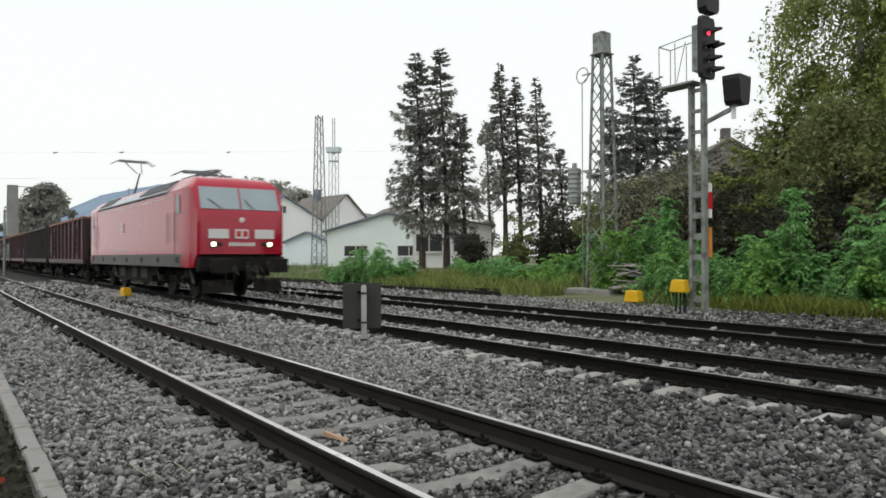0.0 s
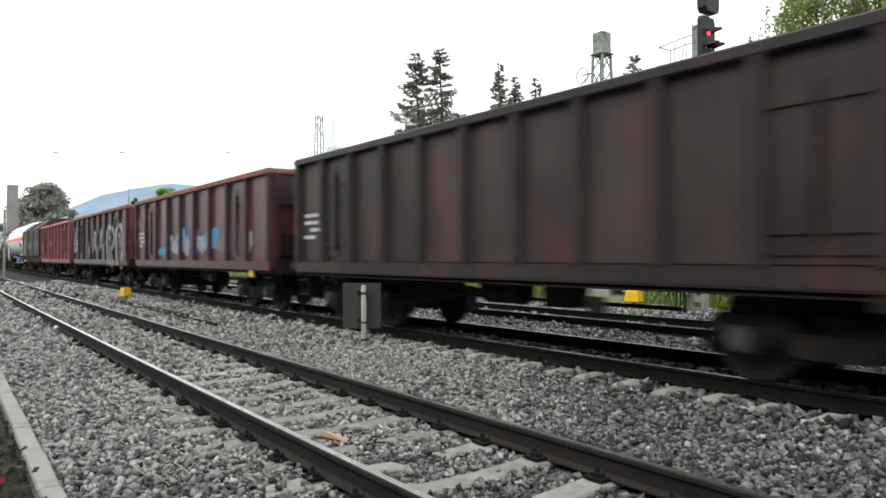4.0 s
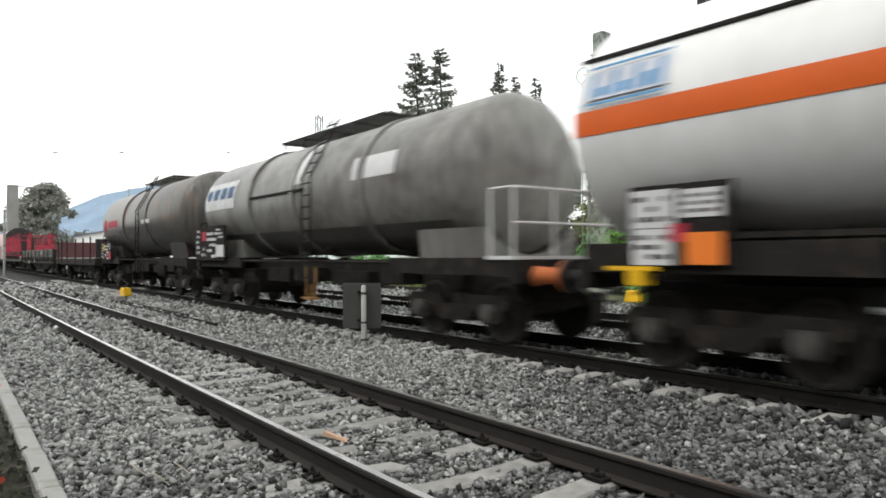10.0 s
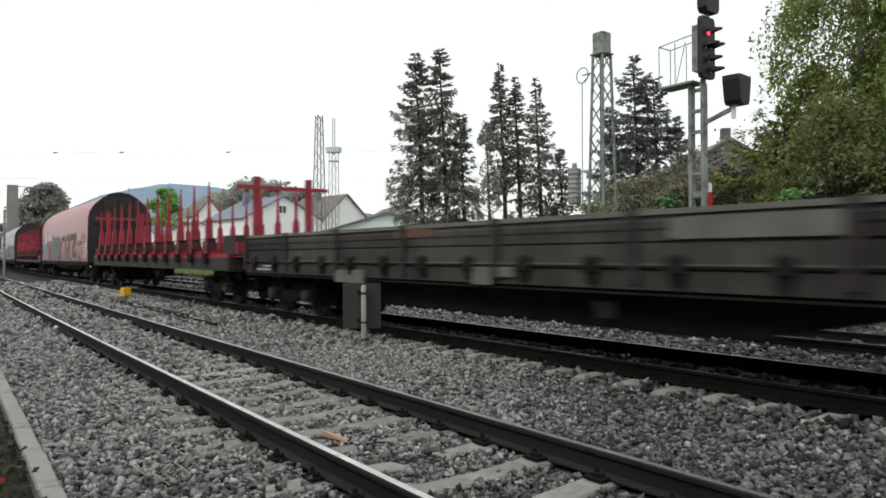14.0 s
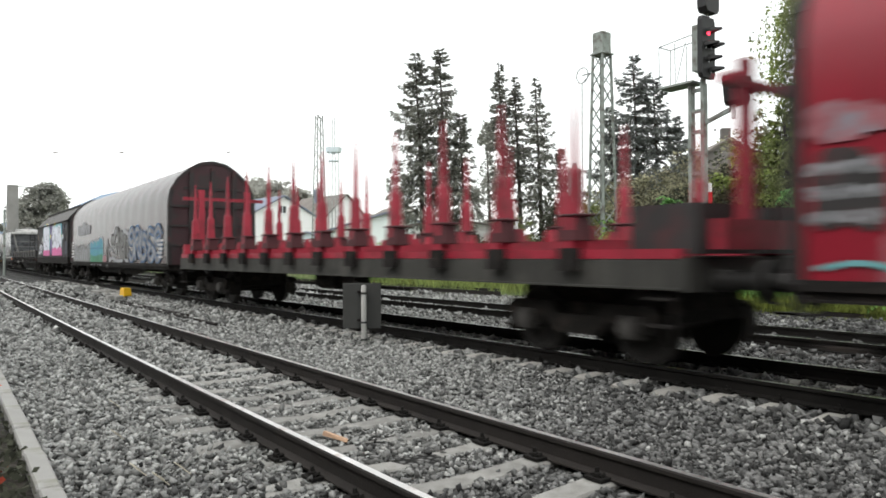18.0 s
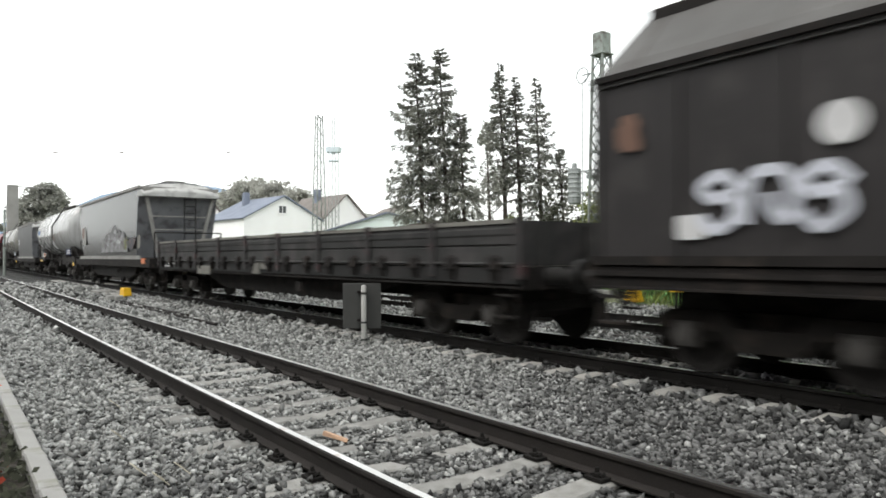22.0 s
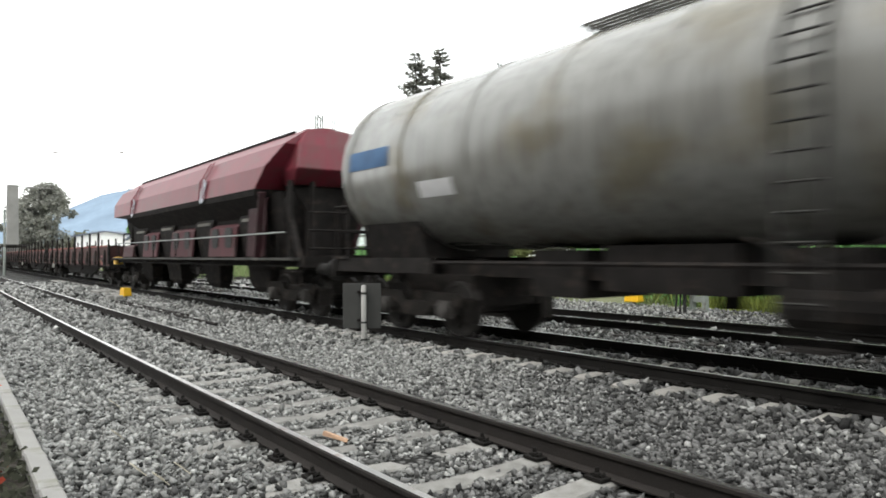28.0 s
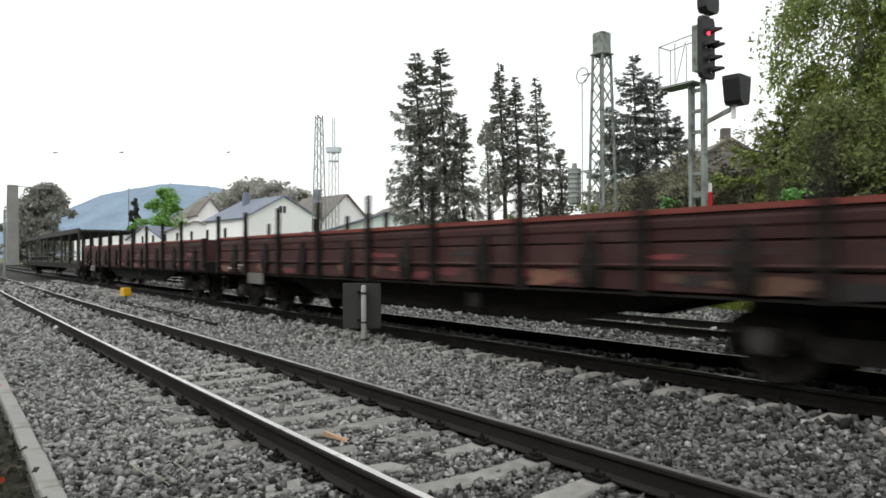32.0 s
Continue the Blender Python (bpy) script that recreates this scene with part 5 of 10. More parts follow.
def low_side_wagon(L, at, body, rim, label, stakes=False, bays=9):
    W = thing("low_side_wagon", label, "goods wagon", at, group="wagons of the train")
    underframe(W, L, 0.88, 1.16, 1.30)
    ends(W, L)
    for x in (-L / 2 + 2.5, L / 2 - 2.5):
        bogie(W, x)
    b, hw = L - 1.3, 1.38
    for y in (-1.0, 0.9):
        bm = bmesh.new()
        loft(bm, [[(x, y + d, z) for x, z in ((-5.8, 1.1), (-5.2, 0.80), (-3.6, 0.46), (3.6, 0.46), (5.2, 0.80), (5.8, 1.1))] for d in (0, 0.1)])
        part("fishbelly_beam", bm, "frame_dark", W)
    bm = bmesh.new()
    box(bm, (0, 0, 1.2), (b, 2 * hw - 0.1, 0.06))
    part("floor", bm, "deck", W)
    w = b / bays
    for s in (-1, 1):
        for i in range(bays):
            x = -b / 2 + (i + 0.5) * w
            bm = bmesh.new()
            out = ((1.19, 0.035), (1.215, 0.05), (1.24, 0.01), (1.45, 0.0), (1.462, -0.02), (1.478, -0.02), (1.49, 0.006), (1.60, 0.006), (1.63, 0.02), (1.70, 0.02), (1.73, 0.0), (1.78, 0.0))
            loft(bm, [[(x + k * (w / 2 - 0.05), s * (hw + d), z) for z, d in out] + [(x + k * (w / 2 - 0.05), s * (hw - 0.06), z) for z in (1.78, 1.19)] for k in (-1, 1)])
            fl = part("drop_side", bm, body, W)
            bm = bmesh.new()
            box(bm, (x, s * (hw - 0.02), 1.805), (w - 0.07, 0.09, 0.06))
            part("top_rim", bm, rim, fl)
            for dx in ((-w * 0.25, w * 0.25) if not stakes else (w * 0.12,)):
                bm = bmesh.new()
                loft(bm, [[(x + dx - k, s * (hw - 0.03), z), (x + dx + k, s * (hw - 0.03), z), (x + dx + k, s * (hw + d), z), (x + dx - k, s * (hw + d), z)] for z, k, d in (((0.98, 0.05, 0.06), (1.1, 0.07, 0.08), (1.14, 0.11, 0.1), (1.3, 0.10, 0.09), (1.34, 0.04, 0.05)) if not stakes else ((0.96, 0.13, 0.07), (1.14, 0.17, 0.09), (1.3, 0.15, 0.08), (1.5, 0.10, 0.06), (1.58, 0.07, 0.05), (1.64, 0.03, 0.04)))])
                part("hinge", bm, "frame_dark", fl)
        bm = bmesh.new()
        box(bm, (0, s * (hw - 0.02), 1.05), (b, 0.05, 0.22))
        part("side_sill", bm, body, W)
        for i in range(bays + 1):
            x = -b / 2 + i * w
            bm = bmesh.new()
            if stakes and i < bays:
                box(bm, (x + 0.02, s * (hw + 0.05), 1.35), (0.13, 0.09, 0.95))
                bar(bm, (x + 0.02, s * (hw + 0.05), 1.8), (x + 0.02, s * (hw + 0.05), 2.42), 0.085, 0.07)
            else:
                box(bm, (x, s * (hw + 0.01), 1.43), (0.13, 0.10, 0.84))
            part("stake" if stakes else "side_post", bm, "frame_dark" if stakes else "end_dark", W)
    for e in (1, -1):
        bm = bmesh.new()
        box(bm, (e * (b / 2 - 0.02), 0, 1.50), (0.05, 2 * hw - 0.1, 0.62))
        for y in (-0.9, 0, 0.9):
            box(bm, (e * (b / 2 + 0.03), y, 1.45), (0.07, 0.12, 0.6))
        part("end_wall", bm, body, W)
    panel_bars(W, -b / 2 + 1.2, 1.07, -hw - 0.01, 1.1, 0.16, 2, seed=2)
    for x, z, w, h in (((-4.2, 0.95, 1.1, 0.24), (-0.3, 1.04, 0.42, 0.26), (0.2, 1.1, 0.36, 0.14)) if not stakes else ((-b / 2 + 2.6, 0.80, 0.95, 0.26),)):
        bm = bmesh.new()
        box(bm, (x, -1.41, z), (w, 0.04, h))
        part("marker_plate", bm, "lowside_lite", W, bevel=0.008)
    return W


def stake_wagon(L, at):
    W = thing("stanchion_wagon", "timber wagon with a row of bright red steel stanchions, unloaded", "goods wagon", at, group="wagons of the train")
    underframe(W, L, 0.95, 1.28, 1.34, material="lowside")
    ends(W, L)
    for x in (-L / 2 + 2.5, L / 2 - 2.5):
        bogie(W, x)
    b = L - 1.4
    bm = bmesh.new()
    for s in (-1, 1):
        box(bm, (0, s * 1.33, 1.345), (b, 0.12, 0.11))
    part("side_beam", bm, "stake_red", W)
    bm = bmesh.new()
    box(bm, (0, 0, 1.3), (b, 2.4, 0.04))
    part("floor", bm, "lowside_lite", W)
    n = 12
    for i in range(n):
        x = -7.75 + i * 1.38
        bm = bmesh.new()
        box(bm, (x, 0, 1.46), (0.30, 2.66, 0.14))
        for y in (-1.0, -0.35, 0.35, 1.0):
            box(bm, (x, y, 1.6), (0.12, 0.16, 0.22), taper=0.6)
        bo = part("bolster", bm, "stake_red", W)
        for s in (-1, 1):
            bm = bmesh.new()
            loft(bm, [[(x + dx * k, s * (1.33 + dy * k2), z) for dx, dy in ((-0.065, -0.09), (0.065, -0.09), (0.065, 0.09), (-0.065, 0.09))]
                      for z, k, k2 in ((1.40, 1.0, 1.3), (1.86, 0.8, 1.15), (2.38, 0.65, 0.95), (2.46, 0.42, 0.5), (2.95, 0.32, 0.4), (3.46, 0.12, 0.16))])
            part("stanchion", bm, "stake_red", bo)
            bm = bmesh.new()
            box(bm, (x, s * 1.30, 1.66), (0.34, 0.30, 0.30), taper=0.85)
            box(bm, (x, s * 1.30, 1.83), (0.40, 0.30, 0.035))
            part("stanchion_socket", bm, "stake_dark", bo, bevel=0.012)
            bm = bmesh.new()
            box(bm, (x + 0.02, s * 1.46, 1.28), (0.3, 0.10, 0.28))
            part("clamp", bm, "frame_dark", bo)
    for e in (1, -1):
        x = e * (b / 2 - 0.1)
        if e > 0:
            boxes("end_box", [((x - 0.2, y, 1.62), (0.9, 1.0, 0.55)) for y in (-0.75, 0.75)], "end_dark", W)
        x += e * (0.5 if e > 0 else 0.16)
        boxes("end_post", [((x, y, 2.42), (0.13, 0.17, 2.05)) for y in (-0.75, 0.75)], "stake_red", W)
        boxes("end_bar", [((x + e * 0.06, 0, 3.16), (0.09, 2.6, 0.10))], "stake_red", W)
        boxes("end_plate", [((x, 0, 1.55), (0.12, 2.6, 0.32))], "stake_red", W)
    return W


def hood_wagon(L, at, tarp, end_mat, label):
    W = thing("tarpaulin_hood_wagon", label, "goods wagon", at, group="wagons of the train")
    underframe(W, L, 0.90, 1.14, 1.36)
    ends(W, L)
    for x in (-L / 2 + 2.5, L / 2 - 2.5):
        bogie(W, x)
    b, hw = L - 1.15, 1.41
    for y in (-1.0, 0.9):
        bm = bmesh.new()
        loft(bm, [[(x, y + d, z) for x, z in ((-5.4, 1.0), (-4.7, 0.8), (-3.4, 0.62), (3.4, 0.62), (4.7, 0.8), (5.4, 1.0))] for d in (0, 0.1)])
        part("fishbelly_beam", bm, "frame_dark", W)
    arch = [(-hw, 1.06), (-hw - 0.01, 1.8), (-hw, 2.6), (-hw + 0.01, 3.2), (-hw + 0.08, 3.55), (-hw + 0.27, 3.88), (-0.78, 4.22), (-0.42, 4.43), (0, 4.5)]
    arch = arch + [(-y, z) for y, z in arch[-2::-1]]
    bm = bmesh.new()
    n = 46
    secs = []
    for i in range(n + 1):
        x = -b / 2 + 0.06 + (b - 0.12) * i / n
        sag = 0.022 * math.sin(i / n * math.pi * 15) ** 2
        secs.append([(x, y * (1 - sag * (0.5 if z > 2 else 0.15)), z - sag * (1 if z > 3.4 else 0)) for y, z in arch])
    loft(bm, secs, close=False, cap=False)
    part("tarpaulin", bm, tarp, W, smooth=True)
    for e in (1, -1):
        x = e * b / 2
        bm = bmesh.new()
        loft(bm, [[(x - 0.05, y, z) for y, z in arch], [(x + 0.05, y, z) for y, z in arch]])
        ew = part("end_wall", bm, end_mat, W)
        bm = bmesh.new()
        for p, q in zip(arch, arch[1:]):
            bar(bm, (x + e * 0.03, p[0], p[1]), (x + e * 0.03, q[0], q[1]), 0.12, 0.1)
        for y in (-0.72, 0, 0.72):
            box(bm, (x + e * 0.09, y, 2.65), (0.09, 0.14, 3.1 if y else 3.3))
        for z in (1.7, 2.35, 3.0, 3.6):
            box(bm, (x + e * 0.07, 0, z), (0.07, 2 * hw - (0.9 if z > 3.5 else 0.1), 0.07))
        part("end_frame", bm, "end_dark", ew)
    bm = bmesh.new()
    for s in (-1, 1):
        box(bm, (0, s * (hw + 0.02), 1.05), (b, 0.06, 0.1))
    part("side_rail", bm, "frame_dark", W)
    panel_bars(W, b / 2 - 1.0, 1.6, -hw - 0.025, 0.8, 0.7, 5, seed=9)
    return W


def sliding_van(L, at):
    W = thing("sliding_wall_van", "dark sliding-wall van covered in white, pink and turquoise graffiti", "goods wagon", at, group="wagons of the train")
    underframe(W, L, 0.95, 1.2, 1.38)
    ends(W, L)
    for x in (-L / 2 + 2.6, L / 2 - 2.6):
        bogie(W, x)
    b, hw = L - 1.3, 1.40
    for s in (-1, 1):
        n = 4
        for i in range(n):
            bm = bmesh.new()
            w = b / n
            x = -b / 2 + (i + 0.5) * w
            box(bm, (x, s * (hw - 0.04), 2.32), (w - 0.02, 0.06, 2.06))
            pn = part("wall_panel", bm, "van", W)
            for dx in (-w / 2 + 0.08, -w / 6, w / 6, w / 2 - 0.08):
                bm = bmesh.new()
                box(bm, (x + dx, s * hw, 2.32), (0.07, 0.05, 2.04))
                part("wall_rib", bm, "van", pn)
        bm = bmesh.new()
        box(bm, (0, s * (hw + 0.01), 1.27), (b, 0.10, 0.10))
        box(bm, (0, s * (hw + 0.04), 1.12), (b, 0.06, 0.05))
        part("guide_rail", bm, "frame_dark", W)
    for e in (1, -1):
        bm = bmesh.new()
        box(bm, (e * (b / 2 - 0.03), 0, 2.32), (0.08, 2 * hw - 0.12, 2.2))
        ew = part("end_wall", bm, "van_end", W)
        boxes("end_post", [((e * (b / 2 + 0.045), y, 2.3), (0.07, 0.12, 2.2)) for y in (-0.8, 0, 0.8)], "van_end", ew)
    prof = [(-hw - 0.03, 3.30), (-hw - 0.02, 3.40), (-hw + 0.10, 3.58), (-0.74, 4.20), (-0.35, 4.27), (0, 4.30)]
    prof = prof + [(-y, z) for y, z in prof[-2::-1]]
    bm = bmesh.new()
    ends_x = [(-b / 2, 0.0), (-b / 2 + 0.02, 0.5), (-b / 2 + 0.3, 1.0), (b / 2 - 0.12, 1.0)]
    loft(bm, [[(x, y, 3.30 + (z - 3.30) * (0.45 + 0.55 * k)) for y, z in prof] for x, k in ends_x])
    rf = part("roof", bm, "van_roof", W)
    bm = bmesh.new()
    loft(bm, [[(x, y * 1.02, z + (0.03 if z > 3.5 else 0)) for y, z in prof] for x in (b / 2 - 0.10, b / 2 + 0.04)])
    part("end_gable", bm, "van_end", W)
    for s in (-1, 1):
        for z, y, h in ((4.24, 0.72, 0.13), (3.385, hw + 0.03, 0.07)):
            bm = bmesh.new()
            box(bm, (0, s * y, z), (b - (0.7 if z > 4 else 0.05), 0.10, h))
            part("roof_rail", bm, "frame_dark", rf)
    for i in range(9):
        x = -b / 2 + 0.6 + i * (b - 1.2) / 8
        bm = bmesh.new()
        for p, q in zip(prof[1:4], prof[2:4]):
            bar(bm, (x, p[0], p[1] + 0.004), (x, q[0], q[1] + 0.004), 0.03, 0.014)
        part("roof_rib", bm, "van_roof", rf)
    for x, w in ((b / 2 - 2.1, 1.3), (b / 2 - 3.9, 1.3)):
        bm = bmesh.new()
        box(bm, (x, -hw - 0.006, 3.02), (w, 0.014, 0.42))
        part("vent_panel", bm, "lowside_dark", W)
    return W


def grain_hopper(L, at, label):
    W = thing("grain_hopper_wagon", label, "hopper wagon", at, group="wagons of the train")
    underframe(W, L, 0.95, 1.24, 1.36)
    ends(W, L)
    for x in (-L / 2 + 2.4, L / 2 - 2.4):
        bogie(W, x)
    b = L - 3.3
    prof = [(-1.36, 1.30), (-1.43, 2.2), (-1.47, 3.2), (-1.42, 3.85), (-1.2, 4.0), (-0.6, 4.13), (0, 4.17)]
    prof = prof + [(-y, z) for y, z in prof[-2::-1]]
    bm = bmesh.new()
    ringA = [(-b / 2 + 0.18 + (4.17 - z) * 0.30, y, z) for y, z in prof]
    ringB = [(b / 2 - 0.18 - (4.17 - z) * 0.30, y, z) for y, z in prof]
    loft(bm, [ringA, ringB])
    me = shape("body", bm, smooth=True)
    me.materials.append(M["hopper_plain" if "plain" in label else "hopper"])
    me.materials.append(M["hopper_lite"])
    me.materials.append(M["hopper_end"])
    # upward faces get the pale roof colour, end faces a middle grey
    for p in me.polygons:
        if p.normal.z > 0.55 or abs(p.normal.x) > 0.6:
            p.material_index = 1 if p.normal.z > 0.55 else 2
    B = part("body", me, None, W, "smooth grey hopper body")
    bm = bmesh.new()
    for s in (-1, 1):
        box(bm, (0, s * 1.44, 3.93), (b - 0.5, 0.10, 0.10))
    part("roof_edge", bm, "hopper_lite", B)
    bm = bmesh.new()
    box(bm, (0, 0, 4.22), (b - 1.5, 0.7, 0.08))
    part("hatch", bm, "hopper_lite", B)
    bm = bmesh.new()
    for s in (-1, 1):
        box(bm, (0, s * 1.40, 1.30), (b - 0.6, 0.06, 0.14))
    part("side_sill", bm, "hopper_lite", W)
    for e in (1, -1):
        xt, xb = e * (b / 2 - 0.12), e * (b / 2 - 0.35)
        bm = bmesh.new()
        for s in (-1, 1):
            bar(bm, (xt, s * 1.30, 3.9), (xb, s * 0.72, 1.25), 0.12, 0.10)
            bar(bm, (xt, s * 1.30, 3.9), (xt - e * 0.4, s * 1.30, 3.9), 0.12, 0.10)
        bar(bm, (xt, -1.35, 3.88), (xt, 1.35, 3.88), 0.14, 0.12)
        for z, y in ((2.85, 1.08), (2.35, 0.97)):
            bar(bm, (xt - e * 0.1, -y, z), (xt - e * 0.1, y, z), 0.045, 0.045)
        part("end_frame", bm, "hopper_lite", W, "pale steel end frame")
        bm = bmesh.new()
        rim = [(-1.44, 3.58), (-1.42, 3.80), (-1.0, 4.04), (0, 4.16), (1.0, 4.04), (1.42, 3.80), (1.44, 3.58)]
        loft(bm, [[(e * (b / 2 - d), y * k, 3.58 + (z - 3.58) * h) for y, z in rim] for d, k, h in ((0.55, 1.02, 1.06), (0.22, 1.015, 1.0), (-0.06, 0.98, 0.42), (-0.08, 0.97, 0.30))])
        part("end_cap", bm, "hopper_cap", W, "pale sloped cap over the end of the roof")
        bm = bmesh.new()
        ladder(bm, 0, 0, 1.3, 0, 3.9, rungs=10)
        part("ladder", bm, "hopper", W, at=pose(xt + e * 0.02, 0.35, 0, 0, 0, 90))
        bm = bmesh.new()
        box(bm, (e * (L / 2 - 1.6), 0, 1.27), (1.9, 2.5, 0.05))
        bar(bm, (e * (L / 2 - 0.75), -1.2, 1.28), (e * (L / 2 - 0.75), -1.2, 2.2), 0.025, seg=6)
        bar(bm, (e * (L / 2 - 0.75), 1.2, 1.28), (e * (L / 2 - 0.75), 1.2, 2.2), 0.025, seg=6)
        bar(bm, (e * (L / 2 - 0.75), -1.2, 2.2), (e * (L / 2 - 0.75), 1.2, 2.2), 0.025, seg=6)
        part("end_platform", bm, "frame_dark", W)
    # dark beams added to fill the black space under the hopper
    for y in (-1.12, 1.02):
        bm = bmesh.new()
        loft(bm, [[(x, y + d, z) for x, z in ((-4.6, 1.2), (-4.3, 0.66), (-3.4, 0.48), (3.4, 0.48), (4.3, 0.66), (4.6, 1.2))] for d in (0, 0.1)])
        part("valve_beam", bm, "frame_dark", W)
    for i in (-1, 0, 1):
        bm = bmesh.new()
        loft(bm, [[(i * b * 0.2 + dx, dy, z) for dx, dy in ((-k, -k), (k, -k), (k, k), (-k, k))] for z, k in ((1.3, 0.9), (0.62, 0.32))])
        part("chute", bm, "frame_dark", W)
    bm = bmesh.new()
    box(bm, (b / 2 + 0.4, -1.36, 1.10), (0.5, 0.05, 0.22))
    part("marker_plate", bm, "orange_plate", W)
    return W


def red_hopper(L, at):
    W = thing("self_discharging_hopper_wagon", "red self-discharging hopper wagon with a many-sided roof and dark underside", "hopper wagon", at, group="wagons of the train")
    underframe(W, L, 1.1, 1.30, 1.30)
    ends(W, L)
    for x in (-L / 2 + 1.95, L / 2 - 1.95):
        bogie(W, x)
    b = 17.2
    prof = [(-0.62, 1.9), (-1.46, 2.80), (-1.5, 2.95), (-1.45, 3.45), (-1.15, 3.95), (-0.55, 4.34), (0, 4.42)]
    full = prof + [(-y, z) for y, z in prof[-2::-1]]
    bm = bmesh.new()

    def end_x(y, z):
        """Where the end face lies: a nose at mid height, cut back at the corners, the roof and the funnel."""
        return b / 2 - (1.5 * max(0.0, (z - 3.3) / 1.1) ** 1.3 if z > 3.3 else (3.3 - z) * (0.5 if z > 2.85 else 2.6) - (0.0 if z > 2.85 else -0.9)) - 1.1 * max(0.0, (abs(y) - 0.9) / 0.6)

    ra = [(-end_x(y, z) - 1.4, y, z) for y, z in full]
    front = [5.4, 6.65, 6.72, 7.25, 7.7, 7.68, 7.66]
    front = front + front[-2::-1]
    rb = [(x, y, z) for x, (y, z) in zip(front, full)]
    va, vb = [bm.verts.new(p) for p in ra], [bm.verts.new(p) for p in rb]
    n = len(va)
    for i in range(n):
        bm.faces.new((va[i], va[(i + 1) % n], vb[(i + 1) % n], vb[i]))
    for ring in (va, vb):
        for i in range(n // 2):
            bm.faces.new([ring[i], ring[i + 1], ring[n - 2 - i], ring[n - 1 - i]] if i + 1 != n - 2 - i else [ring[i], ring[i + 1], ring[n - 1 - i]])
    me = shape("body", bm)
    me.materials.append(M["red_hop"])
    me.materials.append(M["frame_dark"])
    # faces below the eave turn black: the overhang's shade as a colour
    for p in me.polygons:
        if p.center.z < 2.9 and (p.normal.z < -0.25 or abs(p.normal.x) > 0.3):
            p.material_index = 1
    B = part("body", me, None, W)
    bm = bmesh.new()
    loft(bm, [[(x0, -w, z), (x1, -w, z), (x1, w, z), (x0, w, z)] for z, w, x0, x1 in ((3.02, 0.85, 7.0, 7.55), (3.36, 0.98, 7.1, 8.0), (3.95, 0.86, 7.2, 7.84), (4.36, 0.56, 7.3, 7.68))])
    part("end_hood", bm, "red_hop", B, "bulging red hood at the end of the roof", bevel=0.02)
    bm = bmesh.new()
    loft(bm, [[(x0, -w, z), (x0 + 0.5, -w, z), (x0 + 0.5, w, z), (x0, w, z)] for z, w, x0 in ((1.25, 0.45, 6.9), (2.4, 0.5, 7.0), (3.05, 0.85, 6.9))])
    part("end_casing", bm, "frame_dark", W)
    for s in (-1, 1):
        for x, y in ((7.75, 0.45), (7.75, 1.05)):
            bm = bmesh.new()
            bar(bm, (x, s * y, 1.2), (x - 0.1, s * y * 0.95, 3.1), 0.10, 0.10)
            part("end_post", bm, "frame_dark", W)
        bm = bmesh.new()
        bar(bm, (6.4, s * 1.3, 1.3), (7.0, s * 1.42, 2.85), 0.16, 0.08)
        part("corner_strut", bm, "red_hop_dark", W)
    for s in (-1, 1):
        bm = bmesh.new()
        box(bm, (-0.5, s * 0.56, 4.36), (b - 2.2, 0.07, 0.06))
        part("roof_edge", bm, "frame_dark", B)
    # dark body added to fill the shaded space below the roof
    bm = bmesh.new()
    loft(bm, [[(-8.3 + k, -w, z), (7.4 - k, -w, z), (7.4 - k, w, z), (-8.3 + k, w, z)] for z, w, k in ((1.25, 0.75, 0.3), (1.9, 0.95, 0.1), (2.86, 1.1, 0.0))])
    part("funnel", bm, "frame_dark", W)
    # lower side walls: panels with two rounded openings between black bays
    for s in (-1, 1):
        for x0, x1, holes in ((-8.3, -6.6, -1), (-5.0, -3.0, 2), (-1.3, 1.05, 2), (2.6, 4.75, 2), (5.6, 6.7, 0)):
            w = x1 - x0
            up = {0: 2.72, -1: 1.72}.get(holes, 2.12)
            bm = bmesh.new()
            loft(bm, [[(x0, s * y0, z), (x1, s * y0, z), (x1, s * (y0 - 0.05), z), (x0, s * (y0 - 0.05), z)] for z, y0 in ((1.32, 1.27), (up, 1.20), (up + 0.1, 1.02))])
            pn = part("lower_panel", bm, "red_hop_dirty" if holes else "red_hop_dark", W, bevel=0.01)
            for i in range(holes):
                cx = x0 + w * (i + 0.5) / holes
                bm = bmesh.new()
                loft(bm, [[(cx + 0.27 * math.copysign(abs(math.cos(a)) ** 0.6, math.cos(a)), s * d, 1.83 + 0.28 * math.copysign(abs(math.sin(a)) ** 0.6, math.sin(a))) for a in [2 * math.pi * k / 16 for k in range(16)]] for d in (1.2, 1.255)])
                part("opening", bm, "black", pn)
        for x0, x1 in ((-6.6, -5.0), (-3.0, -1.3), (1.05, 2.6), (4.75, 6.35)):
            bm = bmesh.new()
            loft(bm, [[(x0 + k, s * 0.5, z), (x0 + k, s * y0, z), (x1 - k, s * y0, z), (x1 - k, s * 0.5, z)] for z, y0, k in ((0.40, 0.75, 0.42), (0.55, 0.85, 0.16), (0.95, 0.9, 0.05), (1.3, 1.0, 0.05), (2.2, 1.15, 0.0), (2.5, 1.05, 0.0))])
            part("chute", bm, "frame_dark", W)
            bm = bmesh.new()
            box(bm, ((x0 + x1) / 2, s * 1.14, 2.27), (x1 - x0 - 0.5, 0.05, 0.08))
            part("chute_lip", bm, "lowside_lite", W)
        bm = bmesh.new()
        bar(bm, (-b / 2 + 0.2, s * 1.46, 1.86), (b / 2 - 0.2, s * 1.46, 1.86), 0.022, seg=6)
        part("handrail", bm, "galv", W)
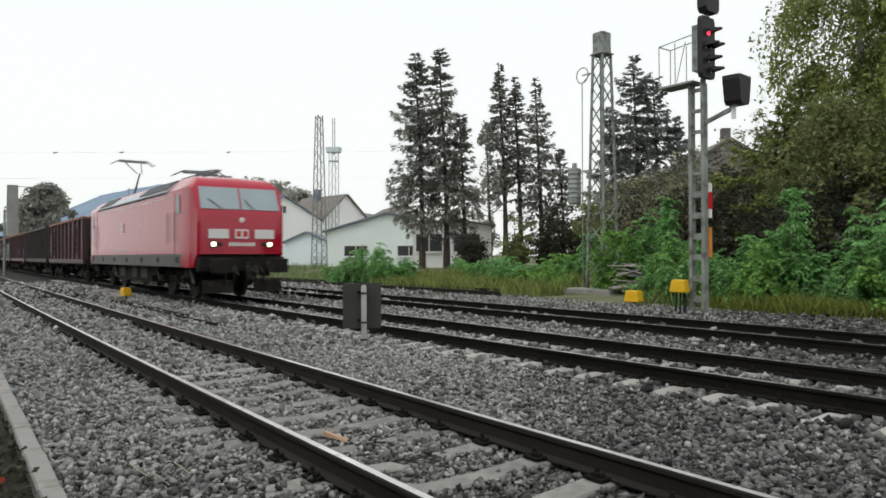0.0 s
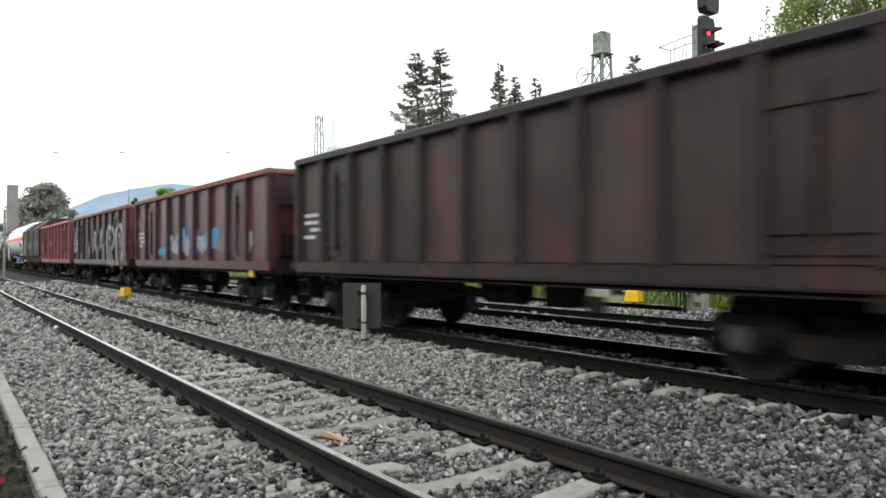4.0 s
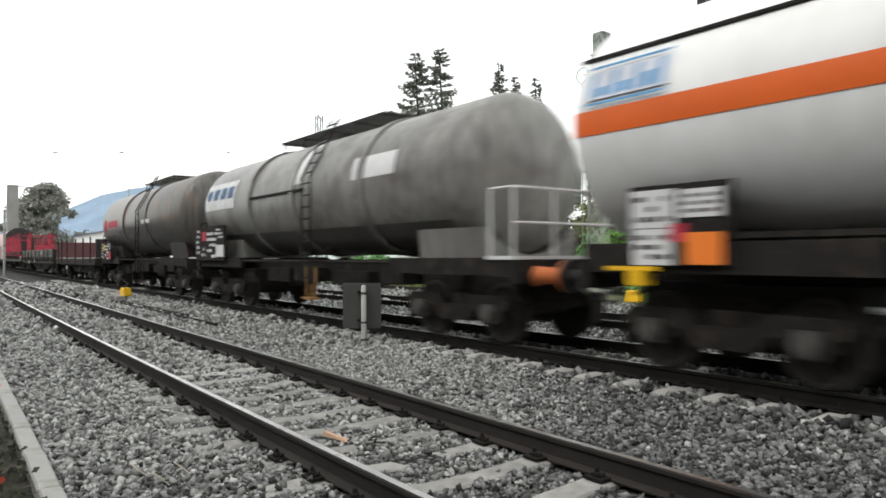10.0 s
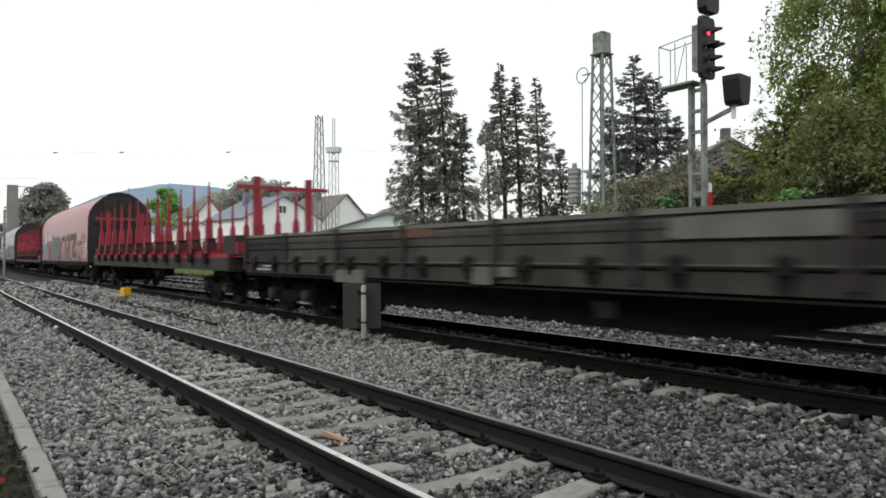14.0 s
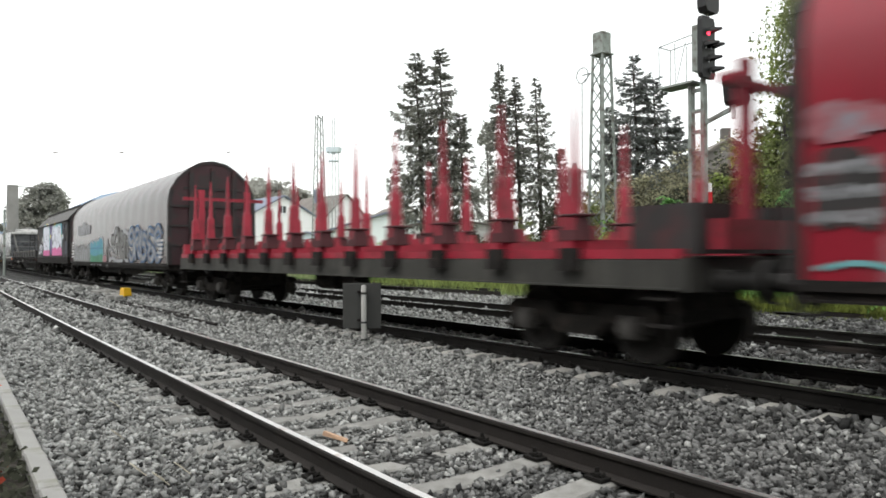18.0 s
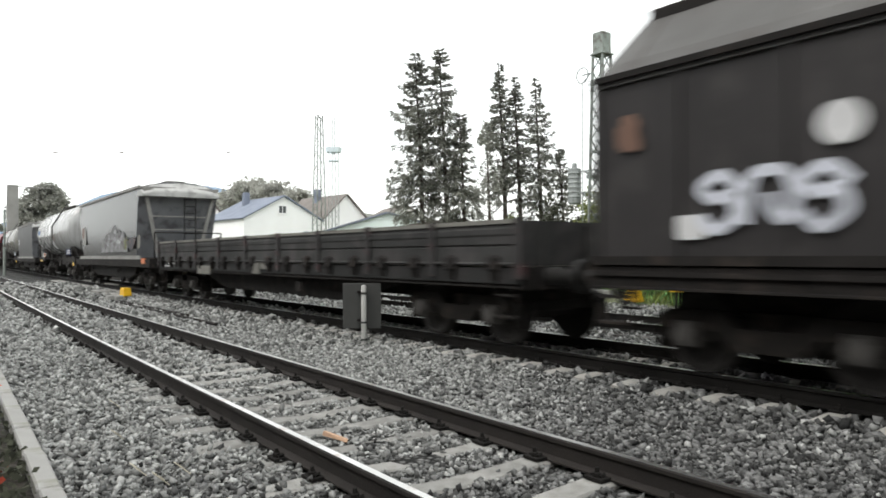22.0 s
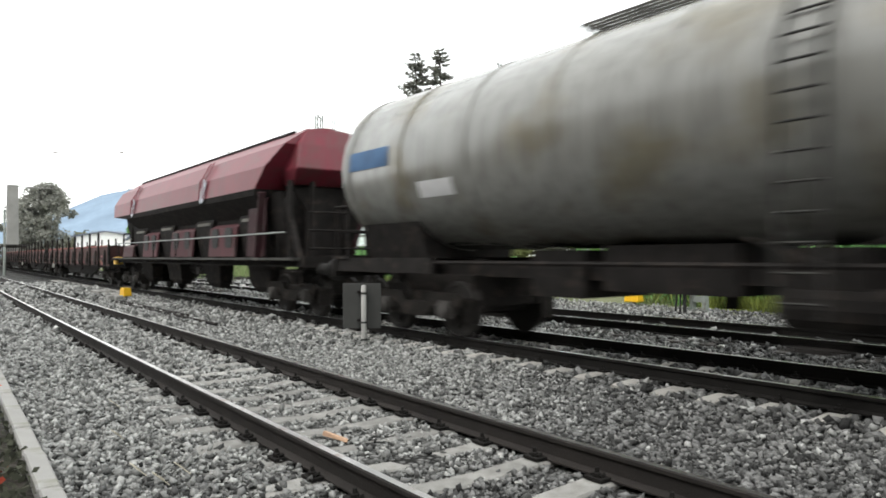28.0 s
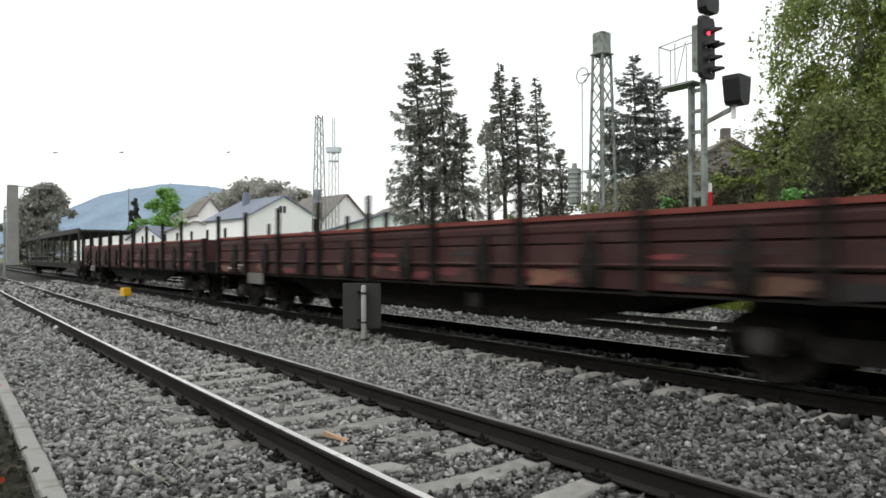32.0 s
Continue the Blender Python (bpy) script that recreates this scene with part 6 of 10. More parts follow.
        for i in range(7):
            x = -b / 2 + 0.6 + i * (b - 1.2) / 6
            bm = bmesh.new()
            bar(bm, (x, s * 1.46, 1.3), (x, s * 1.46, 1.86), 0.018, seg=6)
            part("handrail_post", bm, "frame_dark", W)
        bm = bmesh.new()
        box(bm, (0, s * 1.38, 1.27), (b + 0.6, 0.3, 0.06))
        part("footboard", bm, "lowside", W)
    for e in (1, -1):
        bm = bmesh.new()
        xx = e * (L / 2 - 0.9)
        for y in (-1.1, 1.1):
            bar(bm, (xx, y, 1.2), (xx, y, 2.3), 0.03, seg=6)
            bar(bm, (xx - e * 0.6, y * 0.9, 1.2), (e * (b / 2 - 1.2), y * 0.9, 2.7), 0.12, 0.12)
        for z in (1.5, 1.9, 2.3):
            bar(bm, (xx, -1.1, z), (xx, 1.1, z), 0.028, seg=6)
        box(bm, (xx - e * 0.5, 0, 1.2), (1.6, 2.6, 0.05))
        part("end_platform", bm, "frame_dark", W)
        bm = bmesh.new()
        loft(bm, [[(e * (b / 2 - d0), -w, z), (e * (b / 2 - d0), w, z), (e * (b / 2 - d0 - 0.1), w, z), (e * (b / 2 - d0 - 0.1), -w, z)] for z, d0, w in ((1.3, 1.5, 0.7), (2.6, 1.3, 0.8))])
        part("end_plate", bm, "red_hop", W)
    for x in (-5.5, 2.8):
        bm = bmesh.new()
        ladder_pts = [(-1.5, 2.95), (-1.46, 3.45), (-1.16, 3.96)]
        for p, q in zip(ladder_pts, ladder_pts[1:]):
            for dx in (-0.16, 0.16):
                bar(bm, (x + dx, p[0] - 0.04, p[1]), (x + dx, q[0] - 0.04, q[1] + 0.04), 0.05, 0.03)
        part("ladder", bm, "red_hop", B)
        panel_bars(B, x + 0.1, 3.08, -1.515, 0.5, 0.3, 2, seed=12)
        bm = bmesh.new()
        ribbon(bm, [(x - 0.2, 2.98), (x + 0.05, 3.0), (x + 0.15, 3.25), (x + 0.32, 3.44)], 0.26, -1.52)
        part("graffiti", bm, "g_white", B, "white sprayed stroke")
    bm = bmesh.new()
    box(bm, (-L / 2 + 1.0, -1.36, 1.28), (1.2, 0.08, 0.08))
    box(bm, (-L / 2 + 0.8, -1.3, 1.1), (0.4, 0.3, 0.16))
    part("handle", bm, "yellow", W)
    bm = bmesh.new()
    box(bm, (L * 0.18, -1.04, 1.6), (0.5, 0.02, 0.45))
    part("sign", bm, "orange_plate", W)
    return W


def car_carrier(L, at):
    W = thing("car_carrier_wagon", "empty grey two-deck car carrier wagon", "goods wagon", at, group="wagons of the train")
    underframe(W, L, 0.7, 1.0, 1.3)
    ends(W, L)
    for x in (-L / 2 + 2.3, L / 2 - 2.3):
        bogie(W, x)
    b = L - 1.4
    bm = bmesh.new()
    box(bm, (0, 0, 1.02), (b, 2.7, 0.08))
    part("lower_deck", bm, "lowside", W)
    bm = bmesh.new()
    box(bm, (0, 0, 2.72), (b, 2.8, 0.1))
    for s in (-1, 1):
        box(bm, (0, s * 1.38, 2.72), (b, 0.08, 0.24))
    part("upper_deck", bm, "lowside", W)
    for s in (-1, 1):
        for i in range(9):
            x = -b / 2 + 0.1 + i * (b - 0.2) / 8
            bm = bmesh.new()
            box(bm, (x, s * 1.36, 1.9), (0.14, 0.1, 1.9))
            part("side_post", bm, "lowside", W)
        bm = bmesh.new()
        for z in (1.35, 1.6):
            bar(bm, (-b / 2, s * 1.38, z), (b / 2, s * 1.38, z), 0.03, seg=6)
        part("side_rail", bm, "lowside", W)
    return W


def locomotive(L, at):
    W = thing("electric_locomotive", "bright red electric locomotive with grey skirt and lit headlights", "locomotive", at)
    ends(W, L)
    for x in (-L / 2 + 4.2, L / 2 - 4.2):
        bogie(W, x, 2.6, 0.6)
    h = L / 2 - 0.76

    def section(x, hw, zb, zt, shoulder):
        """Half-width, bottom, top and the height where the roof slope begins."""
        s = min(shoulder, zt - 0.05)
        k = (zt - s) / 0.5
        top = max(hw - 0.5 * min(1, k), hw * 0.6)
        r = [(-hw, zb), (-hw, (zb + s) / 2), (-hw, s), (-top, zt), (0, zt + 0.03), (top, zt), (hw, s), (hw, (zb + s) / 2), (hw, zb)]
        return [(x, y, z) for y, z in r]
    front = [(h, 1.26, 1.40, 2.55, 2.50), (h - 0.05, 1.35, 1.40, 2.70, 2.64), (h - 0.40, 1.40, 1.40, 3.50, 3.40), (h - 0.55, 1.43, 1.40, 3.67, 3.45), (h - 1.1, 1.48, 1.40, 3.82, 3.44), (h - 1.5, 1.49, 1.40, 3.85, 3.42), (h - 2.7, 1.49, 1.40, 3.86, 3.42)]
    secs = [section(-x, *r) for x, *r in front] + [section(x, *r) for x, *r in front[::-1]]
    bm = bmesh.new()
    loft(bm, secs)
    B = part("body", bm, "red", W, smooth=True)
    # the grey roof between the cabs
    bm = bmesh.new()
    rx = h - 2.72
    loft(bm, [[(x, y, z) for y, z in ((-1.495, 3.40), (-1.50, 3.46), (-1.0, 3.885), (0, 3.90), (1.0, 3.885), (1.50, 3.46), (1.495, 3.40))] for x in (-rx, rx)])
    R = part("roof", bm, "loco_roof", W)
    rot = Matrix.Rotation(math.atan2(0.425, 0.5), 4, "X")
    for s in (-1, 1):
        for x0, x1 in ((-rx + 0.15, -rx + 2.6), (rx - 3.9, rx - 0.15)):
            n = 3 if x1 - x0 < 3 else 4
            for i in range(n):
                w = (x1 - x0) / n
                bm = bmesh.new()
                box(bm, (0, 0, 0), (w - 0.12, 0.5, 0.03))
                for k in range(5):
                    box(bm, (0, -0.2 + k * 0.1, 0.02), (w - 0.16, 0.05, 0.015))
                part("roof_grille", bm, "grille", R, at=Matrix.Translation((x0 + (i + 0.5) * w, s * 1.258, 3.69)) @ Matrix.Rotation(-s * math.atan2(0.425, 0.5), 4, "X"))
        bm = bmesh.new()
        box(bm, (0, s * 1.505, 3.40), (2 * rx, 0.03, 0.05))
        part("gutter", bm, "black", R)
        bm = bmesh.new()
        box(bm, (0, s * 1.497, 3.22), (2 * rx, 0.012, 0.018))
        part("trim_line", bm, "loco_white", B)
    # skirt
    bm = bmesh.new()
    sk = [(h - 1.2, 1.492), (h - 1.25, 1.495)]
    pts = [(x, w) for x, w in sk]
    ring = [(-x, -w) for x, w in pts] + [(x, -w) for x, w in pts[::-1]]
    ring = ring + [(x, -w) for x, w in ring[::-1]]
    loft(bm, [[(x, y, 1.01) for x, y in ring], [(x, y, 1.41) for x, y in ring]])
    S = part("skirt", bm, "loco_grey", W)
    for e in (1, -1):
        for s in (-1, 1):
            # red corner of the cab, drawn down beside the buffer beam
            bm = bmesh.new()
            loft(bm, [[(e * (h - 1.195), s * 1.49, z), (e * (h - 0.55), s * 1.435, z), (e * (h - 0.40), s * 1.403, z), (e * (h - 0.05 - c), s * 1.348, z), (e * (h - 0.05 - c), s * 1.27, z), (e * (h - 1.195), s * 1.41, z)] for z, c in ((1.0, 0.26), (1.41, 0.0))])
            part("cab_apron", bm, "red", W, "red lower corner of the cab")
        bm = bmesh.new()
        box(bm, (e * (h - 0.32), 0, 1.2), (0.42, 2.48, 0.40))
        part("buffer_beam", bm, "frame_dark", W, bevel=0.02)
    for s in (-1, 1):
        for i in range(7):
            bm = bmesh.new()
            box(bm, (-h + 1.6 + i * (2 * h - 3.2) / 6, s * 1.50, 1.22), (0.26, 0.02, 0.17))
            part("step_recess", bm, "black", S)
    for e in (1, -1):
        # windscreen: two panes in a black surround
        bm = bmesh.new()
        a = Vector((e * (h - 0.075), 0, 2.76))
        b_ = Vector((e * (h - 0.375), 0, 3.44))
        up = (b_ - a).normalized()
        nrm = Vector((up.z * e, 0, -up.x * e)).normalized()
        for y0, y1 in ((-1.22, -0.025), (0.025, 1.22)):
            q = [a + Vector((0, y0 * 1.01, 0)), a + Vector((0, y1 * 1.01, 0)), b_ + Vector((0, y1, 0)), b_ + Vector((0, y0, 0))]
            loft(bm, [[tuple(p + nrm * 0.004) for p in q], [tuple(p + nrm * 0.028) for p in q]])
        part("windscreen", bm, "windshield", B, "tilted windscreen in two panes")
        bm = bmesh.new()
        for y0, y1 in ((-0.6, -1.0), (0.4, 0.15)):
            bar(bm, tuple(a + Vector((0, y0, 0)) + nrm * 0.05), tuple(a.lerp(b_, 0.45) + Vector((0, y1, 0)) + nrm * 0.05), 0.012, seg=5)
        part("wiper", bm, "black", B)
        for y in (-0.72, 0.72):
            bm = bmesh.new()
            box(bm, (e * (h + 0.0), y, 2.02), (0.05, 0.62, 0.28))
            part("front_panel", bm, "loco_white", B, "white panel on the front")
        bm = bmesh.new()
        box(bm, (e * (h + 0.005), 0, 2.02), (0.03, 0.42, 0.28))
        em = part("emblem", bm, "loco_white", B)
        bm = bmesh.new()
        for y in (-0.1, 0.1):
            box(bm, (e * (h + 0.022), y, 2.02), (0.01, 0.13, 0.18))
        part("emblem_mark", bm, "sign_red", em)
        bm = bmesh.new()
        for i in range(7):
            box(bm, (e * (h + 0.01), -0.36 + i * 0.12, 1.70), (0.02, 0.085, 0.11))
        part("lettering", bm, "loco_white", B)
        for y in (-0.88, 0.88):
            bm = bmesh.new()
            lathe_x(bm, [(-0.03, 0.12), (0.03, 0.12), (0.035, 0.085)], seg=16)
            hl = part("lamp_housing", bm, "black", B, at=pose(e * (h - 0.0), y, 1.70, 0, 0, 0 if e > 0 else 180))
            bm = bmesh.new()
            lathe_x(bm, [(0.02, 0.08), (0.045, 0.07), (0.05, 0.03)], seg=16)
            part("headlight", bm, "lamp" if e > 0 else "windshield", hl, "lit warm headlight" if e > 0 else "")
            bm = bmesh.new()
            lathe_x(bm, [(-0.03, 0.07), (0.035, 0.065), (0.04, 0.03)], seg=12)
            part("tail_light", bm, "black", B, at=pose(e * (h - 0.005), y * 0.77, 1.70, 0, 0, 0 if e > 0 else 180))
        bm = bmesh.new()
        lathe_x(bm, [(-0.05, 0.09), (0.02, 0.08), (0.03, 0.02)], seg=14)
        part("top_light", bm, "loco_white", B, at=pose(e * (h - 0.0), 0, 2.45, 0, 0, 0 if e > 0 else 180))
        # buffer beam and plough
        bm = bmesh.new()
        box(bm, (e * (h - 0.05), 0, 1.1), (0.3, 2.66, 0.42))
        part("buffer_beam", bm, "frame_dark", W)
        for y0, y1 in ((-1.2, -0.35), (0.35, 1.2)):
            bm = bmesh.new()
            loft(bm, [[(e * (h + 0.05 + k), y0, z), (e * (h + 0.05 + k + 0.1), y1, z), (e * (h + k), y1, z), (e * (h + k - 0.05), y0, z)] for z, k in ((0.24, 0.12), (0.62, 0.0))])
            part("plough", bm, "bogie", W)
        for y in (-0.875, 0.875):
            bm = bmesh.new()
            box(bm, (e * (L / 2 - 0.02), y, 1.05), (0.06, 0.62, 0.42))
            part("buffer_head", bm, "frame_dark", W, bevel=0.02)
        for y in (-0.55, -0.3, 0.3, 0.55):
            bm = bmesh.new()
            pts = [Vector((e * (h + 0.1), y, 0.98)), Vector((e * (h + 0.26), y * 1.05, 0.82)), Vector((e * (h + 0.24), y * 1.1, 0.58)), Vector((e * (h + 0.1), y * 1.1, 0.48))]
            for p, q in zip(pts, pts[1:]):
                bar(bm, p, q, 0.03, seg=6)
            part("hose", bm, "black", W)
        for s in (-1, 1):
            bm = bmesh.new()
            loft(bm, [[(e * (h - dx), s * 1.497, z) for dx, z in ((1.28, 2.66), (1.32, 3.24), (1.68, 3.24), (1.72, 2.66))], [(e * (h - dx), s * 1.505, z) for dx, z in ((1.28, 2.66), (1.32, 3.24), (1.68, 3.24), (1.72, 2.66))]])
            part("cab_window", bm, "window", B, bevel=0.0)
            bm = bmesh.new()
            box(bm, (e * (h - 2.15), s * 1.494, 2.42), (0.66, 0.012, 1.95))
            dr = part("cab_door", bm, "red", B)
            for dx in (-0.42, 0.42):
                bm = bmesh.new()
                bar(bm, (e * (h - 2.15) + dx, s * 1.54, 1.75), (e * (h - 2.15) + dx, s * 1.54, 2.75), 0.011, seg=6)
                part("grab_rail", bm, "galv", dr)
            bm = bmesh.new()
            for z in (0.45, 0.72):
                box(bm, (e * (h - 2.15), s * 1.36, z), (0.55, 0.18, 0.03))
            for dx in (-0.27, 0.27):
                bar(bm, (e * (h - 2.15) + dx, s * 1.40, 0.42), (e * (h - 2.15) + dx, s * 1.40, 1.05), 0.02, seg=6)
            part("cab_step", bm, "frame_dark", W)
    for s in (-1, 1):
        bm = bmesh.new()
        box(bm, (-0.72, s * 1.498, 2.44), (0.53, 0.012, 0.41))
        em = part("emblem", bm, "loco_white", B)
        bm = bmesh.new()
        box(bm, (-0.72, s * 1.506, 2.44), (0.47, 0.01, 0.345))
        e2 = part("emblem_field", bm, "red", em)
        bm = bmesh.new()
        for dx in (-0.17, 0.17):
            box(bm, (-0.72 + dx * 0.68, s * 1.5125, 2.44), (0.145, 0.008, 0.23))
        part("emblem_mark", bm, "loco_white", em)
    panel_bars(B, -0.79, 1.61, -1.499, 1.4, 0.08, 1, "loco_white", seed=7)
    # underfloor box and tanks
    bm = bmesh.new()
    box(bm, (0, 0, 0.72), (5.6, 2.5, 0.6))
    part("transformer", bm, "frame_dark", W)
    for x in (-h + 1.2, -3.4, 3.4, h - 1.2):
        for y in (-1.2, 1.2):
            bm = bmesh.new()
            box(bm, (x, y, 0.85), (0.4, 0.25, 0.34))
            part("equipment_box", bm, "frame_dark", W, bevel=0.02)
        bm = bmesh.new()
        bar(bm, (x + 0.3, -1.3, 1.0), (x + 0.7, -1.3, 0.5), 0.05, seg=8)
        part("damper", bm, "lowside", W)
    for x in (-1.6, 0.4, 1.9):
        bm = bmesh.new()
        box(bm, (x, -1.27, 0.74), (0.9, 0.06, 0.4))
        part("access_cover", bm, "lowside_dark", W, bevel=0.02)
    # pantographs: the rear one raised, the front one folded
    for e, up in ((-1, True), (1, False)):
        x = e * (h - 3.4)
        bm = bmesh.new()
        for y in (-0.55, 0.55):
            bar(bm, (x - 0.9, y, 4.05), (x + 0.9, y, 4.05), 0.03, seg=6)
        for dx in (-0.8, 0.8):
            bar(bm, (x + dx, -0.55, 4.05), (x + dx, 0.55, 4.05), 0.03, seg=6)
            for y in (-0.55, 0.55):
                lathe_z(bm, [(3.86, 0.04), (3.89, 0.07), (3.93, 0.05), (3.97, 0.07), (4.04, 0.04)], x + dx, y, 8)
        P = part("pantograph", bm, "grille", W, "pantograph with its arm raised" if up else "folded pantograph")
        bm = bmesh.new()
        if up:
            knee, top = (x + 0.55, 5.1), (x - 0.75, 5.75)
        else:
            knee, top = (x + 1.2, 4.20), (x - 0.7, 4.26)
        bar(bm, (x - 0.6, 0, 4.1), (knee[0], 0, knee[1]), 0.05, 0.035, seg=8)
        for y in (-0.35, 0.35):
            bar(bm, (knee[0], y * 0.3, knee[1]), (top[0], y, top[1]), 0.025, seg=6)
        bar(bm, (top[0], -0.6, top[1]), (top[0], 0.6, top[1]), 0.022, seg=6)
        for dx in (-0.2, 0.2):
            bar(bm, (top[0] + dx, -0.62, top[1] + 0.06), (top[0] + dx, 0.62, top[1] + 0.06), 0.025, seg=6)
            for s in (-1, 1):
                bar(bm, (top[0] + dx, s * 0.62, top[1] + 0.06), (top[0] + dx, s * 0.95, top[1] - 0.12), 0.022, seg=6)
        part("arm", bm, "grille", P)
    return W


# ---------------- things beside the line ----------------
def lattice_mast(name, label, x, y, z0, z1, w0, w1, bays, material, cap=0.0, legs=0.09):
    T = thing(name, label, "mast", pose(x, y, z0))
    h = z1 - z0
    hb = h - cap
    for sx, sy in ((-1, -1), (1, -1), (1, 1), (-1, 1)):
        bm = bmesh.new()
        bar(bm, (sx * w0 / 2, sy * w0 / 2, 0), (sx * w1 / 2, sy * w1 / 2, hb), legs, legs)
        part("leg", bm, material, T)
    for face in range(4):
        for i in range(bays):
            a, b = hb * i / bays, hb * (i + 1) / bays
            wa, wb = w0 + (w1 - w0) * i / bays, w0 + (w1 - w0) * (i + 1) / bays
            s = 1 if i % 2 else -1
            for sg in (s, -s) if i < 2 or legs > 0.1 else (s,):
                p, q = (sg * wa / 2, -wa / 2, a), (-sg * wb / 2, -wb / 2, b)
                r = Matrix.Rotation(face * math.pi / 2, 3, "Z")
                bm = bmesh.new()
                bar(bm, r @ Vector(p), r @ Vector(q), legs * 0.62, legs * 0.35)
                part("brace", bm, material, T)
    return T


def signal():
    x, y, z = -11.76, 17.92, -0.34
    S = thing("light_signal", "tall grey lattice-post railway signal showing a single red light", "railway signal", pose(x, y, z))
    for dx in (-0.20, 0.20):
        bm = bmesh.new()
        loft(bm, [[(dx + a, b, zz) for a, b in ((-0.05, -0.10), (0.05, -0.10), (0.05, 0.10), (-0.05, 0.10))] for zz in (0.0, 6.55)])
        part("post", bm, "mast_green", S)
    for i in range(11):
        bm = bmesh.new()
        box(bm, (0, 0, 0.4 + i * 0.6), (0.32, 0.12, 0.17 if i < 6 else 0.09))
        part("batten", bm, "mast_green", S)
    bm = bmesh.new()
    box(bm, (0, 0, -0.06), (0.9, 0.7, 0.22))
    part("foundation", bm, "curb", S, bevel=0.02)
    # working platform with railing, to the side
    bm = bmesh.new()
    box(bm, (-0.55, 0.0, 6.62), (1.15, 0.6, 0.06))
    part("platform", bm, "mast_green", S)
    bm = bmesh.new()
    for px, py in ((-1.1, -0.28), (-1.1, 0.28), (-0.55, -0.28), (-0.55, 0.28), (0.0, 0.28)):
        bar(bm, (px, py, 6.62), (px, py, 7.85), 0.014, seg=6)
        part("railing_post", bm, "galv", S)
        bm = bmesh.new()
    for py in (-0.28, 0.28):
        bar(bm, (-1.1, py, 7.85), (0.05, py, 7.95), 0.016, seg=6)
    bar(bm, (-1.1, -0.28, 7.85), (-1.1, 0.28, 7.85), 0.016, seg=6)
    bar(bm, (-0.5, -0.28, 6.7), (-0.2, -0.28, 7.8), 0.012, seg=6)
    part("railing", bm, "galv", S)
    # signal head seen from the side, facing along +x and a little to the track
    turn = pose(0.36, -0.1, 7.52, 0, 0, 2)
    bm = bmesh.new()
    loft(bm, [[(a, b, zz) for a, b in ((-0.08, -0.34 * k), (0.06, -0.34 * k), (0.06, 0.34 * k), (-0.08, 0.34 * k))] for zz, k in ((-0.86, 0.85), (-0.74, 1), (0.74, 1), (0.86, 0.85))])
    H = part("signal_head", bm, "signal_black", S, "black signal head with hooded lamps", at=turn)
    bm = bmesh.new()
    box(bm, (-0.2, 0, 0.0), (0.22, 0.5, 1.3))
    part("lamp_case", bm, "mast_green", H)
    for k, (yy, zz) in enumerate(((0.0, 0.42), (0.14, 0.02), (-0.14, 0.02), (0.0, -0.36), (0.12, -0.66))):
        bm = bmesh.new()
        n = 9
        secs = []
        for xx, r in ((0.06, 0.125), (0.2, 0.115), (0.46, 0.05)):
            secs.append([(xx, yy + r * math.cos(radians(-10 + 200 * i / (n - 1))), zz + r * math.sin(radians(-10 + 200 * i / (n - 1))) + (0.0 if xx < 0.1 else 0.01)) for i in range(n)])
        loft(bm, secs, close=False, cap=False)
        part("hood", bm, "signal_black", H)
        bm = bmesh.new()
        lathe_x(bm, [(0.055, 0.085), (0.075, 0.08), (0.085, 0.02)], yy, zz, 14)
        part("lens", bm, "lamp_red" if k == 0 else "window", H, "lit red lens" if k == 0 else "")
    bm = bmesh.new()
    loft(bm, [[(a, b, zz) for a, b in ((-0.14, -0.34 * k), (0.14, -0.34 * k), (0.14, 0.34 * k), (-0.14, 0.34 * k))] for zz, k in ((0.0, 0.75), (0.12, 1), (0.9, 1), (1.0, 0.9))])
    part("speed_indicator", bm, "signal_black", S, at=pose(0.42, -0.1, 8.48, 0, 0, 2))
    bm = bmesh.new()
    bar(bm, (0.36, -0.1, 8.3), (0.40, -0.1, 8.55), 0.05, 0.05)
    bar(bm, (0.1, 0, 6.5), (0.28, -0.06, 7.2), 0.06, 0.06)
    bar(bm, (0.22, 0, 6.4), (0.26, 0.05, 8.4), 0.05, 0.05)
    part("bracket", bm, "mast_green", S)
    # lower distant head on an arm
    bm = bmesh.new()
    bar(bm, (0.2, 0, 5.42), (1.15, -0.1, 5.68), 0.08, 0.11)
    bar(bm, (1.15, -0.1, 5.62), (1.15, -0.1, 5.8), 0.06, 0.06)
    part("arm", bm, "mast_green", S)
    bm = bmesh.new()
    loft(bm, [[(a, b, zz) for a, b in ((-0.16, -0.34 * k), (0.3, -0.30 * k), (0.3, 0.30 * k), (-0.16, 0.34 * k))] for zz, k in ((0.0, 0.6), (0.10, 0.82), (0.66, 1.1), (0.78, 1.1))])
    part("distant_head", bm, "signal_black", S, at=pose(1.2, -0.1, 5.74, 0, 0, 4))
    bm = bmesh.new()
    box(bm, (1.2, -0.15, 5.56), (0.12, 0.05, 0.36))
    part("tag", bm, "sign_white", S)
    # mast sign in red and white, and an orange marker beneath
    for z0, z1, mm in ((3.46, 3.71, "sign_white"), (2.98, 3.46, "sign_red"), (2.72, 2.98, "sign_white"), (1.6, 2.46, "sign_orange")):
        bm = bmesh.new()
        box(bm, (0.30, 0.12, (z0 + z1) / 2), (0.13 if mm == "sign_red" else 0.095, 0.03, z1 - z0))
        part("mast_sign", bm, mm, S)


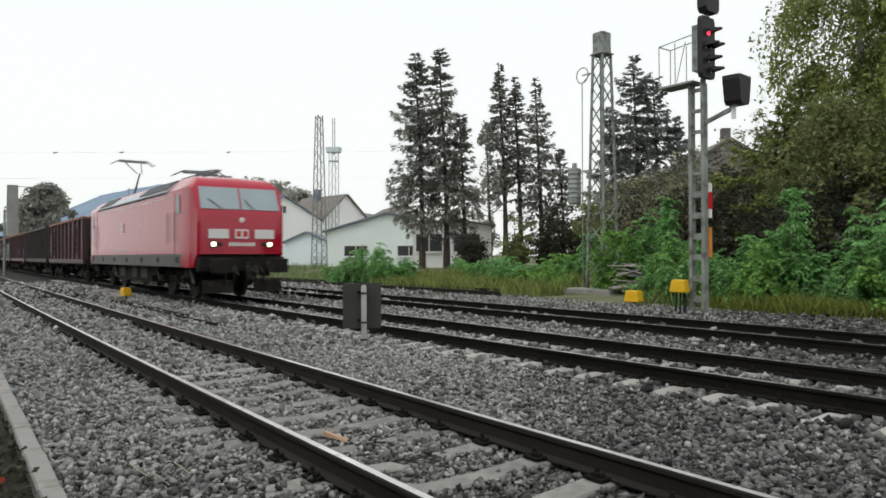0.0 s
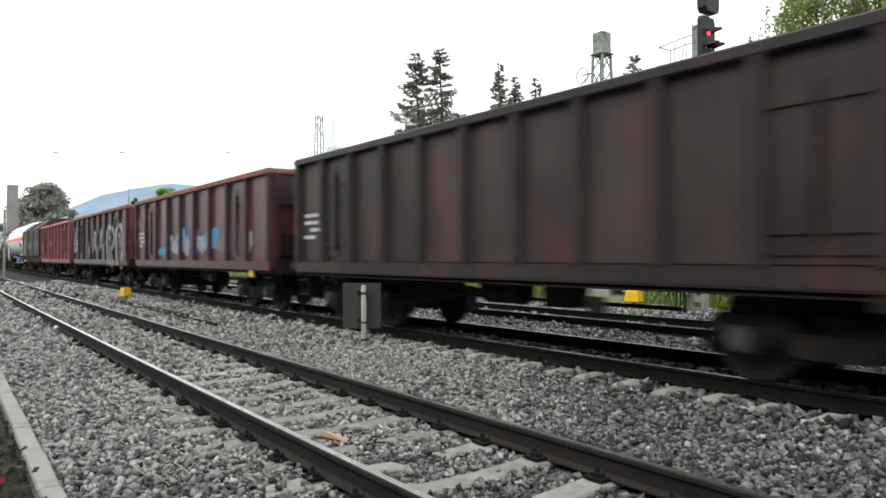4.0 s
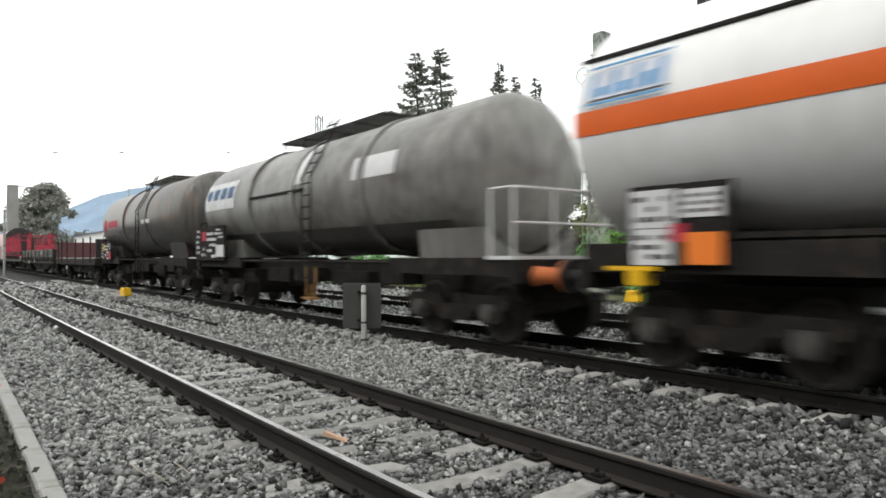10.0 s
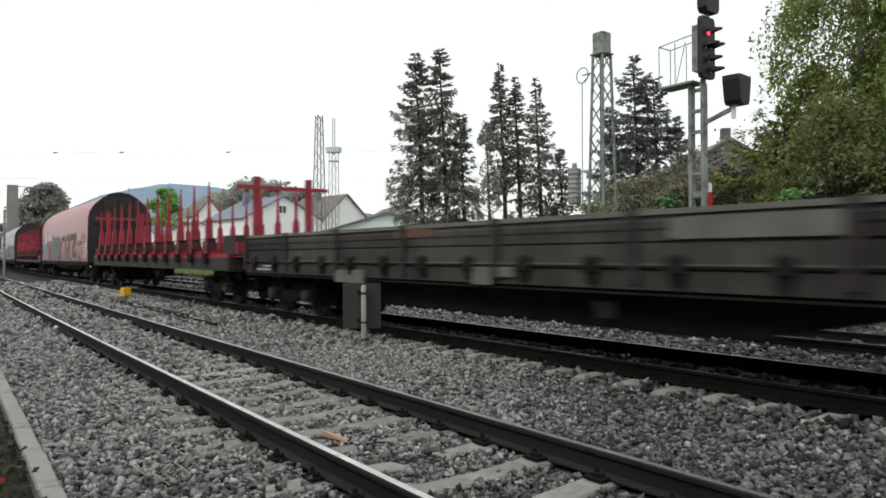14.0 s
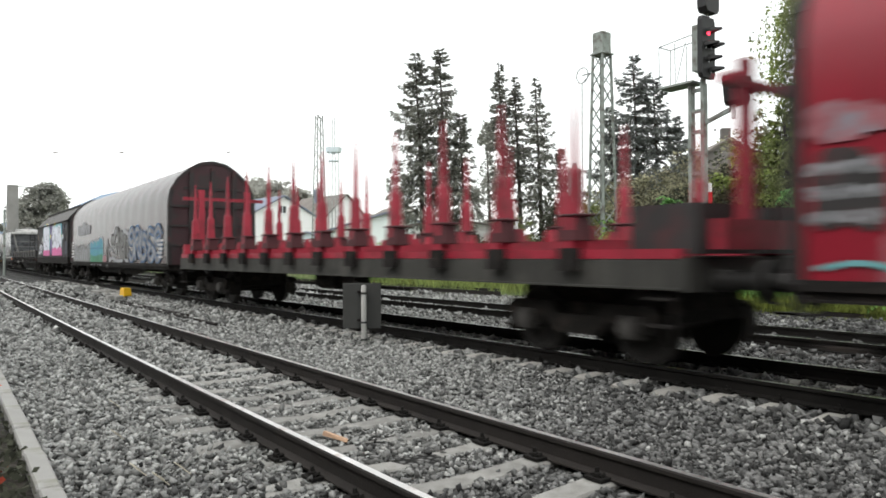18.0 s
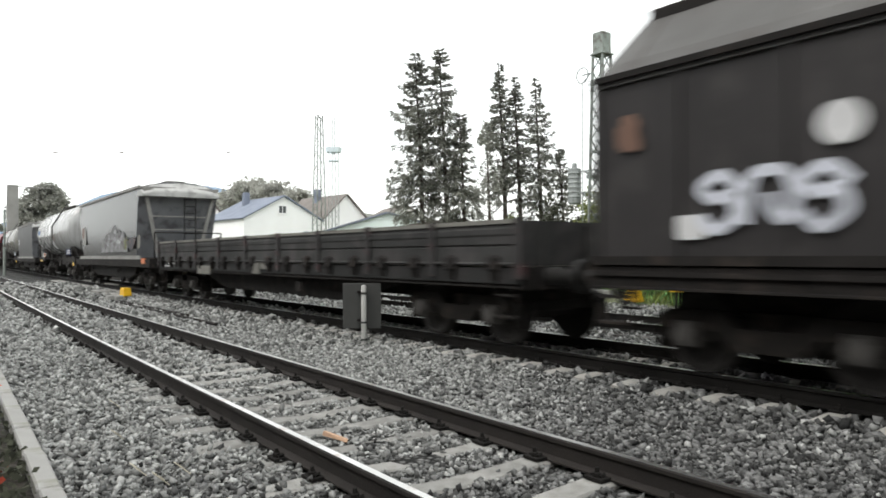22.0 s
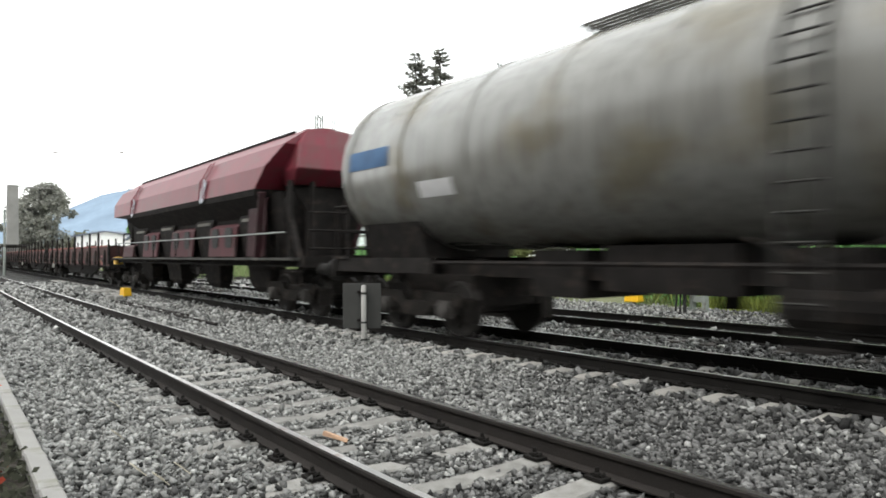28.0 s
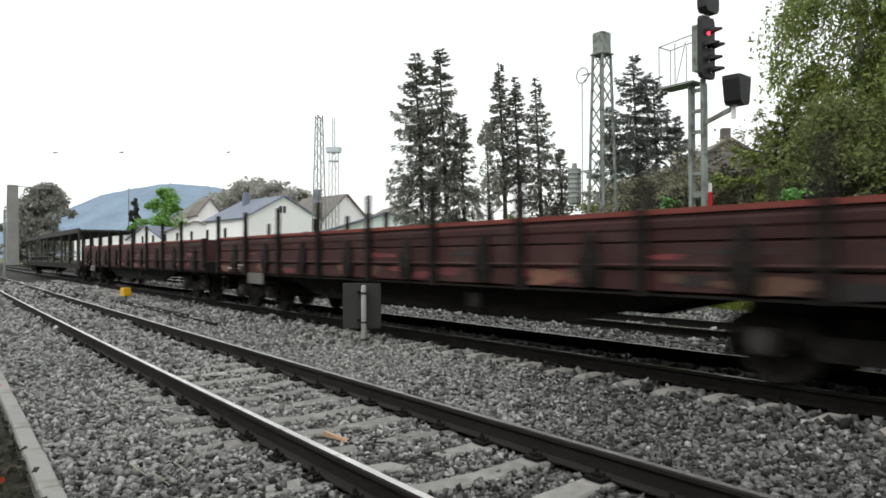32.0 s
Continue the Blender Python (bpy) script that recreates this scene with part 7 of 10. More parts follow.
def yellow_box(x, y, z, w, h, legs, label, name="track_magnet_box"):
    T = thing(name, label, "cable box", pose(x, y, z, 0, 0, 8), group="yellow boxes beside the line")
    bm = bmesh.new()
    loft(bm, [[(a * k, b * k, zz) for a, b in ((-w / 2, -w * 0.36), (w / 2, -w * 0.36), (w / 2, w * 0.36), (-w / 2, w * 0.36))] for zz, k in ((legs, 1.0), (legs + h * 0.12, 1.02), (legs + h * 0.85, 0.86), (legs + h, 0.80))])
    part("cover", bm, "yellow", T, bevel=0.012)
    bm = bmesh.new()
    if legs > 0.25:
        for dx in (-0.14, 0.0, 0.12, 0.17):
            bar(bm, (dx, 0.0, 0), (dx * 0.8 + 0.02, 0, legs + 0.02), 0.028, seg=6)
        box(bm, (0, 0, 0.02), (0.8, 0.5, 0.06))
    else:
        bar(bm, (0, 0, -0.02), (0, 0, legs + 0.02), 0.06, seg=8)
        box(bm, (0, 0, 0.01), (0.3, 0.3, 0.04))
    part("leg", bm, "black" if legs > 0.25 else "curb", T)


def trackside():
    # white post with a grey board, seen from behind
    P = thing("sign_post", "short white post carrying a grey sign board seen from behind", "sign", pose(-10.72, 6.26, -0.27))
    bm = bmesh.new()
    lathe_z(bm, [(-0.05, 0.045), (0.4, 0.048), (1.06, 0.05), (1.09, 0.03)], 0, 0, 12)
    part("post", bm, "post_white", P, smooth=True)
    rot = pose(-0.12, 0.03, 0.72, 0, 0, 52)
    bm = bmesh.new()
    box(bm, (0, 0, 0), (0.68, 0.02, 0.80))
    B = part("board", bm, "sign_back", P, at=rot, bevel=0.006)
    for dz in (-0.25, 0.25):
        bm = bmesh.new()
        box(bm, (0, -0.03, dz), (0.16, 0.05, 0.04))
        part("bracket", bm, "frame_dark", B)
    for dz in (0.12, 0.42, 0.93):
        bm = bmesh.new()
        lathe_z(bm, [(dz, 0.05), (dz, 0.058), (dz + 0.035, 0.058), (dz + 0.035, 0.05)], 0, 0, 12)
        part("clamp", bm, "sign_back", P)
    # point machine cover with its rods
    yellow_box(-27.1, 5.96, -0.22, 0.40, 0.30, 0.14, "yellow box on a pale concrete foot between two tracks", "point_marker")
    C = thing("concrete_blocks", "pale concrete blocks lying around the yellow box", "concrete block", pose(-26.9, 5.7, -0.20))
    for dx, dy, s in ((-0.5, 0.1, 0.3), (0.42, -0.1, 0.36), (0.1, -0.3, 0.3)):
        bm = bmesh.new()
        box(bm, (dx, dy, 0.08), (s, 0.25, 0.2))
        part("block", bm, "curb", C, bevel=0.03)
    D = thing("point_drive", "flat grey point machine lying between the tracks", "point machine", pose(-31.0, 5.9, -0.19))
    bm = bmesh.new()
    box(bm, (0, 0, 0.09), (1.5, 0.5, 0.18))
    part("cover", bm, "sleeper_old", D, bevel=0.03)
    bm = bmesh.new()
    box(bm, (1.6, 0.1, 0.06), (1.0, 0.4, 0.12))
    part("lid", bm, "concrete", D, bevel=0.03)
    R = thing("point_rods", "dark steel point rods lying along the ballast", "rod", pose(-20, 5.2, -0.165))
    for dy, a, b in ((0.0, -5.6, 4.6), (0.22, -5.6, 1.8)):
        bm = bmesh.new()
        bar(bm, (a, dy, 0.0), (b, dy + 0.06, 0.0), 0.035, seg=6)
        part("rod", bm, "frame_dark", R)
    yellow_box(-14.53, 18.53, -0.32, 0.50, 0.36, 0.14, "yellow cable box on a short foot in the gravel")
    yellow_box(-12.1, 17.5, -0.36, 0.46, 0.36, 0.62, "yellow cable box on thin dark legs beside the signal")
    # weathered wood chip between the rails
    T = thing("wood_chip", "split piece of pale orange wood lying in the ballast", "wood piece", pose(-5.2, 2.75, -0.17, 0, 12, 35))
    bm = bmesh.new()
    loft(bm, [[(-0.10, -0.02, 0), (-0.10, 0.03, 0), (-0.10, 0.025, 0.03), (-0.10, -0.015, 0.035)], [(0.12, -0.01, 0), (0.12, 0.02, 0), (0.12, 0.015, 0.025), (0.12, 0.0, 0.02)]])
    part("splinter", bm, "wood", T)
    # a heap of grey branches beside the mast
    H = thing("brushwood_heap", "heap of dead grey branches on the bank beside the mast", "brushwood", pose(-17.1, 21.9, ground_z(-17.1, 21.9)))
    rw = random.Random(12)
    for i in range(26):
        a, l = rw.uniform(-0.5, 0.5), rw.uniform(0.6, 1.5)
        c = Vector((rw.uniform(-0.5, 0.5), rw.uniform(-0.3, 0.3), 0.08 + rw.random() ** 1.3 * 1.15))
        d = Vector((math.cos(a), math.sin(a) * 0.8, rw.uniform(-0.25, 0.25))) * l / 2
        bm = bmesh.new()
        bar(bm, c - d, c + d, rw.uniform(0.025, 0.05), 0.015, seg=5)
        part("branch", bm, "sleeper_old" if i % 3 else "birch_bark", H)
    # catenary mast, with its concrete foot, grey transformer and fittings
    Mst = lattice_mast("catenary_mast", "tall green-grey lattice mast with a square cap on a concrete foot", -19.25, 22.57, -0.25, 10.5, 0.92, 0.5, 14, "mast_green", cap=0.85, legs=0.085)
    bm = bmesh.new()
    box(bm, (0, 0, 10.33), (0.54, 0.54, 0.84))
    box(bm, (0, 0, 9.86), (0.7, 0.7, 0.08))
    part("cap", bm, "mast_green", Mst, bevel=0.02)
    bm = bmesh.new()
    box(bm, (0, -0.1, 0.02), (2.5, 2.0, 0.4))
    part("foundation", bm, "curb", Mst, bevel=0.03)
    bm = bmesh.new()
    for k in range(6):
        lathe_z(bm, [(4.0 + k * 0.2, 0.27), (4.05 + k * 0.2, 0.31), (4.15 + k * 0.2, 0.27)], -1.35, -0.2, 12)
    lathe_z(bm, [(3.75, 0.22), (3.8, 0.28), (5.25, 0.28), (5.3, 0.12), (5.5, 0.10)], -1.35, -0.2, 12)
    bar(bm, (-1.35, -0.2, 4.2), (-0.5, -0.3, 4.2), 0.06, 0.06)
    bar(bm, (-1.35, -0.2, 5.1), (-0.45, -0.3, 5.1), 0.06, 0.06)
    part("weight_stack", bm, "galv", Mst)
    bm = bmesh.new()
    bar(bm, (-0.9, -0.2, 0.2), (-0.9, -0.2, 8.8), 0.02, seg=6)
    bar(bm, (-0.9, -0.2, 8.8), (-0.35, -0.2, 9.2), 0.02, seg=6)
    for k in range(16):
        a0, a1 = 2 * math.pi * k / 16, 2 * math.pi * (k + 1) / 16
        bar(bm, (-0.75 + 0.32 * math.cos(a0), -0.35, 9.1 + 0.32 * math.sin(a0)), (-0.75 + 0.32 * math.cos(a1), -0.35, 9.1 + 0.32 * math.sin(a1)), 0.025, seg=5)
    bar(bm, (-0.75, -0.35, 9.1), (-0.3, -0.35, 9.1), 0.03, seg=6)
    part("tension_wheel", bm, "galv", Mst)
    lattice_mast("catenary_mast", "slim lattice mast between the houses, washed out by the sky", -56.2, 28.3, 0.2, 13.75, 1.05, 0.45, 22, "mast_green", legs=0.07)
    T3 = lattice_mast("radio_mast", "pale lattice mast with a round platform and antennas", -80.5, 42.6, 0.2, 14.5, 1.0, 0.9, 20, "galv", legs=0.06)
    bm = bmesh.new()
    lathe_z(bm, [(14.3, 0.4), (14.4, 0.95), (15.0, 1.1), (15.1, 0.4)], 0, 0, 16)
    lathe_z(bm, [(13.2, 0.3), (13.25, 0.7), (13.4, 0.7), (13.45, 0.3)], 0, 0, 16)
    part("platform", bm, "plaster_blue", T3)
    bm = bmesh.new()
    for dx in (-0.25, 0.3):
        bar(bm, (dx, 0, 14.2), (dx, 0, 18.8), 0.06, seg=6)
    part("antenna", bm, "galv", T3)
    # masts far along the line, and the span wires with their insulators
    PL = thing("concrete_pillar", "tall pale concrete pillar far along the line", "pillar", pose(-128.5, 11.7, 0.1))
    bm = bmesh.new()
    loft(bm, [[(a * k, b * k, zz) for a, b in ((-0.75, -0.75), (0.75, -0.75), (0.75, 0.75), (-0.75, 0.75))] for zz, k in ((0, 1.1), (12.4, 0.95), (12.5, 1.0))])
    part("shaft", bm, "pillar", PL)
    bm = bmesh.new()
    bar(bm, (0.3, 0.6, 12.3), (0.5, 5.5, 12.2), 0.08, seg=6)
    part("arm", bm, "pillar", PL)
    for x, y, h in ((-69.5, 7.2 - 2.4, 5.6), (-122.9, 27.5, 12.8)):
        L_ = thing("thin_mast", "thin grey-green mast beside the line", "mast", pose(x, y if h > 6 else 5.75, ground_z(x, 5.8)))
        bm = bmesh.new()
        loft(bm, [[(r * math.cos(a), r * math.sin(a), zz) for a in [2 * math.pi * i / 8 for i in range(8)]] for zz, r in ((0, 0.11), (h, 0.08))])
        part("pole", bm, "mast_green", L_)
    V = thing("catenary_span", "thin overhead wires with small dark insulators above the tracks", "overhead wire", pose(0, 0, 0))
    bm = bmesh.new()
    bar(bm, (-55.3, 1.4, 8.05), (-37.0, 25.3, 8.0), 0.0025, seg=5)
    bar(bm, (-55.3, 1.4, 6.4), (-37.0, 25.3, 6.3), 0.0025, seg=5)
    bar(bm, (-170, 7.9 + main_bend(-170), 6.0), (-50, 8.1, 5.9), 0.0025, seg=5)
    bar(bm, (-170, 12.1 + main_bend(-170), 6.0), (-47, 12.2, 5.9), 0.0025, seg=5)
    part("wire", bm, "wire", V)
    for p, s in (((-51.0, 7.0, 8.04), 0.13), ((-48.4, 10.4, 8.03), 0.14), ((-44.3, 15.9, 8.02), 0.1)):
        bm = bmesh.new()
        d = Vector((0.6, 0.8, 0.12)).normalized() * s
        bar(bm, Vector(p) - d, Vector(p) + d, 0.045, 0.035, seg=8)
        part("insulator", bm, "insulator", V)
    for x, y in ((-55.3, 1.4), (-37.0, 25.3)):
        Q = thing("span_mast", "slim steel mast holding the span wires", "mast", pose(x, y, ground_z(x, y)))
        bm = bmesh.new()
        bar(bm, (0, 0, 0), (0, 0, 8.6), 0.02, 0.02)
        part("pole", bm, "galv", Q)


signal()
trackside()


# ---------------- houses across the line ----------------
def house(name, label, at, w, l, eave, ridge, wall, roof, windows=(), chimney=None, over=0.35):
    """A house with its gable towards -y of its own space: w wide, l deep."""
    T = thing(name, label, "house", at, group="houses across the line")
    t = 0.25
    bm = bmesh.new()
    prof = [(-w / 2, -0.6), (-w / 2, eave), (0, ridge), (w / 2, eave), (w / 2, -0.6)]
    inner = [(-w / 2 + t, -0.6), (-w / 2 + t, eave - 0.1), (0, ridge - 0.3), (w / 2 - t, eave - 0.1), (w / 2 - t, -0.6)]
    loft(bm, [[(x, 0, z) for x, z in prof], [(x, l, z) for x, z in prof]])
    wl_ = part("wall", bm, wall, T)
    k = math.hypot(w / 2, ridge - eave)
    for s in (-1, 1):
        bm = bmesh.new()
        d = Vector((s * w / 2, 0, eave - ridge)) / k
        up = Vector((s * (ridge - eave), 0, w / 2)) / k
        a, b = Vector((0, 0, ridge)) + up * 0.02, Vector((0, 0, ridge)) + d * (k + over) + up * 0.02
        loft(bm, [[tuple(a + Vector((0, y, 0))), tuple(b + Vector((0, y, 0))), tuple(b + up * 0.16 + Vector((0, y, 0))), tuple(a + up * 0.16 + Vector((0, y, 0)))] for y in (-over, l + over)])
        part("roof", bm, roof, T)
    for x, z, ww, hh in windows:
        bm = bmesh.new()
        box(bm, (x, -0.02, z), (ww, 0.08, hh))
        win = part("window", bm, "house_win", T)
        bm = bmesh.new()
        for dx in (-ww / 2, 0, ww / 2):
            box(bm, (x + dx, -0.07, z), (0.07, 0.04, hh))
        for dz in (-hh / 2, hh / 2):
            box(bm, (x, -0.07, z + dz), (ww + 0.07, 0.05, 0.07))
        part("frame", bm, "sign_white", win)
        bm = bmesh.new()
        box(bm, (x, -0.1, z - hh / 2 - 0.08), (ww + 0.2, 0.16, 0.06))
        part("sill", bm, "plaster", win)
    if chimney:
        bm = bmesh.new()
        box(bm, chimney, (0.7, 0.7, 2.2))
        ch = part("chimney", bm, "roof_slate" if wall == "plaster" else "brick", T)
    return T


# white gable house with a slate roof running away to the left
house("white_house", "white rendered house with a blue-grey slate roof and a steel chimney", pose(-81.5, 36.2, 0.2, 0, 0, 95), 10.6, 11, 5.7, 8.5, "plaster", "roof_slate",
      windows=((-2.0, 2.6, 1.9, 1.5), (-0.2, 6.9, 1.0, 0.9), (2.6, 3.4, 1.9, 0.7)), chimney=(-1.6, 7.0, 8.3))
house("white_house", "tall narrow white house gable behind the slate roof", pose(-105.0, 34.8, 0.2, 0, 0, 85), 3.4, 7, 7.4, 9.7, "plaster", "roof_grey")
house("white_house", "white house with a grey tiled roof and two chimneys", pose(-84.0, 46.3, 0.2, 0, 0, 95), 7.6, 11, 5.8, 9.4, "plaster", "roof_grey",
      windows=((-1.2, 3.2, 1.2, 1.2),), chimney=(-0.8, 6, 9.4))
house("white_house", "white gable house standing close behind the lattice mast", pose(-78.0, 52.0, 0.2, 0, 0, 75), 9.0, 10, 5.2, 7.8, "plaster", "roof_grey", windows=((1.5, 3.0, 1.2, 1.0),))
house("mint_shed", "low pale mint-green shed with a shallow roof", pose(-56.0, 35.3, 0.2, 0, 0, 53), 11.5, 9, 3.4, 5.1, "plaster_mint", "roof_slate", windows=((-3, 1.6, 2.2, 1.0), (2, 1.6, 2.2, 1.0)))
house("blue_shed", "small pale blue shed in front of the white house", pose(-68.5, 33.0, 0.2, 0, 0, 53), 4.5, 5, 2.6, 3.6, "plaster_blue", "roof_slate")
house("low_white_building", "low white building with a flat dark roof far along the line", pose(-109.0, 21.3, 0.2, 0, 0, 60), 8.5, 8, 4.0, 4.7, "plaster", "roof_slate", windows=((-2, 2.2, 1.2, 1.2), (1.5, 2.2, 1.2, 1.2)))
house("low_white_building", "low white building with blue-grey roof far along the line", pose(-104.8, 25.6, 0.2, 0, 0, 40), 5.5, 8, 3.6, 5.4, "plaster", "roof_slate")
house("grey_roof_house", "white house with a grey roof behind the green tree", pose(-100.5, 31.3, 0.2, 0, 0, 56), 8.0, 9, 4.6, 6.0, "plaster", "roof_grey", windows=((-2, 2.6, 1.2, 1.4), (1.6, 2.6, 1.2, 1.4)))
house("brick_house", "brown-grey house with a tiled roof, half hidden by trees", pose(-33.4, 55.5, 0.2, 0, 0, 50), 7.6, 9, 8.6, 11.0, "brick_pale", "roof_grey", chimney=(0.0, 1.0, 11.0))
house("glazed_pavilion", "low flat building with dark windows behind the conifers", pose(-46.2, 35.4, 0.2, 0, 0, 53), 6.5, 5, 3.6, 4.0, "plaster", "roof_grey", windows=((-1.9, 2.2, 2.2, 1.5), (1.2, 2.2, 2.2, 1.5)))


# ---------------- trees and bushes ----------------
def leaf_mesh(name, places, size, rnd, droop=0.0, stretch=1.5, flat=0.0):
    """Many small bent leaves or sprays, one at each place."""
    n = len(places)
    a = rnd.uniform(0, 2 * np.pi, n)
    tilt = rnd.uniform(-0.9, 0.9, n) * (1 - flat) - droop
    d = np.stack([np.cos(a) * np.cos(tilt), np.sin(a) * np.cos(tilt), np.sin(tilt)], 1)
    u = rnd.normal(size=(n, 3))
    s = np.cross(d, u)
    s /= np.linalg.norm(s, axis=1)[:, None] + 1e-6
    up = np.cross(s, d)
    k = (size * rnd.uniform(0.6, 1.35, n))[:, None]
    p = np.asarray(places)
    v = np.stack([p - d * k * stretch / 2, p + s * k * 0.5 + up * k * 0.12, p + d * k * stretch / 2, p - s * k * 0.5 + up * k * 0.12], 1).reshape(-1, 3)
    f = np.arange(4 * n).reshape(n, 4)
    return from_arrays(name, v, f)


def trunk_mesh(h, r, limbs, rnd, lean=0.0, fork=0.45):
    bm = bmesh.new()
    pts = []
    for i in range(7):
        t = i / 6
        pts.append(Vector((lean * h * t * t + 0.05 * h * 0.2 * math.sin(3 * t + r * 9), 0.03 * h * math.sin(2.2 * t + 1), h * t)))
    loft(bm, [[tuple(p + Vector((math.cos(a), math.sin(a), 0)) * r * (1 - 0.88 * i / 6) * (1.25 if i == 0 else 1)) for a in [2 * math.pi * k / 9 for k in range(9)]] for i, p in enumerate(pts)])
    for _ in range(limbs):
        t = rnd.uniform(fork * 0.6, 0.92)
        p = pts[int(t * 6)].lerp(pts[min(int(t * 6) + 1, 6)], t * 6 % 1)
        a = rnd.uniform(0, 2 * math.pi)
        l = h * 0.28 * (1.2 - t)
        q = p + Vector((math.cos(a) * l, math.sin(a) * l, l * rnd.uniform(0.1, 0.7)))
        bar(bm, p, q, r * 0.30 * (1.1 - t) + 0.012, 0.008, seg=5)
    return shape("trunk", bm, smooth=True)


def conifer(x, y, h, w, seed, needles="needle", bare=0.12, label="tall dark spruce with drooping ragged branches", dense=1.0, wide=0.30, spray=(0.05, 0.30), top=2.3):
    """A spruce: whorls of uneven drooping branches, each hung with narrow sprays of needles, with gaps between them."""
    rnd, rr = np.random.RandomState(seed), random.Random(seed)
    T = thing("conifer", label, "tree", pose(x, y, ground_z(x, y)), group="trees across the line")
    part("trunk", trunk_mesh(h * 0.99, 0.12 + h * 0.007, 0, rr), "bark", T)
    bm = bmesh.new()
    at, along = [], []
    phase = [rr.uniform(0, 6.28) for _ in range(3)]
    t = bare
    while t < 0.985:
        full = w / 2 * min(1.0, top * (1.0 - t)) ** 0.85 * (0.72 + 0.28 * math.sin(7 * t + phase[0]) * math.sin(17 * t + phase[1]))
        thin = 0.55 if t < bare + 0.16 else 1.0
        for k in range(6):
            if rr.random() > 0.80 * thin:
                continue
            a = rr.uniform(0, 2 * math.pi)
            ln = (full * rr.uniform(0.3, 1.4) + 0.10) * (1 + 0.18 * math.sin(2 * a + phase[2]))
            rise = rr.uniform(-0.05, 0.25) + 0.55 * max(0.0, t - 0.6)
            sag = rr.uniform(0.35, 0.75) * (1.05 - t)
            b0 = Vector((0, 0, min(h * 0.985, h * t + rr.uniform(-0.4, 0.4) * min(1.0, 6 * (1 - t)))))
            prev = b0
            for i in range(1, 4):
                u = i / 3
                q = b0 + Vector((math.cos(a) * ln * u, math.sin(a) * ln * u, ln * (rise * u - sag * u * u + 0.22 * u ** 4)))
                bar(bm, prev, q, 0.030 - 0.007 * i, 0.02 - 0.005 * i, seg=3)
                prev = q
            m = max(5, int(dense * (15 * ln + 3)))
            u = rnd.beta(1.7, 0.9, m)
            side = rnd.choice([-1.0, 1.0], m) * rnd.uniform(0.0, wide, m) * ln * np.sin(np.pi * np.clip(0.15 + 0.8 * u, 0, 1)) * 0.55
            px = math.cos(a) * ln * u - math.sin(a) * side
            py = math.sin(a) * ln * u + math.cos(a) * side
            pz = b0.z + ln * (rise * u - sag * u * u + 0.22 * u ** 4) - np.abs(rnd.normal(0, 1, m)) * (0.06 + 0.22 * (1 - t)) * min(ln, 1.6) * u
            d = np.stack([math.cos(a) * 0.6 + rnd.normal(0, 0.35, m), math.sin(a) * 0.6 + rnd.normal(0, 0.35, m), -rnd.uniform(0.1, 1.3, m) * (1.15 - t) + 0.3 * max(0.0, t - 0.7)], 1)
            at.append(np.stack([px, py, pz], 1))
            along.append(d)
        t += rr.uniform(0.10, 0.34) / h
    p, d = np.concatenate(at), np.concatenate(along)
    d /= np.linalg.norm(d, axis=1)[:, None]
    n = len(p)
    s = np.cross(d, rnd.normal(size=(n, 3)))
    s /= np.linalg.norm(s, axis=1)[:, None] + 1e-6
    k = rnd.uniform(0.55, 1.3, n)[:, None]
    v = np.stack([p - s * k * spray[0] * 0.4, p + d * k * spray[1] * 0.45 - s * k * spray[0], p + d * k * spray[1], p + d * k * spray[1] * 0.4 + s * k * spray[0]], 1).reshape(-1, 3)
    tagged(part("branching", bm, "bark", T), kind="stuff")
    part("crown", from_arrays("crown", v, np.arange(4 * n).reshape(n, 4)), needles, T)


def broadleaf(x, y, h, w, seed, leaf="leaf", n=9000, size=0.2, low=0.25, label="broad-leaved tree with an uneven crown", bark="bark", clumps=26, stretch=1.3, droop=0.1, columns=False, tight=0.14):
    rnd, rr = np.random.RandomState(seed), random.Random(seed)
    T = thing("tree", label, "tree", pose(x, y, ground_z(x, y)), group="trees across the line")
    part("trunk", trunk_mesh(h * 0.9, 0.1 + h * 0.012, 16, rr), bark, T)
    pl = []
    for i in range(clumps):
        t = low + (1 - low) * rr.random() ** 0.85
        prof = math.sin(math.pi * min(1, max(0.08, (t - low) / (1 - low) * 0.86 + 0.12))) ** 0.6
        a, r = rr.uniform(0, 2 * math.pi), w / 2 * prof * math.sqrt(rr.random())
        c = np.array([math.cos(a) * r, math.sin(a) * r, h * t])
        k = rr.uniform(0.6, 1.3) * w * tight
        m = int(n / clumps * rr.uniform(0.6, 1.4))
        q = rnd.normal(size=(m, 3))
        q /= np.linalg.norm(q, axis=1)[:, None]
        q *= (rnd.uniform(0.35, 1.15, m) ** 0.6)[:, None] * k * np.array([1, 1, (0.75 if tight > 0.1 else 1.45) if not columns else 1.6])
        pl.append(c + q)
    part("crown", leaf_mesh("crown", np.concatenate(pl), size, rnd, droop=droop, stretch=stretch), leaf, T)


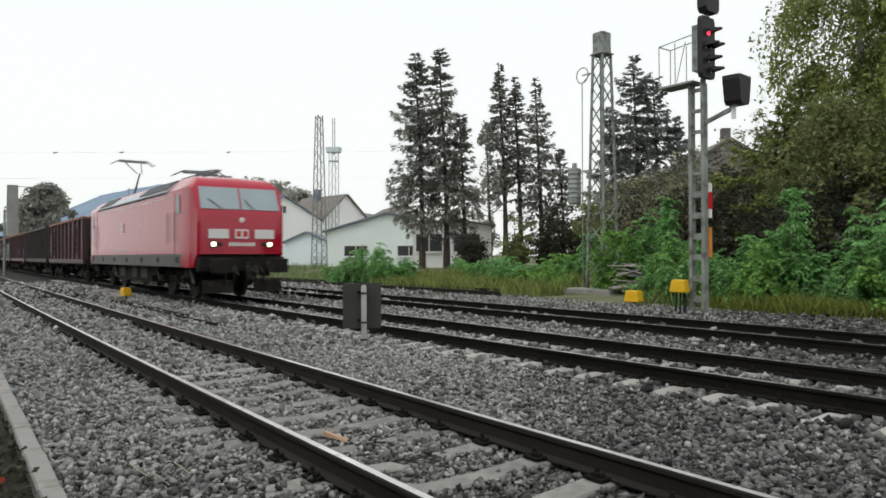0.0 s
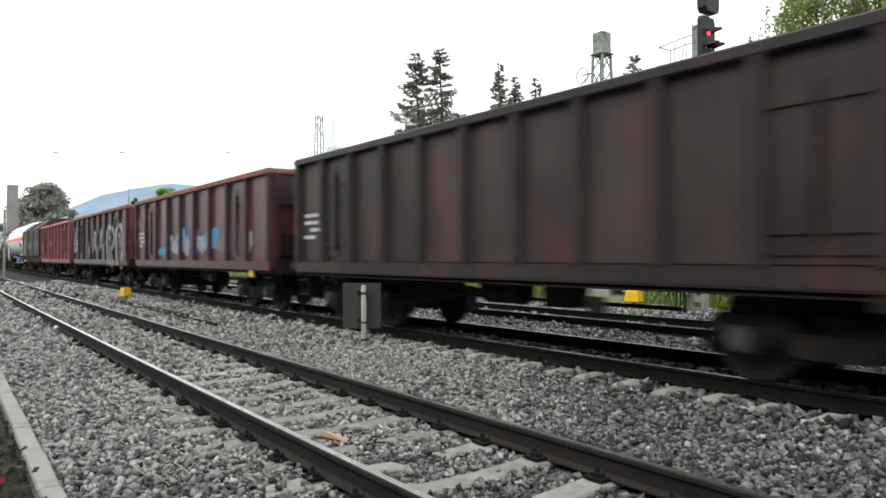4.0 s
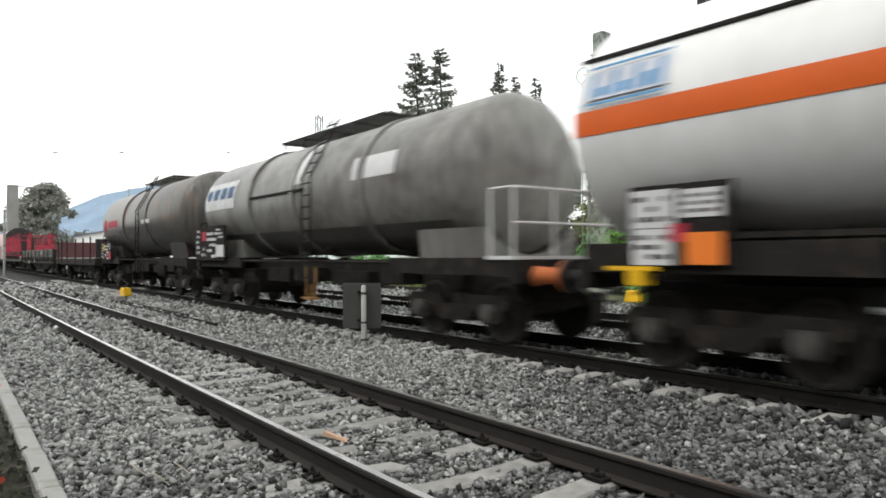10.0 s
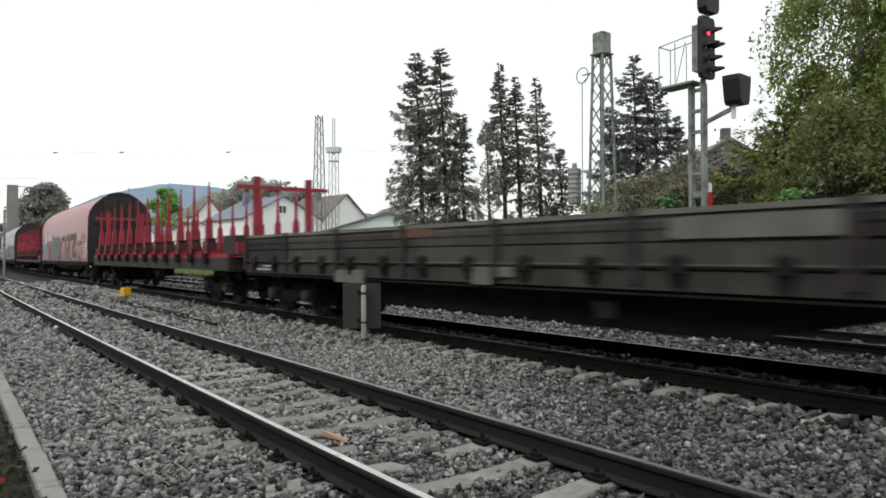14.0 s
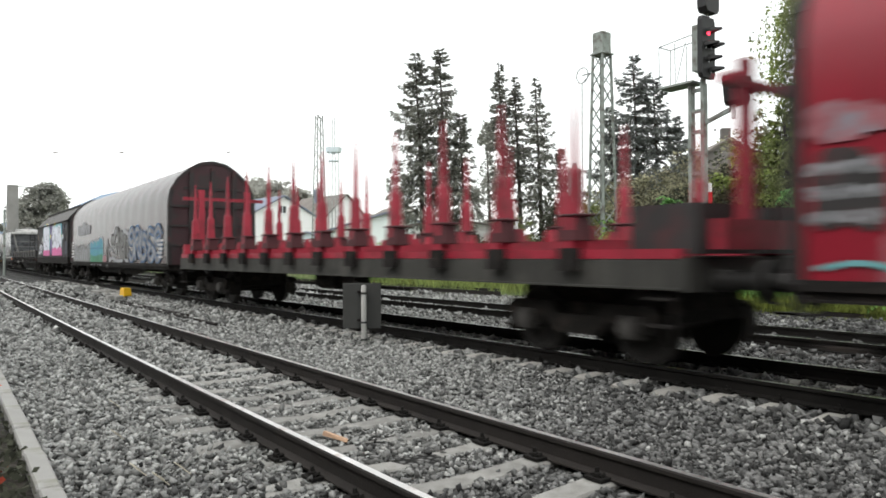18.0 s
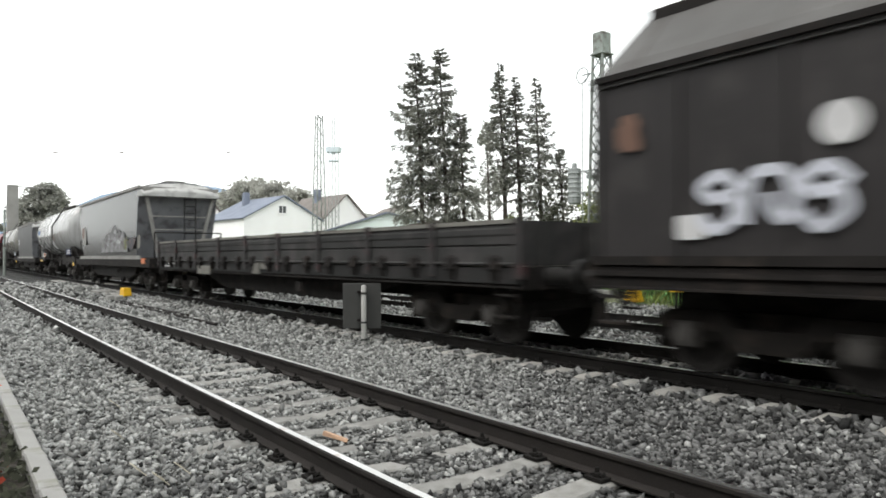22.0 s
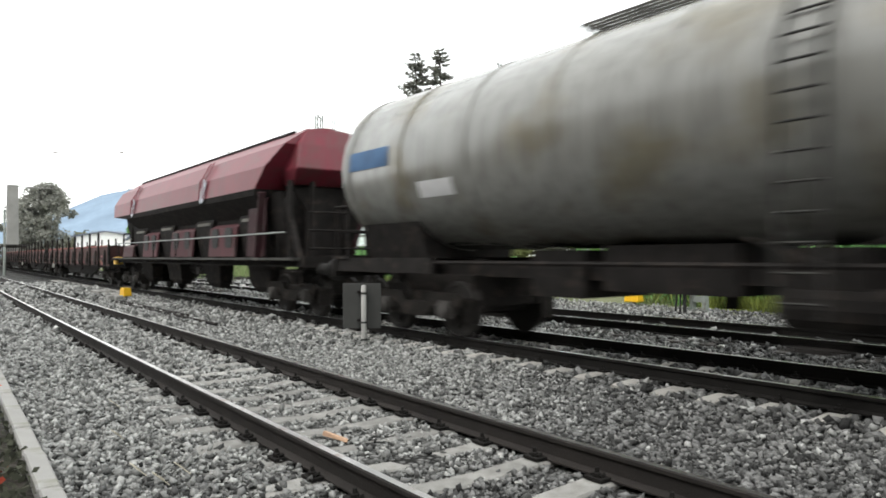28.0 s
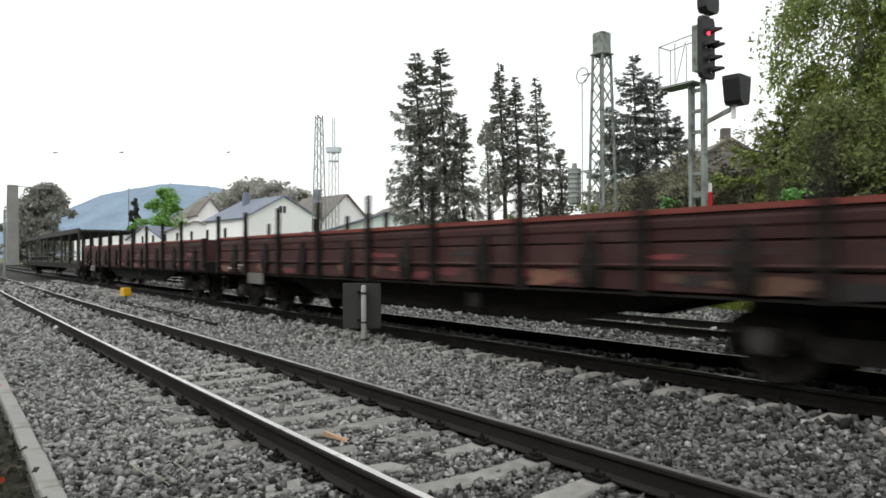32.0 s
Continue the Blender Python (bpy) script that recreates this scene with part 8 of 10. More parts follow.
def bush(x, y, w, h, seed, leaf="leaf_bright", n=1600, size=0.13, label="dense green bush"):
    rnd, rr = np.random.RandomState(seed), random.Random(seed)
    T = thing("bush", label, "bush", pose(x, y, ground_z(x, y)), group="bushes across the line")
    bm = bmesh.new()
    tips = []
    for i in range(20):
        a, r = rr.uniform(0, 2 * math.pi), rr.uniform(0.1, 0.9)
        tip = Vector((math.cos(a) * w / 2 * r, math.sin(a) * w / 2 * r, h * rr.uniform(0.4, 1.12) * (1.05 - 0.45 * r * r)))
        bar(bm, (tip.x * 0.25, tip.y * 0.25, -0.05), tip, 0.022, 0.006, seg=4)
        tips.append(np.array(tip))
    part("stem", bm, "bark", T)
    pl = []
    for tip in tips:
        for k in range(7):
            u = rr.uniform(0.25, 1.06)
            c = tip * u * np.array([1, 1, 1])
            c[:2] += rnd.normal(0, 0.08 * w, 2)
            m = max(4, n // (20 * 7))
            pl.append(c + rnd.normal(0, 1, (m, 3)) * np.array([0.05 * w + 0.03, 0.05 * w + 0.03, 0.028 * h + 0.025]))
    p = np.concatenate(pl)
    p[:, 2] = np.maximum(p[:, 2], 0.02)
    part("foliage", leaf_mesh("foliage", p, size, rnd, droop=0.1, stretch=1.7, flat=0.5), leaf, T)


def frond_bush(x, y, w, h, seed, leaf):
    """Upright stems with long feathered leaves that arch outwards, dense low down and loose at the top."""
    rr = random.Random(seed)
    T = thing("bush", "fresh green sumac-like bush with feathered leaves on the bank", "bush", pose(x, y, ground_z(x, y)), group="bushes across the line")
    bm = bmesh.new()
    base, axis, side, size = [], [], [], []
    for i in range(int(7 + 5 * w)):
        a, r = rr.uniform(0, 2 * math.pi), math.sqrt(rr.random())
        top = h * (rr.uniform(0.78, 1.06) if i < 3 else rr.uniform(0.4, 0.86) * (1.05 - 0.3 * r))
        foot = Vector((math.cos(a) * w * 0.36 * r, math.sin(a) * w * 0.36 * r, -0.05))
        tip = foot + Vector((math.cos(a) * 0.22 * w * r + rr.uniform(-0.1, 0.1), math.sin(a) * 0.22 * w * r, top))
        bar(bm, foot, tip, 0.018, 0.006, seg=4)
        for k in range(int(9 + 11 * top)):
            u = rr.uniform(0.16, 1.0)
            p = foot.lerp(tip, u)
            b = rr.uniform(0, 2 * math.pi)
            long = rr.uniform(0.36, 0.62) * (1.15 - 0.5 * u * u)
            rise = rr.uniform(0.1, 0.75) + 0.5 * (u > 0.93)
            out, cross = Vector((math.cos(b), math.sin(b), 0)), Vector((-math.sin(b), math.cos(b), 0))
            for j in range(8):
                v = (j + 1) / 8
                q = p + out * long * v + Vector((0, 0, long * (rise * v - 0.95 * v * v)))
                lean = (out * 0.45 + Vector((0, 0, rise - 1.9 * v)) * 0.45)
                for sg in ((-1, 1) if j < 7 else (0,)):
                    d = (cross * sg + lean + Vector((0, 0, rr.uniform(-0.7, 0.15)))).normalized() if sg else (out + Vector((0, 0, rise - 1.9))).normalized()
                    base.append(q)
                    axis.append(d)
                    w2 = out + Vector((rr.gauss(0, 0.5), rr.gauss(0, 0.5), rr.gauss(0, 0.9)))
                    side.append(w2 - d * w2.dot(d))
                    size.append(rr.uniform(0.13, 0.20) * (1.1 - 0.35 * v))
    part("stem", bm, "bark", T)
    q, d, sd = np.array(base), np.array(axis), np.array(side)
    sd /= np.linalg.norm(sd, axis=1)[:, None] + 1e-6
    k = np.array(size)[:, None]
    m = q + d * k * 0.5
    v = np.stack([q, m + sd * k * 0.27, q + d * k, m - sd * k * 0.27], 1).reshape(-1, 3)
    v[:, 2] = np.maximum(v[:, 2], 0.01)
    part("foliage", from_arrays("foliage", v, np.arange(len(v)).reshape(-1, 4)), leaf, T)


for x, y, h, w, sd in ((-42.8, 29.5, 16.2, 4.4, 1), (-41.8, 31.0, 16.6, 4.6, 2), (-40.6, 31.9, 11.6, 3.2, 3)):
    conifer(x, y, h, w, sd, bare=0.20, dense=2.1)
for x, y, h, w, sd, br in ((-41.4, 36.5, 16.4, 3.0, 4, 0.36), (-40.7, 37.5, 15.2, 2.8, 5, 0.3), (-39.7, 38.8, 15.0, 4.2, 6, 0.18), (-38.6, 40.3, 9.6, 3.0, 7, 0.1)):
    conifer(x, y, h, w, sd, bare=br, dense=1.7, top=2.0)
for x, y, h, w, sd in ((-31.9, 40.9, 15.5, 5.2, 8), (-31.0, 42.0, 13.9, 5.8, 9), (-30.0, 43.2, 10.6, 5.0, 10), (-33.0, 39.6, 11.8, 3.8, 11)):
    conifer(x, y, h, w, sd, "needle_blue", bare=0.06, dense=2.2, top=1.7)
conifer(-13.6, 28.9, 8.6, 5.4, 12, "leaf_olive", bare=0.03, label="green larch with soft hanging twigs", dense=3.0)
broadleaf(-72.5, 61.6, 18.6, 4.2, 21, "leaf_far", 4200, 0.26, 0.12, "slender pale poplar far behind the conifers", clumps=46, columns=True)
broadleaf(-11.9, 28.8, 14.5, 6.8, 22, "leaf", 36000, 0.085, 0.18, "tall birch with hanging yellowish-green twigs", bark="birch_bark", clumps=300, droop=0.7, stretch=2.2, tight=0.085)
broadleaf(-9.8, 31.0, 15.5, 6.0, 23, "leaf_olive", 34000, 0.09, 0.12, "tall birch with dark olive leaves", bark="birch_bark", clumps=260, droop=0.6, stretch=2.2, tight=0.085)
conifer(-14.2, 27.6, 7.0, 5.0, 24, "leaf", bare=0.03, label="young larch with soft yellow-green sprays", dense=3.6, spray=(0.05, 0.22))
broadleaf(-11.0, 25.0, 6.0, 5.0, 25, "leaf_olive", 14000, 0.085, 0.05, "bushy tree with olive leaves", clumps=130, stretch=1.9, tight=0.09)
broadleaf(-8.6, 26.5, 9.0, 5.0, 26, "leaf", 15000, 0.09, 0.08, "bushy tree with green leaves", clumps=130, stretch=1.9, tight=0.09)
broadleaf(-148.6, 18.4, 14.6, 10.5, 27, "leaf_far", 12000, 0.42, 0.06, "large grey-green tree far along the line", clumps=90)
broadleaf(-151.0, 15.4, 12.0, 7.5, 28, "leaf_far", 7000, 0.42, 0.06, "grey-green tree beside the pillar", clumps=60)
broadleaf(-114.3, 30.8, 11.2, 6.6, 29, "leaf_bright", 8000, 0.26, 0.06, "fresh green tree among the houses", clumps=60)
broadleaf(-116.6, 27.9, 6.8, 4.6, 30, "leaf_bright", 4000, 0.25, 0.06, "small fresh green tree", clumps=36)
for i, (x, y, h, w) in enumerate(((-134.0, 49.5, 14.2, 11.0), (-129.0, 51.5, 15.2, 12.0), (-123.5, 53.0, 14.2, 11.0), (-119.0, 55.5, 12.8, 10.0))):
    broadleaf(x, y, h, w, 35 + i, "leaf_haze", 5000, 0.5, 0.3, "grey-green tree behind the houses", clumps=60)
broadleaf(-122.4, 28.3, 10.3, 1.8, 31, "leaf_dark", 3500, 0.24, 0.02, "narrow dark cypress among the houses", clumps=50, columns=True)
for i, (x, y, w, h) in enumerate(((-134, 22.5, 9, 5.0), (-126, 21.5, 7, 4.6), (-120, 24.0, 6, 4.6))):
    bush(x, y, w, h, 40 + i, "leaf_pale", 2000, 0.36, "pale yellow-green bushes far along the line")
# dark thickets: a low one between the trunks, a tall one below the trees
rr = random.Random(5)
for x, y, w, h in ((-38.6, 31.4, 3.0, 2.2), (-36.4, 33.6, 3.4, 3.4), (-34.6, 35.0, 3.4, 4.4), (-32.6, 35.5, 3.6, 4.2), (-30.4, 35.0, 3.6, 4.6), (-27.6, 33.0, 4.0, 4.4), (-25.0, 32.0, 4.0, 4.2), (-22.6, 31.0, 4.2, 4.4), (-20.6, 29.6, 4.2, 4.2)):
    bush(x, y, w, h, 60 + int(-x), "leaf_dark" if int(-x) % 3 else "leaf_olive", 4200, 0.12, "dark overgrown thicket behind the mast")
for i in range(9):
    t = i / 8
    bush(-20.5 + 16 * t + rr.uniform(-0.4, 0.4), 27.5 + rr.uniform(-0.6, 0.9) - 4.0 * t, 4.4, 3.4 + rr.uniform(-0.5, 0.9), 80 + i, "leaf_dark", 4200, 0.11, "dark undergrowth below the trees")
# pale olive scrub that hides the wall of the brick house
for x, y, w, h, sd in ((-21.6, 28.0, 3.4, 5.0, 301), (-19.6, 27.6, 3.0, 5.2, 302), (-18.2, 27.2, 3.0, 5.6, 303), (-16.8, 27.8, 3.2, 6.2, 304), (-15.4, 28.4, 3.0, 6.2, 305)):
    bush(x, y, w, h, sd, "leaf_grey", 7500, 0.10, "pale grey-olive scrub in front of the house")
# fresh green bushes on the bank
for i, (x, y, w, h) in enumerate(((-35.0, 20.3, 2.6, 2.4), (-33.8, 21.4, 2.8, 2.0), (-36.4, 19.6, 2.0, 1.3), (-18.2, 22.4, 1.7, 2.9), (-17.2, 23.2, 1.7, 3.6), (-16.0, 22.2, 2.0, 2.3), (-21.4, 25.4, 2.2, 2.6), (-14.8, 21.6, 2.2, 2.3), (-13.5, 21.5, 2.2, 2.2),
                                      (-12.4, 21.2, 2.2, 2.35), (-11.0, 21.4, 1.5, 3.5), (-11.4, 20.6, 2.0, 1.9), (-9.9, 21.8, 1.6, 1.9), (-9.0, 21.4, 1.8, 3.1), (-8.0, 20.6, 2.2, 2.9), (-6.9, 20.2, 2.4, 3.1), (-13.6, 20.3, 1.6, 1.5), (-15.4, 20.9, 1.5, 1.3), (-22.6, 25.6, 2.4, 1.7),
                                      (-23.0, 23.0, 2.4, 1.1), (-25.6, 23.4, 2.6, 1.2), (-28.6, 24.6, 2.6, 1.2), (-31.4, 25.6, 2.6, 1.0), (-24.0, 25.6, 2.2, 1.4))):
    frond_bush(x, y, w, h, 100 + i, "leaf_bank" if i % 4 != 3 else "leaf_bright")


def grass():
    """Blades of dry and green grass and yellow weeds on the bank: nobody could count them."""
    rnd = np.random.RandomState(3)
    for name, n, y0, y1, x0, x1, hh, mat, label in (("bank_grass", 52000, 18.9, 25.5, -48, -4, 0.22, "grass", "long dry yellow-green grass on the bank"), ("far_grass", 9000, 17.0, 26.0, -95, -48, 0.6, "grass", "grass along the far side of the line"),
                                                   ("yellow_weeds", 6000, 18.9, 20.6, -12.4, -6.5, 0.46, "flower", "yellow flowering weeds on the bank"), ("tall_weeds", 16000, 19.2, 24.5, -34, -5, 0.55, "leaf", "green weeds among the grass")):
        x, y = rnd.uniform(x0, x1, n), y0 + (y1 - y0) * rnd.beta(1.3, 1.2, n)
        keep = np.array([noise.noise(Vector((a * 0.7, b * 0.7, 3))) for a, b in zip(x, y)]) > -0.28
        keep &= ~((np.abs(x / y + 0.873) < 0.075) & (y < 22.6))  # bare gravel before the mast
        x, y = x[keep], y[keep]
        n = len(x)
        z = np.array([ground_z(a, b) for a, b in zip(x, y)]) - 0.02
        h = hh * rnd.uniform(0.35, 1.2, n)
        a = rnd.uniform(0, 2 * np.pi, n)
        w = 0.006 + 0.010 * rnd.random(n) if hh < 0.7 else 0.035 + 0.03 * rnd.random(n)
        lx, ly = rnd.normal(0, 0.25, n) * h, rnd.normal(0, 0.25, n) * h
        v = np.stack([np.stack([x - np.cos(a) * w, y - np.sin(a) * w, z], 1), np.stack([x + np.cos(a) * w, y + np.sin(a) * w, z], 1), np.stack([x + lx * 0.4 + np.cos(a) * w * 0.8, y + ly * 0.4, z + h * 0.6], 1), np.stack([x + lx, y + ly, z + h], 1)], 1).reshape(-1, 3)
        me = from_arrays(name, v, np.arange(4 * n).reshape(n, 4))
        tagged(part(name, me, mat), label, "grass", kind="stuff")


grass()


# ---------------- the train, vehicle by vehicle ----------------
JOINTS = [20.2, 38.51, 52.61, 66.75, 80.95, 94.85, 108.80, 120.54, 136.95, 152.0, 166.2, 180.1, 200.3, 219.95, 238.97, 258.3, 278.65, 294.05, 313.35, 329.8,
          346.9, 362.8, 379.9, 399.3, 419.9, 439.1, 459.6, 486.0]


def advance(t):
    return 13.006 * t + 0.00655 * t * t / 2


TRAIN = []


def here(k):
    """Where vehicle k stands at the start."""
    x = -(JOINTS[k] + JOINTS[k + 1]) / 2
    return pose(x, line_y("main", x), 0, 0, 0, main_turn(x))


def length(k):
    return JOINTS[k + 1] - JOINTS[k]


def add(k, ob):
    TRAIN.append((k, ob))
    return ob


add(0, locomotive(length(0), here(0)))
add(1, gondola(length(1), here(1), "brown", "brown_rim", "brown open goods wagon with reddish patches and a rusty rim", end="end_dark"))
add(2, gondola(length(2), here(2), "brown_dark", "brown_dark", "sooty dark open goods wagon", posts=12))
W = add(3, gondola(length(3), here(3), "brown", "brown_rim", "brown open goods wagon with faded blue graffiti"))
YG = -1.374
for i, (x, z, w, h, m) in enumerate(((-3.0, 1.5, 1.2, 0.3, "g_blue"), (-2.0, 1.75, 1.3, 0.7, "g_blue_dull"), (-2.1, 1.9, 0.8, 0.3, "g_silver"), (-1.3, 1.7, 1.0, 0.6, "g_silver"), (-0.7, 1.9, 1.0, 0.5, "g_blue"), (-0.2, 1.65, 0.9, 0.5, "g_silver"), (0.6, 1.8, 1.2, 0.7, "g_blue_dull"),
                                    (1.3, 1.7, 0.9, 0.6, "g_silver"), (2.2, 1.85, 1.2, 0.6, "g_blue"), (3.0, 1.7, 1.0, 0.6, "g_grey"), (4.0, 1.8, 1.3, 0.7, "g_blue_dull"), (4.9, 1.7, 0.8, 0.5, "g_silver"))):
    patch(W, x, z, w, h, YG - 0.0006 * i, m, 100 + i, 1.8, 0.28)
for i, (x, z) in enumerate(((-6.1, 2.5), (-6.0, 1.9), (-5.5, 2.2), (-5.2, 1.8), (-4.3, 2.6), (-4.2, 2.1))):
    stroke(W, [(x - 0.25, z), (x, z + 0.2), (x + 0.05, z - 0.1), (x + 0.3, z + 0.08)], 0.08, YG - 0.0006 * i, "g_silver")
patch(W, -3.75, 1.12, 1.8, 0.15, -1.437, "g_brown", 120, 8.0, 0.05)
W = TRAIN[1][1]
for i, (x, z) in enumerate(((-5.9, 2.6), (-5.8, 2.2), (-5.5, 1.9), (-5.9, 1.7))):
    stroke(W, [(x - 0.25, z), (x, z + 0.15), (x + 0.1, z - 0.1), (x + 0.3, z + 0.1)], 0.09, YG - 0.0006 * i, "g_silver")
patch(W, -5.45, 2.72, 0.2, 0.2, YG, "plate", 121, 8.0, 0.0)
patch(W, -4.2, 1.12, 1.6, 0.15, -1.437, "g_brown", 122, 8.0, 0.05)
W = add(4, gondola(length(4), here(4), "brown_wine", "brown_rim", "brown open goods wagon with large silver graffiti and a red end", end="oxide"))
# silver outlines round dark fields, and fainter worn shapes beside them
for i, (x, z, w, h, m) in enumerate(((3.12, 2.02, 0.95, 0.85, "g_navy"), (3.1, 1.32, 0.75, 0.7, "g_navy"), (4.95, 1.72, 0.95, 1.45, "g_dusk"), (5.02, 2.0, 0.55, 0.8, "g_navy"), (-1.9, 1.56, 0.9, 0.75, "g_worn"), (-0.25, 2.05, 0.7, 0.8, "g_worn"),
                                     (0.35, 1.5, 0.8, 0.6, "g_worn"), (1.3, 2.1, 0.7, 0.9, "g_worn"), (1.75, 1.55, 0.6, 0.8, "g_worn"))):
    patch(W, x, z, w, h, -1.453 - 0.0005 * i, m, 130 + i, 2.4, 0.16)
for i, (pts, w, m) in enumerate((([(2.62, 0.95), (2.52, 1.6), (2.45, 2.2), (2.72, 2.52), (3.15, 2.6), (3.7, 2.5), (3.9, 2.25), (3.85, 1.9), (3.55, 1.7), (3.1, 1.66)], 0.24, "g_worn_silver"), ([(3.1, 1.55), (3.5, 1.4), (3.8, 0.98)], 0.24, "g_worn_silver"),
                                 ([(2.7, 0.98), (2.95, 1.3), (3.25, 1.05), (3.5, 1.0)], 0.2, "g_worn_silver"), ([(4.6, 0.98), (4.42, 1.6), (4.34, 2.26), (4.55, 2.5), (5.0, 2.6), (5.42, 2.48), (5.58, 2.2), (5.52, 1.7), (5.37, 1.15)], 0.27, "g_worn_silver"),
                                 ([(4.75, 2.2), (5.1, 2.18), (5.1, 1.75)], 0.16, "g_worn_silver"), ([(-2.3, 1.4), (-2.1, 2.0), (-1.6, 1.9), (-1.5, 1.4)], 0.14, "g_worn"), ([(-0.6, 1.5), (-0.45, 2.4), (0.0, 2.35), (0.05, 1.8)], 0.15, "g_worn_silver"),
                                 ([(0.9, 1.6), (1.0, 2.4), (1.5, 2.5), (1.6, 1.9), (1.95, 1.4)], 0.17, "g_worn"), ([(-1.2, 2.2), (-0.9, 1.7), (-0.8, 1.3)], 0.12, "g_worn"))):
    stroke(W, pts, w, -1.459 - 0.0005 * i, m)
patch(W, 3.02, 2.14, 0.32, 0.2, -1.465, "g_silver", 140, 2.0, 0.15)
blob(W, 5.65, 6.25, 1.25, 3.25, -1.452, "oxide", 3, 0.05)
graffiti(W, "EBC", -6.2, -4.9, 1.6, 2.9, -1.455, "g_silver", None, 0.09, 0.1, seed=9)
W = add(5, gondola(length(5), here(5), "oxide", "oxide_rim", "oxide-red open goods wagon, fairly clean"))
panel_bars(W, -1.95, 2.25, -1.378, 1.1, 0.3, 3, seed=5)
patch(W, 5.1, 1.85, 0.36, 0.3, -1.374, "g_navy", 124, 2.0, 0.2)
for i in range(3):
    patch(W, 5.95, 2.86 - 0.17 * i, 0.24, 0.10, -1.378, "g_yellow", 125, 6.0, 0.0)
patch(W, 4.4, 1.12, 1.2, 0.12, -1.437, "lowside_lite", 126, 8.0, 0.08)
add(6, coil_wagon(length(6), here(6)))
add(7, tank_wagon(length(7), here(7), "white", "white gas tank wagon with an orange belt", 1.46, 2.93, kind="lpg"))
W = add(8, tank_wagon(length(8), here(8), "tank_grey", "sooty grey tank wagon with a walkway on top and a ladder", 1.33, 2.68, rings=3, kind="grey"))
W = add(9, tank_wagon(length(9), here(9), "tank_dark", "dark sooty tank wagon with faded red lettering", 1.38, 2.75, rings=2, kind="dark"))


def on_tank(W, x, z, w, h, r, zc, mat, seed, rows=1, round=False):
    """A painted panel bent round the near side of a tank."""
    bm = bmesh.new()
    rnd = random.Random(seed)
    n = 10
    for i in range(rows):
        z0, z1 = z - h / 2 + i * h / rows, z - h / 2 + (i + 0.72) * h / rows if rows > 1 else z + h / 2
        sec = []
        for k in range(n + 1):
            zz = z0 + (z1 - z0) * k / n
            sec.append((-math.sqrt(max((r + 0.006) ** 2 - (zz - zc) ** 2, 0.01)), zz))
        half = [w / 2 * (math.sqrt(max(0.02, 1 - (2 * k / n - 1) ** 2)) if round else 1) for k in range(n + 1)]
        loft(bm, [[(x + e * m, p, q) for (p, q), m in zip(sec, half)] for e in (-1, 1)], close=False, cap=False)
    tank = [c for c in W.children if c.name.startswith("tank")][0]
    return part("painted_panel", bm, mat, tank)


t8, t9 = TRAIN[8][1], TRAIN[9][1]
# a dark bar draws the cladding's edge together with its thin shadow line
seam = bmesh.new()
box(seam, (-0.9, -1.345, 2.76), (2.95, 0.06, 0.05))
on_tank(t8, 3.4, 2.98, 1.5, 0.42, 1.33, 2.68, "plate", 1)
on_tank(t8, 0.15, 3.35, 0.5, 0.9, 1.33, 2.68, "plate", 2)
on_tank(t8, -4.75, 2.98, 2.3, 0.74, 1.33, 2.68, "tank_light", 3)
for i in range(4):
    on_tank(t8, -5.6 + 0.55 * i, 3.04, 0.36, 0.3, 1.34, 2.68, "g_blue_dull", 4 + i, round=i == 0)
# this dark band paints in the shade on the underside of the shell
on_tank(t8, 0.1, 1.68, 10.8, 0.46, 1.334, 2.68, "tank_spill_shade", 9)
part("cladding_edge", seam, "frame_dark", [c for c in t8.children if c.name.startswith("tank")][0])
on_tank(t9, -5.3, 2.70, 0.62, 0.52, 1.38, 2.75, "g_red", 1, round=True)
on_tank(t9, -3.8, 2.72, 1.8, 0.28, 1.38, 2.75, "g_red", 2)
# dark fields low on the shell: black spill and underside shade in one colour
on_tank(t9, -0.1, 1.85, 10.6, 0.80, 1.384, 2.75, "tank_spill_shade", 6)
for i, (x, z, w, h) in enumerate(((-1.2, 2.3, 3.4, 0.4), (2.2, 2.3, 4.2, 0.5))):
    on_tank(t9, x, z, w, h, 1.386 + 0.002 * i, 2.75, "tank_spill_shade", 7 + i, round=True)
# worn silver scribbles low on the shell
for i, (x, z, w, h) in enumerate(((-3.95, 2.2, 0.5, 0.14), (-3.4, 2.08, 0.5, 0.2), (-2.75, 2.14, 0.8, 0.07), (-1.35, 2.25, 0.8, 0.12), (-1.2, 1.76, 0.9, 0.06), (-0.4, 2.2, 0.6, 0.22), (-3.2, 1.85, 0.5, 0.1), (0.5, 2.2, 0.7, 0.18), (1.7, 2.1, 0.8, 0.2))):
    on_tank(t9, x, z, w, h, 1.392 + 0.001 * i, 2.75, "g_worn", 20 + i, round=True)
on_tank(t9, 1.8, 2.62, 1.2, 0.14, 1.404, 2.75, "plate", 5)
add(10, flat_wagon(length(10), here(10)))
add(11, low_side_wagon(length(11), here(11), "lowside", "lowside_lite", "long grey low-sided wagon with dropped-in side flaps", bays=8))
W = TRAIN[-1][1]
patch(W, -2.05, 1.70, 1.1, 0.14, -1.404, "g_brown", 3, 6.0, 0.05)
patch(W, 3.8, 1.62, 1.9, 0.24, -1.404, "lowside_lite", 4, 8.0, 0.03)
add(12, stake_wagon(length(12), here(12)))
W = add(13, hood_wagon(length(13), here(13), "tarp_red", "end_dark", "red tarpaulin hood wagon with grey and white graffiti"))
